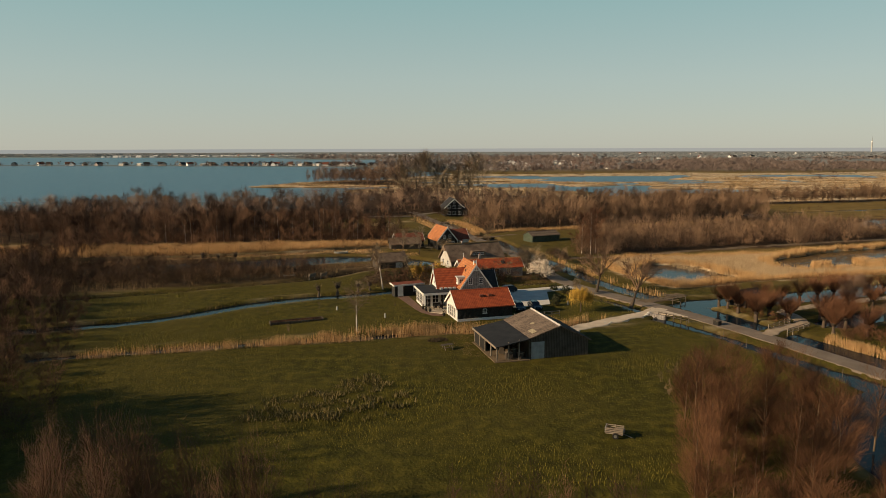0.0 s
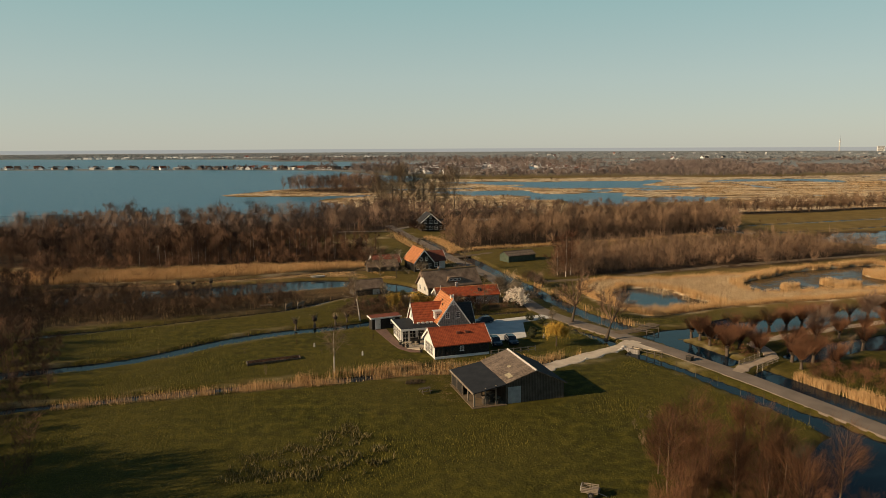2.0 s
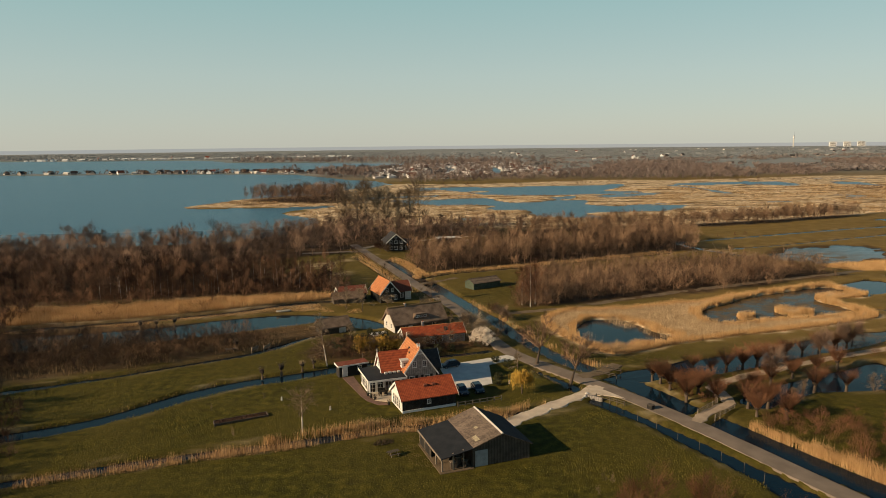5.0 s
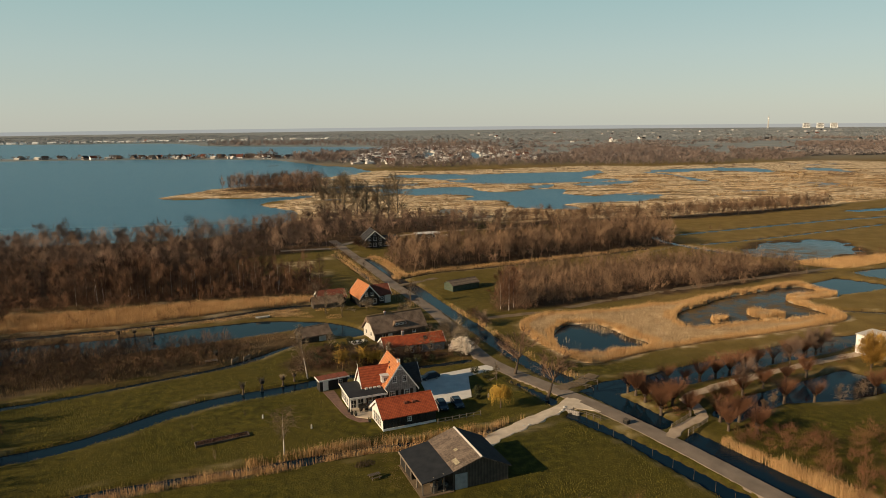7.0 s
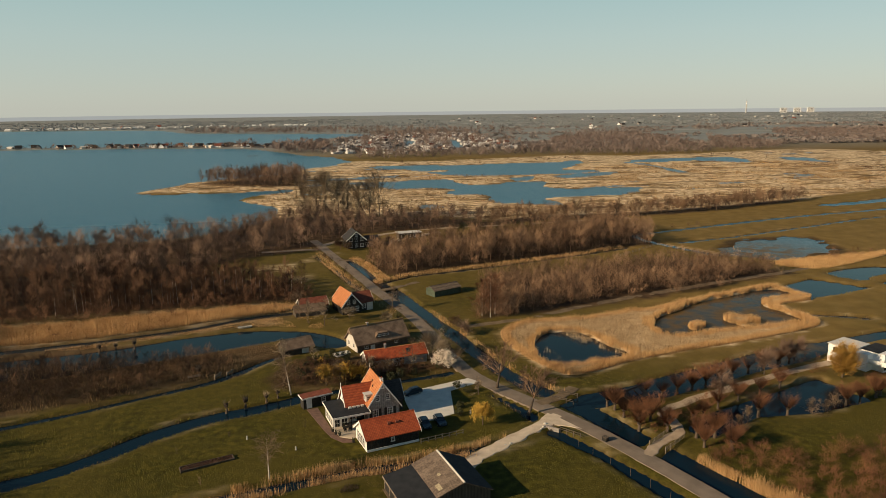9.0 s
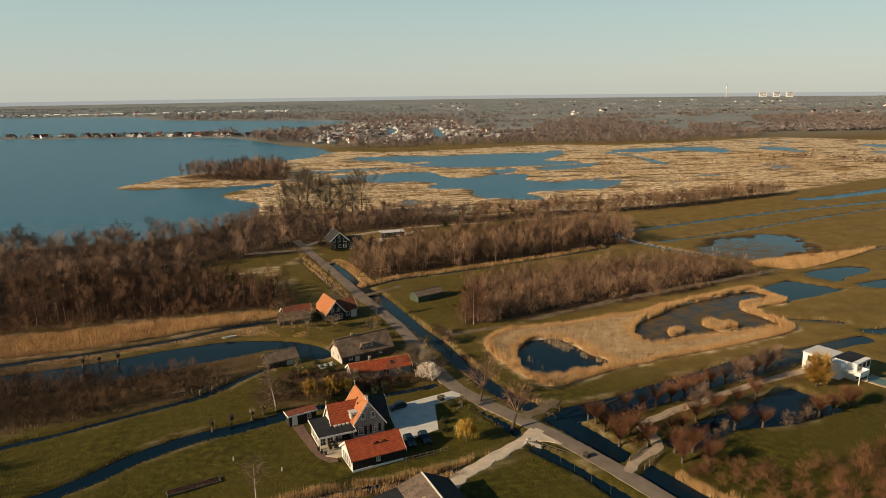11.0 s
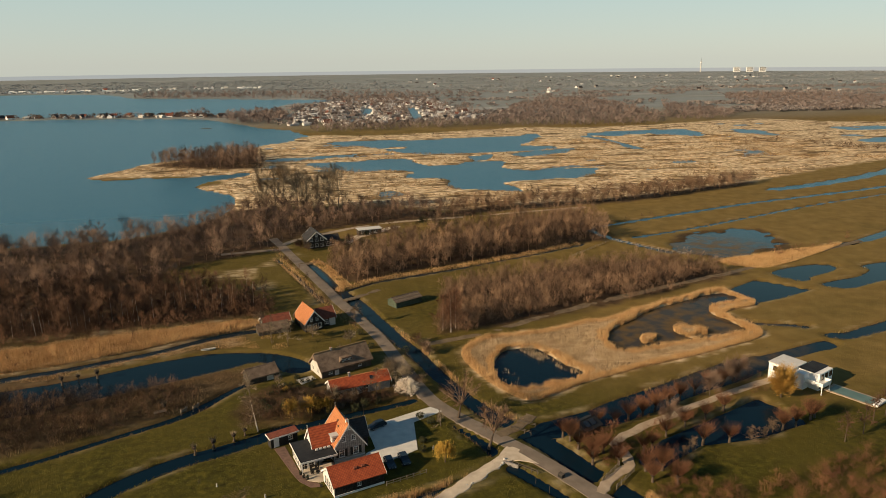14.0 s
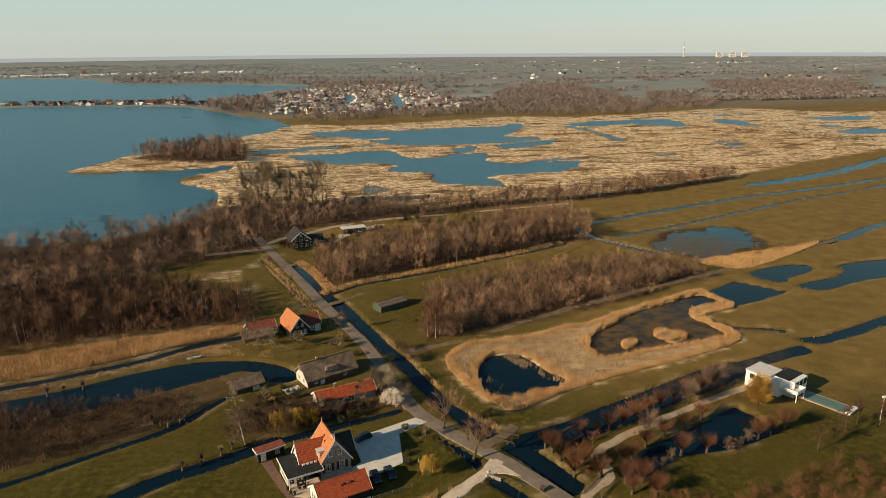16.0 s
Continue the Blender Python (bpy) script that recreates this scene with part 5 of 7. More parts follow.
# ---------- white villa ----------
villa = base("villa", 115.3, 140.9, 25, "white flat-roofed modern villa with corner balcony", "house")
part("wall", box(0, 7.4, 0, 6.4, -0.1, 4.9), M_PLASTER, villa)
part("flat_roof", box(-0.25, 7.65, -0.2, 6.65, 4.9, 5.1, bevel=0.03), M_ROOFGREY, villa, "pale grey flat roof")
part("front_block", box(3.2, 10.2, -6.0, -0.004, -0.1, 4.7), M_PLASTER, villa)
part("front_roof", box(3.0, 10.45, -4.6, -0.21, 4.7, 4.9, bevel=0.03), M_FELT_AND_SHADE, villa, "dark felt flat roof")
part("side_block", box(0.6, 3.196, -3.2, -0.004, -0.1, 4.4), M_PLASTER, villa)
bal = part("balcony", box(1.0, 5.6, -8.0, -6.004, 2.3, 2.55), M_PLASTER, villa)
bm = bmesh.new()
box(1.0, 5.6, -8.02, -7.94, 2.55, 3.4, bm), box(5.52, 5.6, -7.94, -6.01, 2.55, 3.4, bm), box(1.0, 1.08, -7.94, -3.3, 2.55, 3.4, bm)
part("parapet", bm, M_PLASTER, bal)
part("balcony_floor", box(1.0, 3.19, -6.0, -3.21, 2.3, 2.55), M_PLASTER, bal)
for x in (4.6, 6.8, 9.0):
    window(villa, x, -6.0, 2.75, 1.5, 1.6, 0, (1, 0), M_BOARD, sill=False)
for x in (4.4, 7.4):
    window(villa, x, -6.0, 0.5, 2.0, 1.6, 0, (1, 0), M_BOARD, sill=False)
for y in (-1.2, -3.4):
    window(villa, 10.2, y, 3.2, 0.8, 1.0, 90, (0, 0), M_BOARD, sill=False)
window(villa, 10.2, -3.6, 0.8, 2.2, 0.9, 90, (2, 0), M_BOARD, sill=False)
for y in (1.6, 4.4):
    window(villa, 0.0, y, 2.9, 1.4, 1.4, -90, (1, 0), M_BOARD, sill=False)
for x in (1.1, 5.3):
    part("column", box(x, x + 0.2, -7.9, -7.7, -0.1, 2.3), M_PLASTER, villa)
villa.scale = (0.92, 0.92, 0.92)


# ---------- reed ----------
def blades(name, label, spots, h, w, seed, mat=M_REED, lean=0.18):
    """Standing dry reed, a narrow tapering blade at each spot."""
    rng = np.random.default_rng(seed)
    n = len(spots)
    a = rng.uniform(0, 6.28, n)
    hh = h * rng.uniform(0.55, 1.15, n) * (0.85 + 0.3 * (vnoise(spots[:, 0], spots[:, 1], 2.5, 31) + 0.3))
    d = np.stack([np.cos(a), np.sin(a)], -1) * (w * rng.uniform(0.6, 1.4, n) / 2)[:, None]
    tip = spots + rng.normal(0, lean, (n, 2)) * hh[:, None] * 0.6
    v = np.empty((n, 3, 3))
    v[:, 0, :2], v[:, 1, :2], v[:, 2, :2] = spots - d, spots + d, tip
    v[:, :2, 2] = -0.45
    v[:, 2, 2] = hh
    me = tri_mesh(name, v.reshape(-1, 3), np.arange(n * 3).reshape(-1, 3), mat)
    return tagged(new(name, me), label, "reed", kind="stuff")


def fringe(line, near, far, per_m, seed, side=0, t0=0.0, t1=1.0, clump=0.25):
    """Spots in a band beside a line; side: 1 left, -1 right, 0 both."""
    rng = np.random.default_rng(seed)
    c = rounded(line, False, 8)
    c = c[int(t0 * (len(c) - 1)):int(t1 * (len(c) - 1)) + 1]
    d = np.diff(c, axis=0)
    ln = np.linalg.norm(d, axis=1)
    n = int(ln.sum() * per_m)
    k = rng.choice(len(d), n, p=ln / ln.sum())
    q = c[k] + d[k] * rng.uniform(0, 1, (n, 1))
    nrm = np.stack([-d[k, 1], d[k, 0]], -1) / ln[k][:, None]
    s = rng.choice([-1, 1], n) if side == 0 else np.full(n, side)
    q = q + nrm * (s * rng.uniform(near, far, n))[:, None]
    return q[vnoise(q[:, 0], q[:, 1], 3.0, seed) + rng.uniform(-0.5, 0.5, n) > clump - 0.6]


def wet_dist(x, y):
    w = np.full(x.shape, 99.0)
    for pts in PONDS[:7]:
        w = np.minimum(w, area_dist(x, y, pts))
    for pts in ISLETS:
        w = np.maximum(w, -area_dist(x, y, pts))
    return w


rng = np.random.default_rng(11)
s = scatter(REED_FIELD, 0.125, 12, keep=lambda x, y: (wet_dist(x, y) + 0.7 * vnoise(x, y, 3, 33) + 0.5 * vnoise(x, y, 1.2, 34) > 0.15))
core = (area_dist(s[:, 0], s[:, 1], REED_FIELD) < -2.6) & (wet_dist(s[:, 0], s[:, 1]) + 1.2 * vnoise(s[:, 0], s[:, 1], 4, 51) > 2.4)
blades("reed_bed", "golden dry reed rim round the marsh ponds", s[~core], 1.45, 0.055, 13)
blades("thin_reed", "bleached thinner reed within the reed bed", s[core], 1.15, 0.05, 113, M_REED_PALE, 0.3)
s = scatter([(56, 180), (63, 180), (70, 162), (68, 157), (62, 164), (58, 172)], 0.3, 14, keep=lambda x, y: vnoise(x, y, 1.6, 35) + 0.5 * vnoise(x, y, 0.6, 36) > 0.05)
s = np.vstack([s, scatter([(46, 158), (47, 166), (50, 164), (50, 157)], 0.5, 15, keep=lambda x, y: vnoise(x, y, 1.2, 35) > 0.2)])
blades("reed_in_pond", "thin pale reed standing in the pond", s, 0.9, 0.05, 15, M_REED_PALE)
s = scatter(REED_BELT, 0.155, 16)
blades("reed_belt", "tall golden reed belt before the wood", s, 1.8, 0.07, 17)
s = scatter(REED_BELT, 4.2, 170, keep=lambda x, y: vnoise(x, y, 9, 61) > -0.2)
thicket("belt_bushes", "low rusty bushes standing in the reed belt", "shrubs", s, np.random.default_rng(171).uniform(1.6, 3.6, len(s)), BUSHY, M_TWIG_RUST, 172)
s = scatter([(-100, 179), (-100, 182), (-73, 187.4), (-60, 191), (-46, 195.6), (-35, 201), (-27, 204), (-14, 203), (-9, 192), (-18, 194), (-30, 196), (-45, 193), (-58, 188), (-71, 184)], 0.2, 18)
blades("bank_sedge", "low brown sedge on the canal bank", s[vnoise(s[:, 0], s[:, 1], 4, 36) > 0.0], 0.5, 0.08, 19)
s = scatter([(-40, 173), (-35.5, 177.2), (-24.5, 181.6), (-17.2, 184.6), (-14, 181), (-16, 177.5), (-22, 172), (-30, 167)], 0.2, 20)
blades("sedge_spit", "low ochre sedge on a spit of land", s, 0.5, 0.06, 21, M_SEDGE)
D_B = STREAMS[4][0]
s = np.vstack([fringe(D_B, 1.0, 3.4, 130, 22, side=1, t0=0.62, t1=0.97), fringe(D_B, 0.9, 2.6, 110, 23, side=-1, t0=0.42, t1=0.70, clump=0.35), fringe(D_B, 0.9, 2.4, 80, 24, side=1, t0=0.2, t1=0.62, clump=0.4), fringe(D_B, 0.9, 2.0, 60, 25, side=-1, t0=0.12, t1=0.42, clump=0.4)])
blades("ditch_reed", "golden reed fringe along the meadow ditch", s, 1.4, 0.05, 26)
C_B = STREAMS[1][0]
s = np.vstack([fringe(C_B, 2.3, 4.2, 330, 27, side=1, t0=0.46, t1=0.75, clump=0.15), fringe(C_B, 2.4, 6.4, 230, 28, side=1, t0=0.6, t1=1.0)])
blades("canal_reed", "golden reed on the far canal bank", s, 1.3, 0.038, 29)
C_A = STREAMS[0][0]
s = np.vstack([fringe(C_A, 2.0, 6.0, 150, 30, side=1, t0=0.05, t1=0.28), fringe(STREAMS[18][0], 0.8, 4.4, 90, 31, side=1, clump=0.1), fringe(STREAMS[19][0], 0.6, 2.0, 30, 331), fringe(C_A, 2.0, 3.4, 40, 32, side=1, t0=0.58, t1=1.0, clump=0.6), fringe(ROAD, 3.0, 6.0, 14, 33, side=1, t0=0.66, t1=0.95)])
blades("roadside_reed", "dry reed along the road canal", s, 1.15, 0.06, 34)
s = scatter([(160, 246), (177.6, 250.4), (212, 256.2), (228, 259), (217, 252.4), (199.5, 243.7), (178.5, 234.5), (168, 235)], 0.2, 35)
blades("meadow_reed", "patch of orange reed in wet meadow", s, 1.4, 0.1, 36)
s = scatter([(-100, 141), (-64, 146), (-36, 157), (-27, 166), (-36, 173), (-60, 173), (-100, 172)], 0.42, 37, keep=lambda x, y: vnoise(x, y, 6, 37) + vnoise(x, y, 2, 38) * 0.6 > -0.15)
blades("swamp_reed", "thin brown reed between swamp bushes", s, 1.2, 0.09, 38, M_SEDGE)
# tussocks over the wide marsh
s = scatter(MARSH, 1.45, 39, keep=lambda x, y: (y < 700) & (x < 480) & dry(x, y, 1.5) & (vnoise(x, y * 2, 22, 39) + 0.7 * vnoise(x, y, 5, 40) > 0.12))
blades("marsh_tussocks", "straw tussocks over the wide marsh", s, 0.75, 0.32, 40, lean=0.7)
s = scatter(MARSH, 1.3, 139, keep=lambda x, y: (y < 700) & (x < 520) & dry(x, y, 0.5) & (vnoise(x * 0.6, y * 2.2, 18, 49) + 0.6 * vnoise(x, y, 4, 50) > 0.42))
blades("marsh_sedge", "brown sedge streaks across the marsh", s, 1.3, 0.5, 140, M_SEDGE, 0.5)
s = np.vstack([fringe(STREAMS[k][0], STREAMS[k][1] / 2 + 0.1, STREAMS[k][1] / 2 + 1.6, 26, 41 + k, clump=0.35) for k in (0, 5, 6, 7, 9, 10, 12, 20)])
s = s[(np.abs(s[:, 0]) < 180)]
blades("bank_grass", "tufts of dry grass on the ditch banks", s, 0.3, 0.06, 60, M_SEDGE, lean=1.0)


# ---------- trees that stand alone ----------
def tree_thing(name, label, x, y, parts, bark, twigs, group="", category="tree", rot=0.0, sides=6):
    ob = base(name, x, y, rot, label, category, group)
    v, f = as_arrays(parts, (0,), sides)
    tr = new("trunk", tri_mesh("trunk", v, f, bark, np.full(len(v), 0.6)))
    tr.parent = ob
    v, f = as_arrays(parts, (1, 2))
    cr = new("crown", tri_mesh("crown", v, f, twigs, np.full(len(v), 0.6)))
    cr.parent = ob
    tagged(cr, kind="stuff")
    return ob


def repeat(first, spots, seed, lo=0.85, hi=1.2):
    rng = np.random.default_rng(seed)
    for k, (x, y) in enumerate(spots):
        c = copy_thing(first[k % len(first)], pose(x, y, 0, 0, 0, rng.uniform(0, 360)))
        s = rng.uniform(lo, hi)
        c.scale = (s, s, s)


def pollard(seed, h=2.0, shoots=70, reach=2.6, tip=2.2):
    rng = np.random.default_rng(seed)
    b0, t0 = np.array([[0, 0, -0.3]]), np.array([[rng.uniform(-.2, .2), rng.uniform(-.2, .2), h * tip]])
    a = rng.uniform(0, 6.28, shoots)
    st = np.stack([np.cos(a) * 0.22, np.sin(a) * 0.22, h + rng.uniform(-0.25, 0.2, shoots)], -1)
    up = np.stack([np.cos(a) * rng.uniform(0.1, 0.95, shoots), np.sin(a) * rng.uniform(0.1, 0.95, shoots), np.ones(shoots)], -1)
    tp = st + up * (reach * rng.uniform(0.6, 1.1, shoots))[:, None]
    b2, t2 = limbs(rng, st, tp, 3, 0.3, 0.95, reach * 0.45, 1.0, 0.35)
    return [(b0, t0, np.array([0.34]), 0), (st, tp, np.full(shoots, 0.018), 2), (b2, t2, np.full(len(b2), 0.017), 2)]


def weeping(seed, h=5.0, n=26, hang=60):
    rng = np.random.default_rng(seed)
    b0, t0 = np.array([[0, 0, -0.2]]), np.array([[0.1, 0.0, h * 0.9]])
    b1, t1 = limbs(rng, b0, t0, n, 0.45, 0.98, h * 0.5, 0.35, 0.9)
    a = rng.uniform(0, 6.28, n)
    r = h * 0.46 * rng.uniform(0.15, 1.0, n) ** 0.6
    t1 = np.stack([np.cos(a) * r, np.sin(a) * r, h * (1.0 - 0.55 * (r / h / 0.46) ** 2 * rng.uniform(0.4, 1.0, n))], -1)
    b1[:, 2] = np.minimum(b1[:, 2], t1[:, 2] - 0.1)
    k = rng.integers(0, n, hang * 9)
    st = b1[k] + (t1[k] - b1[k]) * rng.uniform(0.6, 1.0, (len(k), 1)) + rng.normal(0, 0.12, (len(k), 3))
    dn = st + np.stack([rng.normal(0, 0.12, len(k)), rng.normal(0, 0.12, len(k)), -rng.uniform(0.35, 0.7, len(k)) * st[:, 2]], -1)
    dn[:, 2] = np.maximum(dn[:, 2], 0.35)
    return [(b0, t0, np.array([0.13]), 0), (b1, t1, np.full(n, 0.05), 1), (st, dn, np.full(len(k), 0.022), 2)]


def clump_faces(rng, n, rad, size, shell=0.45):
    """Small leaf or petal triangles through a lumpy ball."""
    d = rng.normal(0, 1, (n, 3))
    d /= np.linalg.norm(d, axis=1)[:, None]
    r = rad * (shell + (1 - shell) * rng.uniform(0, 1, n) ** 0.5)
    lump = 1 + 0.25 * np.sin(d[:, 0] * 5 + 1) * np.cos(d[:, 1] * 4 + 2) + 0.15 * np.sin(d[:, 2] * 9)
    c = d * (r * lump)[:, None] * [1, 1, 0.85]
    o = rng.normal(0, 1, (n, 3, 3)) * size
    return c[:, None] + o


def shrub(name, label, x, y, rad, n, mat, seed, z=0.0, category="shrub", size=0.11, group="", squash=1.0):
    rng = np.random.default_rng(seed)
    ob = base(name, x, y, 0, label, category, group)
    v = clump_faces(rng, n, rad, size)
    v[..., 2] = v[..., 2] * squash + rad * 0.8 * squash + z
    v[..., 2] = np.maximum(v[..., 2], 0.02)
    fo = new("foliage", tri_mesh("foliage", v.reshape(-1, 3), np.arange(n * 3).reshape(-1, 3), mat))
    fo.parent = ob
    b = np.zeros((5, 3)); b[:, 2] = -0.2
    t = rng.normal(0, rad * 0.35, (5, 3)); t[:, 2] = rad * 1.1 * squash + z
    vv, ff = pyramids(b, t, np.full(5, 0.05 + 0.03 * rad), 5)
    st = new("stem", tri_mesh("stem", vv, ff, M_BARK, np.full(len(vv), 0.5)))
    st.parent = ob
    return ob


M_TWIG_OCHRE = material("dense ochre twigs", (0.22, 0.118, 0.020), (0.50, 0.295, 0.060), 1.5, 0.85, 0, by="island")

def add_head(tree, z, r, mat):
    """The swollen, knotted head of a cut willow."""
    bm = bmesh.new()
    bmesh.ops.create_icosphere(bm, subdivisions=2, radius=r)
    for v in bm.verts:
        v.co *= 1 + 0.45 * noise.noise(v.co * 3.1)
        v.co.z += z
    part("head", bm, mat, tree)
    return tree


def dome_tree(seed, h, rad, n=1600, twig=0.03, trunk=0.25):
    """A broad low crown of fine upright twigs on spreading limbs."""
    rng = np.random.default_rng(seed)
    d = rng.normal(0, 1, (40, 3)); d[:, 2] = np.abs(d[:, 2])
    d /= np.linalg.norm(d, axis=1)[:, None]
    ends = d * rng.uniform(0.6, 0.95, (40, 1)) * [rad, rad, h * 0.62] + [0, 0, h * 0.33]
    starts = np.zeros((40, 3)); starts[:, 2] = rng.uniform(0.15, 0.45, 40) * h
    k = rng.integers(0, 40, n)
    b = starts[k] + (ends[k] - starts[k]) * rng.uniform(0.45, 1.0, (n, 1)) + rng.normal(0, rad * 0.10, (n, 3))
    way = (ends[k] - starts[k]) / np.linalg.norm(ends[k] - starts[k], axis=1)[:, None] + rng.normal(0, 0.45, (n, 3)) + [0, 0, 0.35]
    t = b + way * (rad * 0.20 * rng.uniform(0.6, 1.3, n))[:, None]
    t[:, 2] = np.maximum(t[:, 2], 0.3)
    b[:, 2] = np.maximum(b[:, 2], 0.2)
    return [(np.array([[0, 0, -0.3]]), np.array([[0.1, 0, h * 0.6]]), np.array([trunk]), 0), (starts, ends, np.full(40, trunk * 0.3), 1), (b, t, np.full(n, twig), 2)]


def ash(seed, h, rad, lean, n=2600):
    """An old leaning trunk that forks into long limbs, branches and fine drooping twigs."""
    rng = np.random.default_rng(seed)
    fork = np.array([lean, 0.0, h * 0.36])
    b0, t0 = np.array([[0, 0, -0.3], [0, 0, -0.3]]), np.array([fork * 1.12, fork * 1.12 + [0.3, 0.2, 0.4]])
    m = 11
    a = rng.uniform(0, 6.28, m)
    r = rad * rng.uniform(0.35, 1.0, m)
    t1 = np.stack([fork[0] + np.cos(a) * r, np.sin(a) * r, h * (1.0 - 0.38 * (r / rad) ** 2) * rng.uniform(0.85, 1.0, m)], -1)
    b1 = fork * rng.uniform(0.8, 1.0, (m, 1))
    b2, t2 = limbs(rng, b1, t1, 8, 0.3, 1.0, rad * 0.62, 0.9, 0.45)
    k = rng.integers(0, len(b2), n)
    b3 = b2[k] + (t2[k] - b2[k]) * rng.uniform(0.2, 1.0, (n, 1))
    way = (t2[k] - b2[k]) / (np.linalg.norm(t2[k] - b2[k], axis=1)[:, None] + 1e-9) + rng.normal(0, 0.5, (n, 3))
    t3 = b3 + way * rng.uniform(0.4, 1.1, (n, 1))
    return [(b0, t0, np.array([0.42, 0.34]), 0), (b1, t1, np.full(m, 0.15), 1), (b2, t2, np.full(len(b2), 0.055), 1), (b3, t3, np.full(n, 0.022), 2)]


# old trees by the road and round the farm
tree_thing("roadside_tree", "old bare ash leaning over the polder road", 34.3, 128.4, ash(101, 11.0, 4.3, 1.3), M_BARK, M_TWIG_MAUVE, rot=10)
tree_thing("roadside_tree", "old bare ash with wide crown by the drive", 30.6, 142.4, ash(102, 11.5, 4.8, 0.8), M_BARK, M_TWIG_MAUVE)
tree_thing("spreading_tree", "broad bare tree with dense fine twigs beside annexe", 18.8, 164.5, dome_tree(103, 7.2, 4.6, 3200, 0.034, 0.3), M_BARK, M_TWIG_PALE)
tree_thing("birch", "slim white birch on the garden lawn", -15.2, 110.2, bare_tree(104, 8.0, 0.35, 14, 7, 6, 0.75, 0.15, 0.02, reach=1.2), M_BIRCH, M_TWIG_GREY)
tree_thing("leaning_tree", "pale leaning bare tree beside the ditch", -14.5, 146.0, bare_tree(105, 8.5, 0.25, 16, 8, 6, 0.75, 0.18, 0.022, leanx=-1.2, reach=1.25), M_BIRCH, M_TWIG_GREY)
for k, (x, y, hh) in enumerate(((39.5, 194.6, 14.0), (37.4, 196.5, 11.5), (41.5, 197.5, 12.5))):
    tree_thing("birch", "tall bare birch at the thicket corner", x, y, bare_tree(106 + k, hh, 0.10, 26, 9, 6, 0.42, 0.14, 0.03, reach=0.85), M_BIRCH, M_TWIG_RED, group="corner birches")
for k, (x, y, hh) in enumerate(((-16.5, 201.5, 9.0), (-9.0, 194.0, 8.5), (-2.0, 199.5, 6.0), (11.3, 206.0, 8.0), (9.0, 193.0, 5.5), (-14.0, 199.0, 6.5), (13.2, 156.6, 7.0), (2.5, 157.2, 5.5), (-4.0, 153.0, 5.0), (7.0, 155.2, 5.0), (26.0, 139.5, 4.0), (-10.5, 165.5, 4.5), (30.2, 179.0, 4.0), (5.9, 184.5, 4.0), (-17.2, 160.0, 7.0))):
    tree_thing("garden_tree", "bare garden tree with upright pale twigs" if k % 2 else "bare brown garden tree near houses", x, y, dome_tree(110 + k, hh * 0.85, hh * 0.42, 1300, 0.026, 0.14) if k in (2, 4, 7, 8, 9, 12, 13) else bare_tree(110 + k, hh, 0.16, 14, 8, 7, 0.6, 0.13, 0.026, reach=1.0), M_BARK, M_TWIG_PALE if k % 3 else M_TWIG_GREY, group="garden trees")
for k, (x, y, hh) in enumerate(((24.2, 125.0, 4.6), (-7.0, 149.6, 5.4), (-2.6, 150.4, 5.2), (0.6, 150.8, 4.2))):
    tree_thing("weeping_willow", "small weeping willow with golden yellow twigs", x, y, weeping(130 + k, hh, 70, 110), M_BARK, M_TWIG_GOLD, group="weeping willows").scale = (1.25, 1.25, 1.05)

for k, (x, y, hh) in enumerate(((-0.5, 157.6, 3.6), (2.6, 156.9, 4.2), (6.0, 154.6, 3.2), (9.6, 156.2, 3.8), (-5.4, 158.8, 2.8), (-3.4, 153.6, 3.0), (11.6, 153.6, 2.6), (24.6, 161.5, 3.4), (28.9, 181.5, 4.6), (27.6, 188.0, 3.6), (4.2, 151.9, 2.2))):
    tree_thing("garden_bush", "tangled brown winter bush in the farm garden", x, y, dome_tree(400 + k, hh, hh * 0.62, 900, 0.026, 0.08), M_BARK, (M_TWIG, M_TWIG_GREY, M_TWIG_LAKE)[k % 3], group="garden bushes", category="shrub")

# magnolia in bloom
mag = tree_thing("magnolia", "magnolia covered in cream white blossom", 20.4, 155.6, bare_tree(140, 4.6, 0.12, 10, 5, 3, 0.9, 0.14, 0.022, stems=3, reach=1.1), M_BARK, M_TWIG)
rngm = np.random.default_rng(141)
d = rngm.normal(0, 1, (150, 3)); d[:, 2] = np.abs(d[:, 2]) * 0.9 - 0.25
d /= np.linalg.norm(d, axis=1)[:, None]
knots = d * rngm.uniform(0.55, 1.05, (150, 1)) * [2.9, 2.7, 2.4] + [0, 0, 2.3]
tips = np.repeat(knots, 22, axis=0) + rngm.normal(0, 0.24, (3300, 3))
vb = tips[:, None] + rngm.normal(0, 0.10, (3300, 3, 3))
bl = new("blossom", tri_mesh("blossom", vb.reshape(-1, 3), np.arange(9900).reshape(-1, 3), M_BLOSSOM))
bl.parent = mag

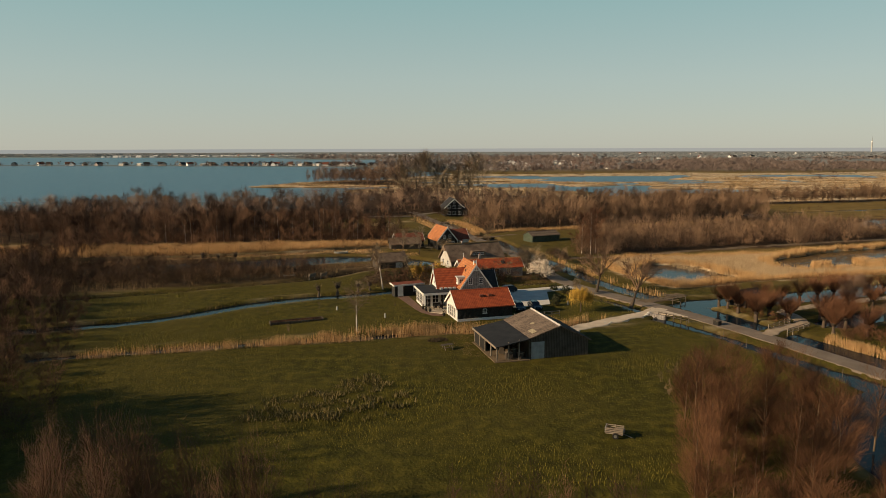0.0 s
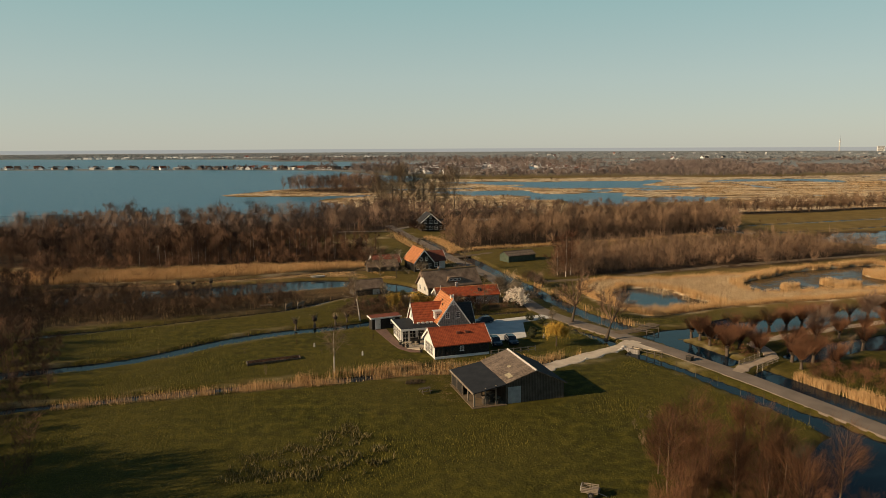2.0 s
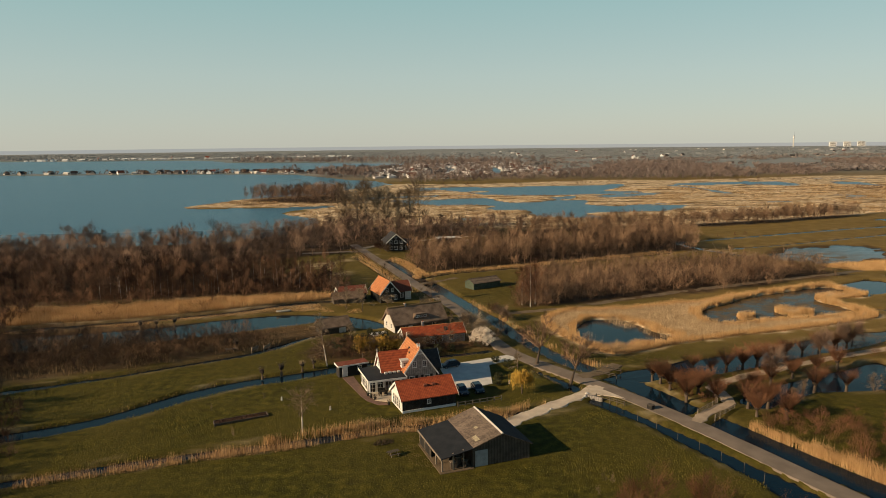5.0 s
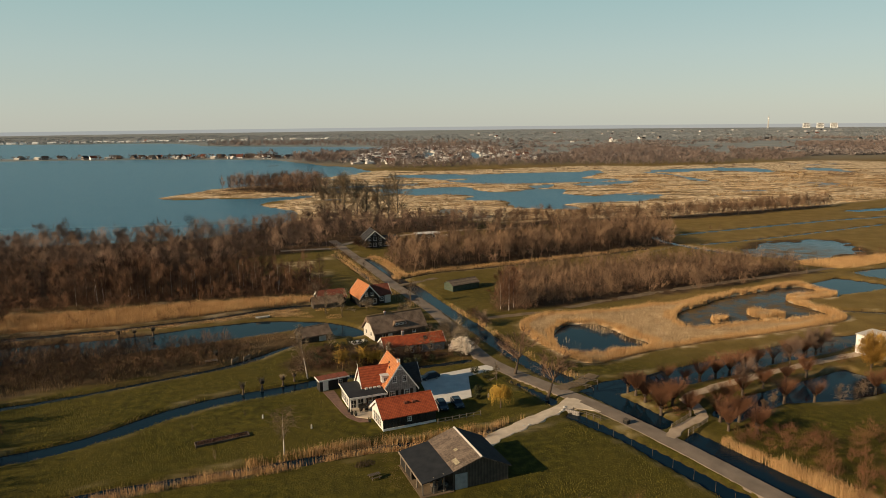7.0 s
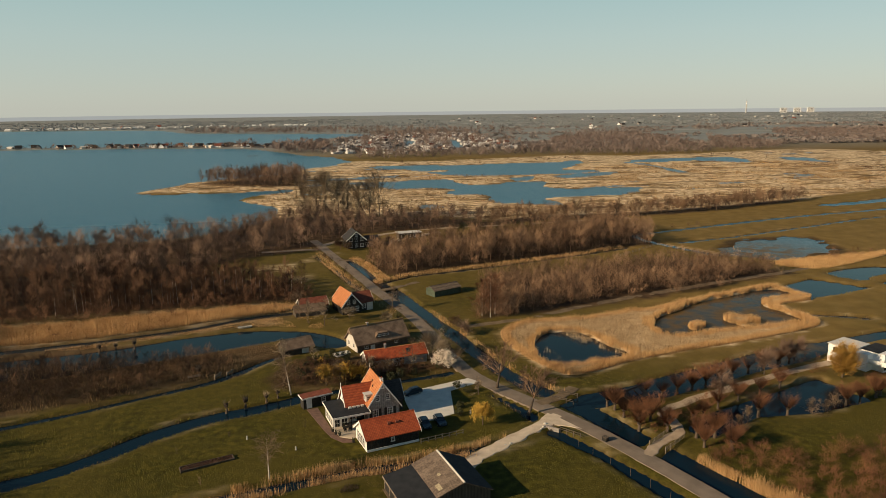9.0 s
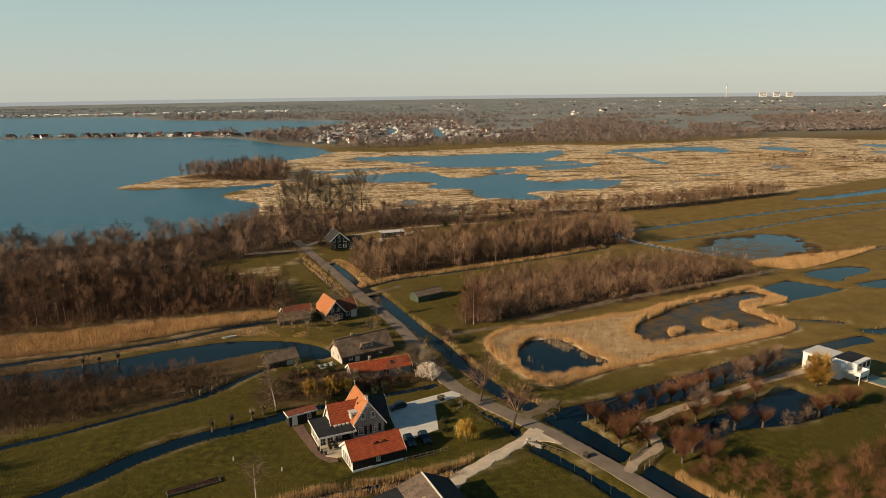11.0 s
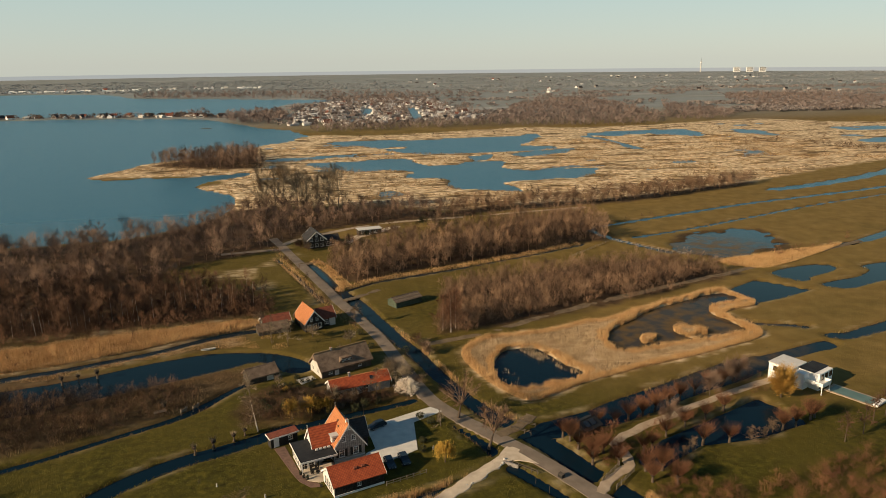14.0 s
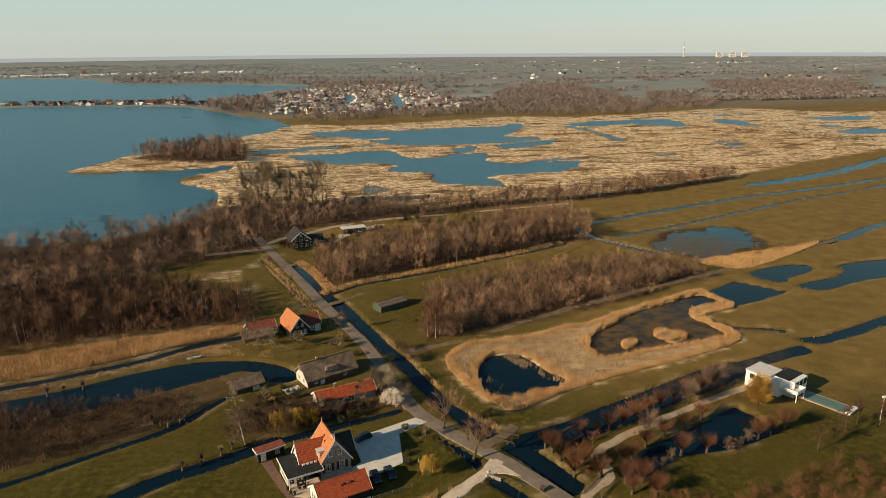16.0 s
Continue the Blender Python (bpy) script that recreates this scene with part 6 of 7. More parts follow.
# pollard willows along the villa's drive and on the ditch
first = []
for k in range(4):
    first.append(tree_thing("pollard_willow", "pollard willow with russet upright shoots by the water", (51.4, 53.6, 60.5, 58.6)[k], (129.6, 118.4, 132.6, 117.0)[k], pollard(150 + k, 1.5, 360, 3.1), M_BARK, M_TWIG_RED, group="pollard willows"))
    add_head(first[-1], 1.5, 0.42, M_BARK)
spots = [(52.2, 127.5), (52.8, 124.2), (54.4, 120.6), (57.2, 121.5), (59.5, 119.6), (65.5, 120.0), (68.3, 121.6), (64.5, 132.2), (68.5, 133.4), (72.5, 134.6), (76.5, 136.2), (80.5, 138.0), (85.0, 140.2), (90.0, 142.2), (95.0, 144.0), (99.5, 145.4), (103.2, 146.6),
         (73.5, 125.4), (79.5, 128.2), (86.0, 130.6), (92.0, 133.0), (79.5, 120.6), (85.5, 120.2), (100.0, 122.6), (104.0, 123.6), (62.8, 113.6), (66.2, 113.2), (62.5, 110.0), (67.0, 108.5), (108.6, 124.8), (110.2, 125.6)]
repeat(first, spots, 155, 0.8, 1.15)
kn = [tree_thing("knotted_willow", "stubby cut willow trunk with pale knotted head", -27.0, 138.9, pollard(160, 1.5, 60, 1.1, 1.15), M_BARK, M_TWIG_PALE, group="cut willows")]
add_head(kn[0], 1.5, 0.5, M_BARK)
repeat(kn, [(-23.4, 140.6), (-19.4, 142.9), (-17.2, 144.6), (-62.5, 182.5), (-58.0, 183.2), (-66.0, 181.0), (-37.0, 160.4)], 161, 0.8, 1.2)
tree_thing("golden_tree", "rounded tree with dense ochre twigs beside the villa", 109.2, 136.0, veil(165, 7.8, 3.5, 7500, 0.045, 0.20, 46, 0.24, 0.2), M_BARK, M_TWIG_OCHRE)
for k, (x, y) in enumerate(((101.0, 146.6), (105.5, 148.0), (93.0, 140.5), (76.5, 129.6))):
    tree_thing("moat_tree", "bare reddish tree beside the moat", x, y, dome_tree(170 + k, 7.6, 3.2, 2200, 0.03, 0.16), M_BARK, M_TWIG_LAKE, group="moat trees")
for k, (x, y) in enumerate(((115.7, 117.2), (126.5, 123.0), (109.5, 115.2), (121.0, 120.5), (131.0, 121.0))):
    tree_thing("field_tree", "small bare tree on the villa meadow", x, y, bare_tree(180 + k, 6.5, 0.22, 13, 7, 6, 0.7, 0.13, 0.035), M_BARK, M_TWIG, group="meadow trees")
for k, (x, y, r) in enumerate(((76.0, 118.6, 1.5), (90.5, 119.4, 1.7), (97.4, 122.4, 1.4), (94.0, 120.4, 1.2), (73.5, 117.4, 1.0))):
    tree_thing("ochre_bush", "round ochre bush by the pool bank", x, y, bare_tree(190 + k, r * 2.2, 0.05, 9, 6, 4, 0.9, 0.05, 0.022, stems=4), M_BARK, M_TWIG_GREY, group="bank bushes", category="shrub")
# slim birches and alders along the wood's sunny edge
first = [tree_thing("birch", "slim pale birch at the edge of the wood", (-84.0, -58.0, -34.0)[k], (221.0, 225.0, 229.0)[k], veil(460 + k, 9.5, 1.7, 420, 0.022, 0.35, 14, 0.085, 0.7), M_BIRCH, M_TWIG_RUST, group="edge birches") for k in range(3)]
rngb = np.random.default_rng(463)
q = np.linspace(0, 1, 44)
repeat(first, list(zip(-92 + 74 * q + rngb.uniform(-2, 2, 44), 219 + 16 * q + rngb.uniform(-3, 9, 44))), 464, 0.7, 1.1)
# poplars by the marsh
for k, (x, y) in enumerate(((-26, 381), (-20, 386), (-15, 379), (-8, 384), (-3, 388), (3, 380), (9, 385), (14, 379))):
    tree_thing("poplar", "tall bare fan-shaped poplar at the marsh edge", x, y, bare_tree(200 + k, 22.0 + 3 * math.sin(k), 0.10, 22, 9, 8, 0.30, 0.32, 0.075, reach=1.25), M_BARK, M_TWIG_PALE, group="poplars", sides=5)

# dark trees round the timber house
for k, (x, y, hh) in enumerate(((-6.0, 303.0, 6.0), (-3.0, 300.5, 4.5), (13.5, 303.5, 4.0), (16.0, 310.0, 5.0), (60.0, 335.0, 7.0), (54.0, 337.0, 6.0), (10.0, 300.0, 4.5), (-2.5, 314.0, 7.0), (24.0, 319.0, 4.0), (38.0, 324.0, 5.0))):
    tree_thing("garden_tree", "dark dense tree beside the timber house", x, y, dome_tree(450 + k, hh, hh * 0.5, 1100, 0.05, 0.15), M_BARK, (M_TWIG, M_TWIG_GREY, M_EVERGREEN)[k % 3], group="timber house trees")

# evergreen and winter shrubs round the gardens
for k, (x, y, r) in enumerate(((7.5, 151.0, 1.1), (10.0, 152.5, 1.2), (13.0, 153.2, 1.0), (19.8, 156.0, 1.3), (21.0, 160.0, 1.5), (4.0, 157.0, 1.2), (-1.0, 156.8, 1.0), (-5.0, 160.0, 0.9), (22.0, 144.2, 0.9), (24.0, 141.0, 1.0), (21.0, 133.5, 0.8),
                               (20.3, 130.0, 0.9), (-12.5, 154.0, 1.3), (-9.0, 155.5, 1.1), (-14.0, 158.0, 1.0), (-2.5, 165.5, 0.9), (23.2, 168.0, 1.2), (-6.2, 171.0, 0.8), (12.4, 198.0, 1.2), (14.5, 187.0, 1.1), (24.0, 182.0, 1.3), (29.5, 186.0, 1.5))):
    shrub("evergreen_shrub", "dark evergreen shrub by the garden ditch" if k < 13 else "small dark rounded garden shrub", x, y, r, 420, M_EVERGREEN, 210 + k, group="garden shrubs")
shrub("clipped_ball", "clipped ochre box ball beside the terrace", -8.8, 164.8, 0.8, 420, M_TWIG_GOLD, 240, size=0.07)
hedge_n = 0
for pts in ([(-12, 167.0), (-2, 169.5)], [(-13, 163.0), (-6, 165.5)]):
    for s in np.linspace(0, 1, 8):
        shrub("hedge_plant", "clipped dark hedge plant in a row", pts[0][0] + (pts[1][0] - pts[0][0]) * s, pts[0][1] + (pts[1][1] - pts[0][1]) * s, 0.55, 160, M_EVERGREEN, 250 + hedge_n, group="hedge plants", size=0.09)
        hedge_n += 1

# the groves nearest to the camera
first = [tree_thing("grove_tree", "slim bare alder with reddish twigs in a grove", (26.0, 31.0, 37.0, 43.0)[k], (69.0, 75.0, 71.0, 66.0)[k], veil(300 + k, 10.0, 2.7, 2400, 0.013, 0.15, 46, 0.10, 0.5), M_TWIG_GREY, M_TWIG_GROVE, group="right grove") for k in range(4)]
spots = scatter([(20, 42), (20.5, 58), (24, 70), (30, 76), (38, 75), (42, 69), (41, 58), (41, 44)], 4.0, 301)
repeat(first, [tuple(q) for q in spots], 302, 0.6, 0.95)
first = [tree_thing("foreground_tree", "slim bare alder with russet twigs at the meadow edge", (-17.0, -20.5, -13.5)[k], (42.5, 43.5, 43.0)[k], dome_tree(310 + k, 15.0, 2.5, 1900, 0.013, 0.11), M_TWIG_GREY, M_TWIG, group="foreground trees") for k in range(3)]
repeat(first, [(-26.5, 42.0), (-24.2, 44.0), (-22.4, 41.0), (-18.6, 41.2), (-15.2, 41.0), (-12.0, 42.2), (-28.5, 45.0), (-23.0, 46.5), (-26.0, 48.5), (-30.0, 50.0)], 311, 0.85, 1.02)
repeat(first, [(-8.6, 42.5), (-6.8, 43.2), (-5.0, 42.2), (3.6, 42.0), (5.6, 42.6), (7.6, 41.8), (9.8, 42.6), (12.2, 42.2), (0.5, 40.5)], 312, 0.74, 0.84)
s = scatter([(-120, 40), (-58, 42), (-50, 56), (-50, 72), (-56, 90), (-58, 104), (-62, 113), (-68, 124), (-80, 136), (-92, 152), (-98, 178), (-98, 192), (-112, 200), (-112, 40)], 4.0, 320)
thicket("dark_wood", "dark bare wood along the meadow", "woods", s, np.random.default_rng(321).uniform(14, 18.5, len(s)) * np.where(s[:, 1] > 70, np.where(s[:, 0] > -72, 0.30, 0.45), 1.0), STOUT, M_TWIG, 322)
s = scatter([(-90, 44), (-50, 46), (-44, 58), (-45, 74), (-52, 90), (-58, 104), (-66, 116), (-84, 130)], 3.3, 323)
thicket("wood_brush", "dark brush under the bare wood", "woods", s, np.random.default_rng(324).uniform(2.5, 5.0, len(s)), BUSHY, M_TWIG_SWAMP, 326)
s = scatter([(23, 56), (25, 70), (29, 76), (36, 76), (41, 70), (40, 56)], 4.0, 350)
thicket("grove_brush", "bare brown brush under the grove", "woods", s, np.random.default_rng(351).uniform(1.5, 3.6, len(s)), BUSHY, M_TWIG_GROVE, 352, 0.9)
s = scatter([(-18, 148.5), (-6, 150.4), (6, 152), (16, 154.8), (22, 157.5), (18, 159), (2, 157.5), (-4, 163), (-12, 165), (-18, 158)], 1.5, 353)
thicket("garden_brush", "tangled winter garden brush behind the ditch", "shrubs", s, np.random.default_rng(354).uniform(0.9, 3.2, len(s)), BUSHY, M_TWIG, 355)
s = scatter([(-112, 146), (-66, 147), (-40, 156), (-30, 163), (-38, 171), (-62, 172), (-112, 176)], 2.05, 323)
thicket("swamp_bushes", "bare swamp bushes standing in dark water", "woods", s, np.random.default_rng(324).uniform(2.4, 5.4, len(s)), BUSHY, M_TWIG_SWAMP, 325)
s = scatter([(62, 103), (68, 110), (74, 108), (84, 104), (100, 108), (122, 108), (122, 80), (76, 74)], 3.2, 326, keep=lambda x, y: dry(x, y, 2.0))
thicket("canal_thicket", "russet willow thicket behind the canal reed", "woods", s, np.random.default_rng(327).uniform(2.6, 5.0, len(s)), [unit_veil(480 + k, 5.0, 2.1, 520, 0.015, 0.03, 26, 0.035, 0.4) for k in range(5)], M_TWIG_RED, 328)
s = np.vstack([scatter([(-120, 206), (-86, 209), (-62, 214), (-30, 218.5), (-16, 219), (-12, 228), (-24, 240), (-40, 240), (-70, 232), (-120, 224)], 2.5, 329, keep=lambda x, y: dry(x, y, 1)), fringe(FARM_TRACK, 3, 5, 0.12, 330, side=1)])
thicket("wood_edge_bushes", "paler bushes and birches at the wood edge", "woods", s, np.random.default_rng(331).uniform(2.8, 6.0, len(s)), BUSHY + TALL[:2], M_TWIG_RUST, 332)
s = np.vstack([fringe(ROAD, 2.6, 5.0, 0.35, 333, side=1, t0=0.6, t1=0.95), scatter([(26, 318), (60, 330), (90, 352), (60, 372), (20, 372), (18, 345)], 5, 334), fringe(STREAMS[13][0], 3, 5, 0.05, 335, side=1, t1=0.5)])
thicket("scattered_bushes", "scattered bare bushes by road and marsh", "woods", s, np.random.default_rng(336).uniform(1.5, 4.0, len(s)), BUSHY, M_TWIG, 337)
s = np.vstack([scatter(MARSH, 24, 338, keep=lambda x, y: dry(x, y, 4) & (vnoise(x, y, 70, 41) > 0.0)), scatter([(438, 640), (480, 652), (490, 600), (516, 556), (505, 512), (450, 508), (442, 553)], 6, 348, keep=lambda x, y: vnoise(x, y, 26, 42) > -0.1), scatter([(100, 378), (180, 398), (280, 425), (250, 436), (140, 408)], 7, 349)])
thicket("marsh_bushes", "bare willow bushes scattered over the marsh", "woods", s, np.random.default_rng(339).uniform(2.0, 4.5, len(s)), BUSHY, M_TWIG, 340, 1.8)
# young shoots on the near meadow
s = np.vstack([fringe(VILLA_DRIVE, 2.0, 4.0, 1.3, 360, t0=0.45, t1=0.95), scatter([(53, 118), (52.5, 128), (58, 127), (59, 118)], 2.2, 362), scatter([(62, 106), (64, 113), (70, 113), (72, 106)], 2.4, 361)])
s = s[dry(s[:, 0], s[:, 1], 0.2)]
thicket("drive_bushes", "low russet willow bushes along the villa drive", "woods", s, np.random.default_rng(363).uniform(1.2, 3.2, len(s)), BUSHY, M_TWIG_RED, 364)
s = np.array([(29.5, 90.0), (30.3, 89.0), (27.5, 86.0), (27.0, 81.0), (-19, 121), (-24.5, 127), (-10.5, 129), (-26.5, 110), (-33, 122)])
thicket("saplings", "thin bare saplings on the meadow", "sapling", s, np.random.default_rng(341).uniform(1.4, 2.6, len(s)), BUSHY, M_TWIG_GREY, 342, 0.5)
# rough tussocky patch in the near meadow, and the grass of all near fields
M_TUFT = material("green meadow grass", (0.066, 0.063, 0.008), (0.205, 0.166, 0.024), 5.0, 0.95, 0, by="island", mix=0.2, third=(0.134, 0.116, 0.014))
# a copy of M_TUFT with sunlight put into its colour
M_LAWN = material("yellow-green lawn grass brightened as sunlit", (0.068, 0.068, 0.009), (0.225, 0.190, 0.030), 6.0, 0.95, 0, by="island", mix=0.2, third=(0.145, 0.132, 0.017))
M_TUFT_PALE = material("coarse straw-tipped tussock grass", (0.060, 0.050, 0.015), (0.21, 0.165, 0.070), 2.0, 0.95, 0, by="island")
s = scatter([(-24, 72), (-22, 79), (-10, 89), (-3.5, 79), (-8, 73)], 0.21, 343, keep=lambda x, y: vnoise(x, y, 1.3, 43) > -0.05, smooth=False)
blades("rough_grass", "coarse straw-tipped tussocks on the meadow", s, 0.55, 0.20, 344, M_TUFT_PALE, 1.0)
off_barn = [(2, 92), (22, 96), (20, 114), (0, 110)]
s = scatter([(-48, 58), (-50, 96), (-8, 106), (14, 92), (26, 104), (36, 118), (52, 86), (40, 80), (20, 58)], 0.29, 345, keep=lambda x, y: dry(x, y, 0.5) & (area_dist(x, y, off_barn, False) > 0.5), smooth=False)
blades("meadow_grass", "short grass tufts of the green meadow", s, 0.2, 0.14, 346, M_TUFT, 1.0)
clear = [[(-11.5, 139), (9, 144), (27, 150), (29, 146), (21, 141), (21, 122), (12, 118), (-1, 116), (-8, 124)]]
s = scatter([(-66, 99), (-62, 112), (-48, 122), (-40, 129), (-30, 135), (-20, 139), (-9, 144), (4, 147), (22, 151), (30, 142), (36, 127), (30, 119), (14, 114.5), (-8, 111), (-30, 106), (-46, 101)], 0.29, 347, keep=lambda x, y: dry(x, y, 0.4) & (area_dist(x, y, clear[0], False) > 0.3), smooth=False)
blades("lawn_grass", "rough lawn grass round the gabled house", s, 0.22, 0.15, 348, M_LAWN, 1.0)
s = scatter([(-76, 111), (-62, 116), (-54, 120), (-40, 133), (-30, 139), (-20, 143), (-12, 147), (-16, 160), (-28, 158), (-36, 153), (-50, 146), (-78, 133)], 0.36, 349, keep=lambda x, y: dry(x, y, 0.4), smooth=False)
blades("back_lawn_grass", "rough grass of the meadow between ditches", s, 0.22, 0.19, 350, M_LAWN, 1.0)
s = scatter([(36, 152), (40, 186), (70, 194), (140, 222), (220, 250), (240, 200), (150, 168), (110, 158), (60, 141)], 0.8, 351, keep=lambda x, y: dry(x, y, 0.4) & (area_dist(x, y, REED_FIELD) > 0.5))
blades("wet_meadow_grass", "pale coarse grass of the wet meadow", s, 0.18, 0.36, 352, M_TUFT_PALE, 1.0)
s = scatter([(62, 100), (76, 116), (110, 116), (140, 128), (150, 100), (110, 84), (74, 78)], 0.45, 353, keep=lambda x, y: dry(x, y, 0.6))
blades("villa_grass", "rough grass of the villa meadow", s, 0.16, 0.15, 354, M_TUFT, 1.0)


# ---------- yard, cars and small things ----------
def slab(name, mat, label, category, pts, z0, z1):
    v = [(x, y, z) for z in (z0, z1) for x, y in pts]
    n = len(pts)
    return sheet(name, mat, label, category, v, [tuple(range(n, 2 * n))] + [(i, (i + 1) % n, n + (i + 1) % n, n + i) for i in range(n)])


slab("parking_yard", M_SHELL, "bright shell-grit yard beside the house", "yard", [(9.5, 142.6), (25.2, 148.9), (27.6, 146.2), (20.3, 142.5), (19.4, 130.8), (12.8, 127.6), (7.6, 126.4), (8.6, 131.6), (10.6, 133.0)], -0.2, 0.10)
slab("terrace", M_GRAVEL, "pale stone terrace before the porch", "terrace", [(-5.0, 127.4), (-3.6, 124.0), (-1.2, 122.9), (0.2, 123.5), (8.9, 126.4), (7.5, 126.45), (8.4, 131.2), (1.0, 129.6), (-4.0, 131.0)], -0.2, 0.09)
slab("brick_path", M_PAVE, "brown clinker path along the lawn", "path", [(-10.6, 137.4), (-8.4, 138.0), (-5.2, 127.4), (-3.7, 123.9), (-1.4, 122.7), (-1.2, 121.5), (-3.0, 121.6), (-5.2, 124.0), (-6.6, 127.0)], -0.2, 0.07)
slab("road_apron", M_ASPHALT, "asphalt apron where the drive meets the road", "road", [(25.6, 148.7), (27.8, 145.9), (32.0, 137.5), (36.0, 134.5), (29.0, 147.5), (25.5, 154.0)], -0.2, 0.055)
slab("drive_mouth", M_GRAVEL, "pale gravel mouth of the farm drive", "path", [(34.6, 123.4), (36.4, 126.2), (38.4, 128.4), (40.4, 125.0), (43.0, 120.2), (40.2, 122.0), (38.2, 122.8), (36.4, 122.2)], -0.2, 0.075)
slab("garden_path", M_STONE, "pale garden path by the farmhouse", "path", [(-6.5, 170.6), (-2.4, 172.4), (-1.4, 170.2), (-5.0, 167.6)], -0.2, 0.05)
slab("house_yard", M_GRAVEL, "pale gravel lot beside the timber house", "yard", [(12.0, 311.0), (17.0, 322.0), (40.0, 340.0), (43.0, 337.0), (22.0, 320.0), (15.5, 309.0)], -0.2, 0.07)


def car(x, y, rot, label, mat=M_CAR):
    ob = base("car", x, y, rot, label, "car", "parked cars")
    bm = prism([(-2.15, 0.3), (2.15, 0.3), (2.2, 0.6), (2.05, 0.85), (1.1, 0.95), (-2.1, 1.0), (-2.2, 0.6)], -0.85, 0.85, axis="x")
    moved(bm, pose(0, 0, 0, 0, 0, 90))
    bmesh.ops.bevel(bm, geom=list(bm.edges), offset=0.06, segments=2, affect="EDGES")
    body = part("body", bm, mat, ob)
    bm = prism([(-2.0, 0.96), (1.15, 0.92), (0.35, 1.42), (-1.5, 1.46)], -0.74, 0.74, axis="x")
    moved(bm, pose(0, 0, 0, 0, 0, 90))
    bmesh.ops.bevel(bm, geom=list(bm.edges), offset=0.07, segments=2, affect="EDGES")
    part("cabin_glass", bm, M_GLASS, ob)
    part("roof_panel", box(-0.3, 1.45, -0.62, 0.62, 1.455, 1.49, bevel=0.01), mat, ob)
    for a in (-1.35, 1.35):
        for b in (-0.8, 0.8):
            w = part("wheel", rod((a, b - 0.1, 0.31), (a, b + 0.1, 0.31), 0.31, sides=14), M_RUBBER, ob)
            part("rim", rod((a, b - 0.115, 0.31), (a, b + 0.115, 0.31), 0.19, sides=10), M_STEEL, w)
    for b in (-0.6, 0.6):
        part("headlight", box(-2.24, -2.1, b - 0.16, b + 0.16, 0.62, 0.76, bevel=0.02), M_STEEL, ob)
        part("tail_light", box(2.1, 2.21, b - 0.14, b + 0.14, 0.7, 0.86, bevel=0.02), M_TILE, ob)
    return ob


car(11.8, 142.0, 27, "dark blue estate car on the shaded yard")
car(12.9, 126.2, 100, "small dark car behind the garden shed")
car(16.0, 127.0, 100, "black hatchback parked behind the shed")

# hand cart on the near meadow
cart = base("farm_cart", 17.6, 68.6, -20, "small grey slatted farm cart on the meadow", "cart")
part("bed", box(-1.1, 1.1, -0.65, 0.65, 0.55, 0.65), M_WOOD, cart)
for z in (0.75, 0.95, 1.15):
    for b in (-0.68, 0.64):
        part("side_slat", box(-1.1, 1.1, b, b + 0.04, z, z + 0.12), M_WOOD, cart)
    part("end_slat", box(-1.15, -1.1, -0.64, 0.64, z, z + 0.12), M_STONE, cart)
for a in (-1.05, 0, 1.0):
    for b in (-0.64, 0.58):
        part("stake", box(a, a + 0.06, b, b + 0.06, 0.65, 1.35), M_WOOD, cart)
for b in (-0.85, 0.75):
    w = part("wheel", rod((0.2, b, 0.38), (0.2, b + 0.12, 0.38), 0.38, sides=14), M_RUBBER, cart)
    part("rim", rod((0.2, b - 0.01, 0.38), (0.2, b + 0.13, 0.38), 0.2, sides=10), M_STEEL, w)
part("drawbar", rod((1.1, 0, 0.5), (2.2, 0, 0.2), 0.04), M_STEEL, cart)
part("load", moved(box(0.2, 1.3, -0.5, 0.5, 0.66, 1.1, bevel=0.12), pose(0, 0, 0)), M_WOOD, cart, "grey tarpaulin bundle")
cart.scale = (0.82, 0.82, 0.9)

pic = base("picnic_table", -0.2, 100.6, 25, "dark timber picnic table on the grass", "table")
part("tabletop", box(-0.9, 0.9, -0.38, 0.38, 0.70, 0.75), M_BOARD_BR, pic)
for b in (-0.78, 0.52):
    part("bench_seat", box(-0.9, 0.9, b, b + 0.26, 0.42, 0.46), M_BOARD_BR, pic)
for a in (-0.6, 0.6):
    for s in (-1, 1):
        part("leg", rod((a, s * 0.7, 0.0), (a, s * 0.2, 0.72), 0.05), M_WOOD, pic)

bed = base("garden_bed", -26.7, 117.2, 21.5, "timber-edged planting bed with dry brush", "planter")
for a in ((-4.6, 4.6, -0.9, -0.78), (-4.6, 4.6, 0.78, 0.9)):
    part("edge_board", box(a[0], a[1], a[2], a[3], -0.1, 0.35), M_BOARD_BR, bed)
for a in (-4.6, 4.48):
    part("end_board", box(a, a + 0.12, -0.78, 0.78, -0.1, 0.35), M_BOARD_BR, bed)
part("soil", box(-4.48, 4.48, -0.78, 0.78, -0.1, 0.18), M_PAVE, bed)
s = np.random.default_rng(400).uniform((-4.4, -0.7), (4.4, 0.7), (900, 2))
v = np.zeros((900, 3, 3))
q = np.random.default_rng(401)
v[:, :, :2] = s[:, None] + q.normal(0, 0.09, (900, 3, 2))
v[:, 2, 2] = q.uniform(0.2, 0.6, 900)
v[:, :2, 2] = 0.1
br = new("dry_plants", tri_mesh("dry_plants", v.reshape(-1, 3), np.arange(2700).reshape(-1, 3), M_TWIG, np.full(2700, 0.5)))
br.parent = bed

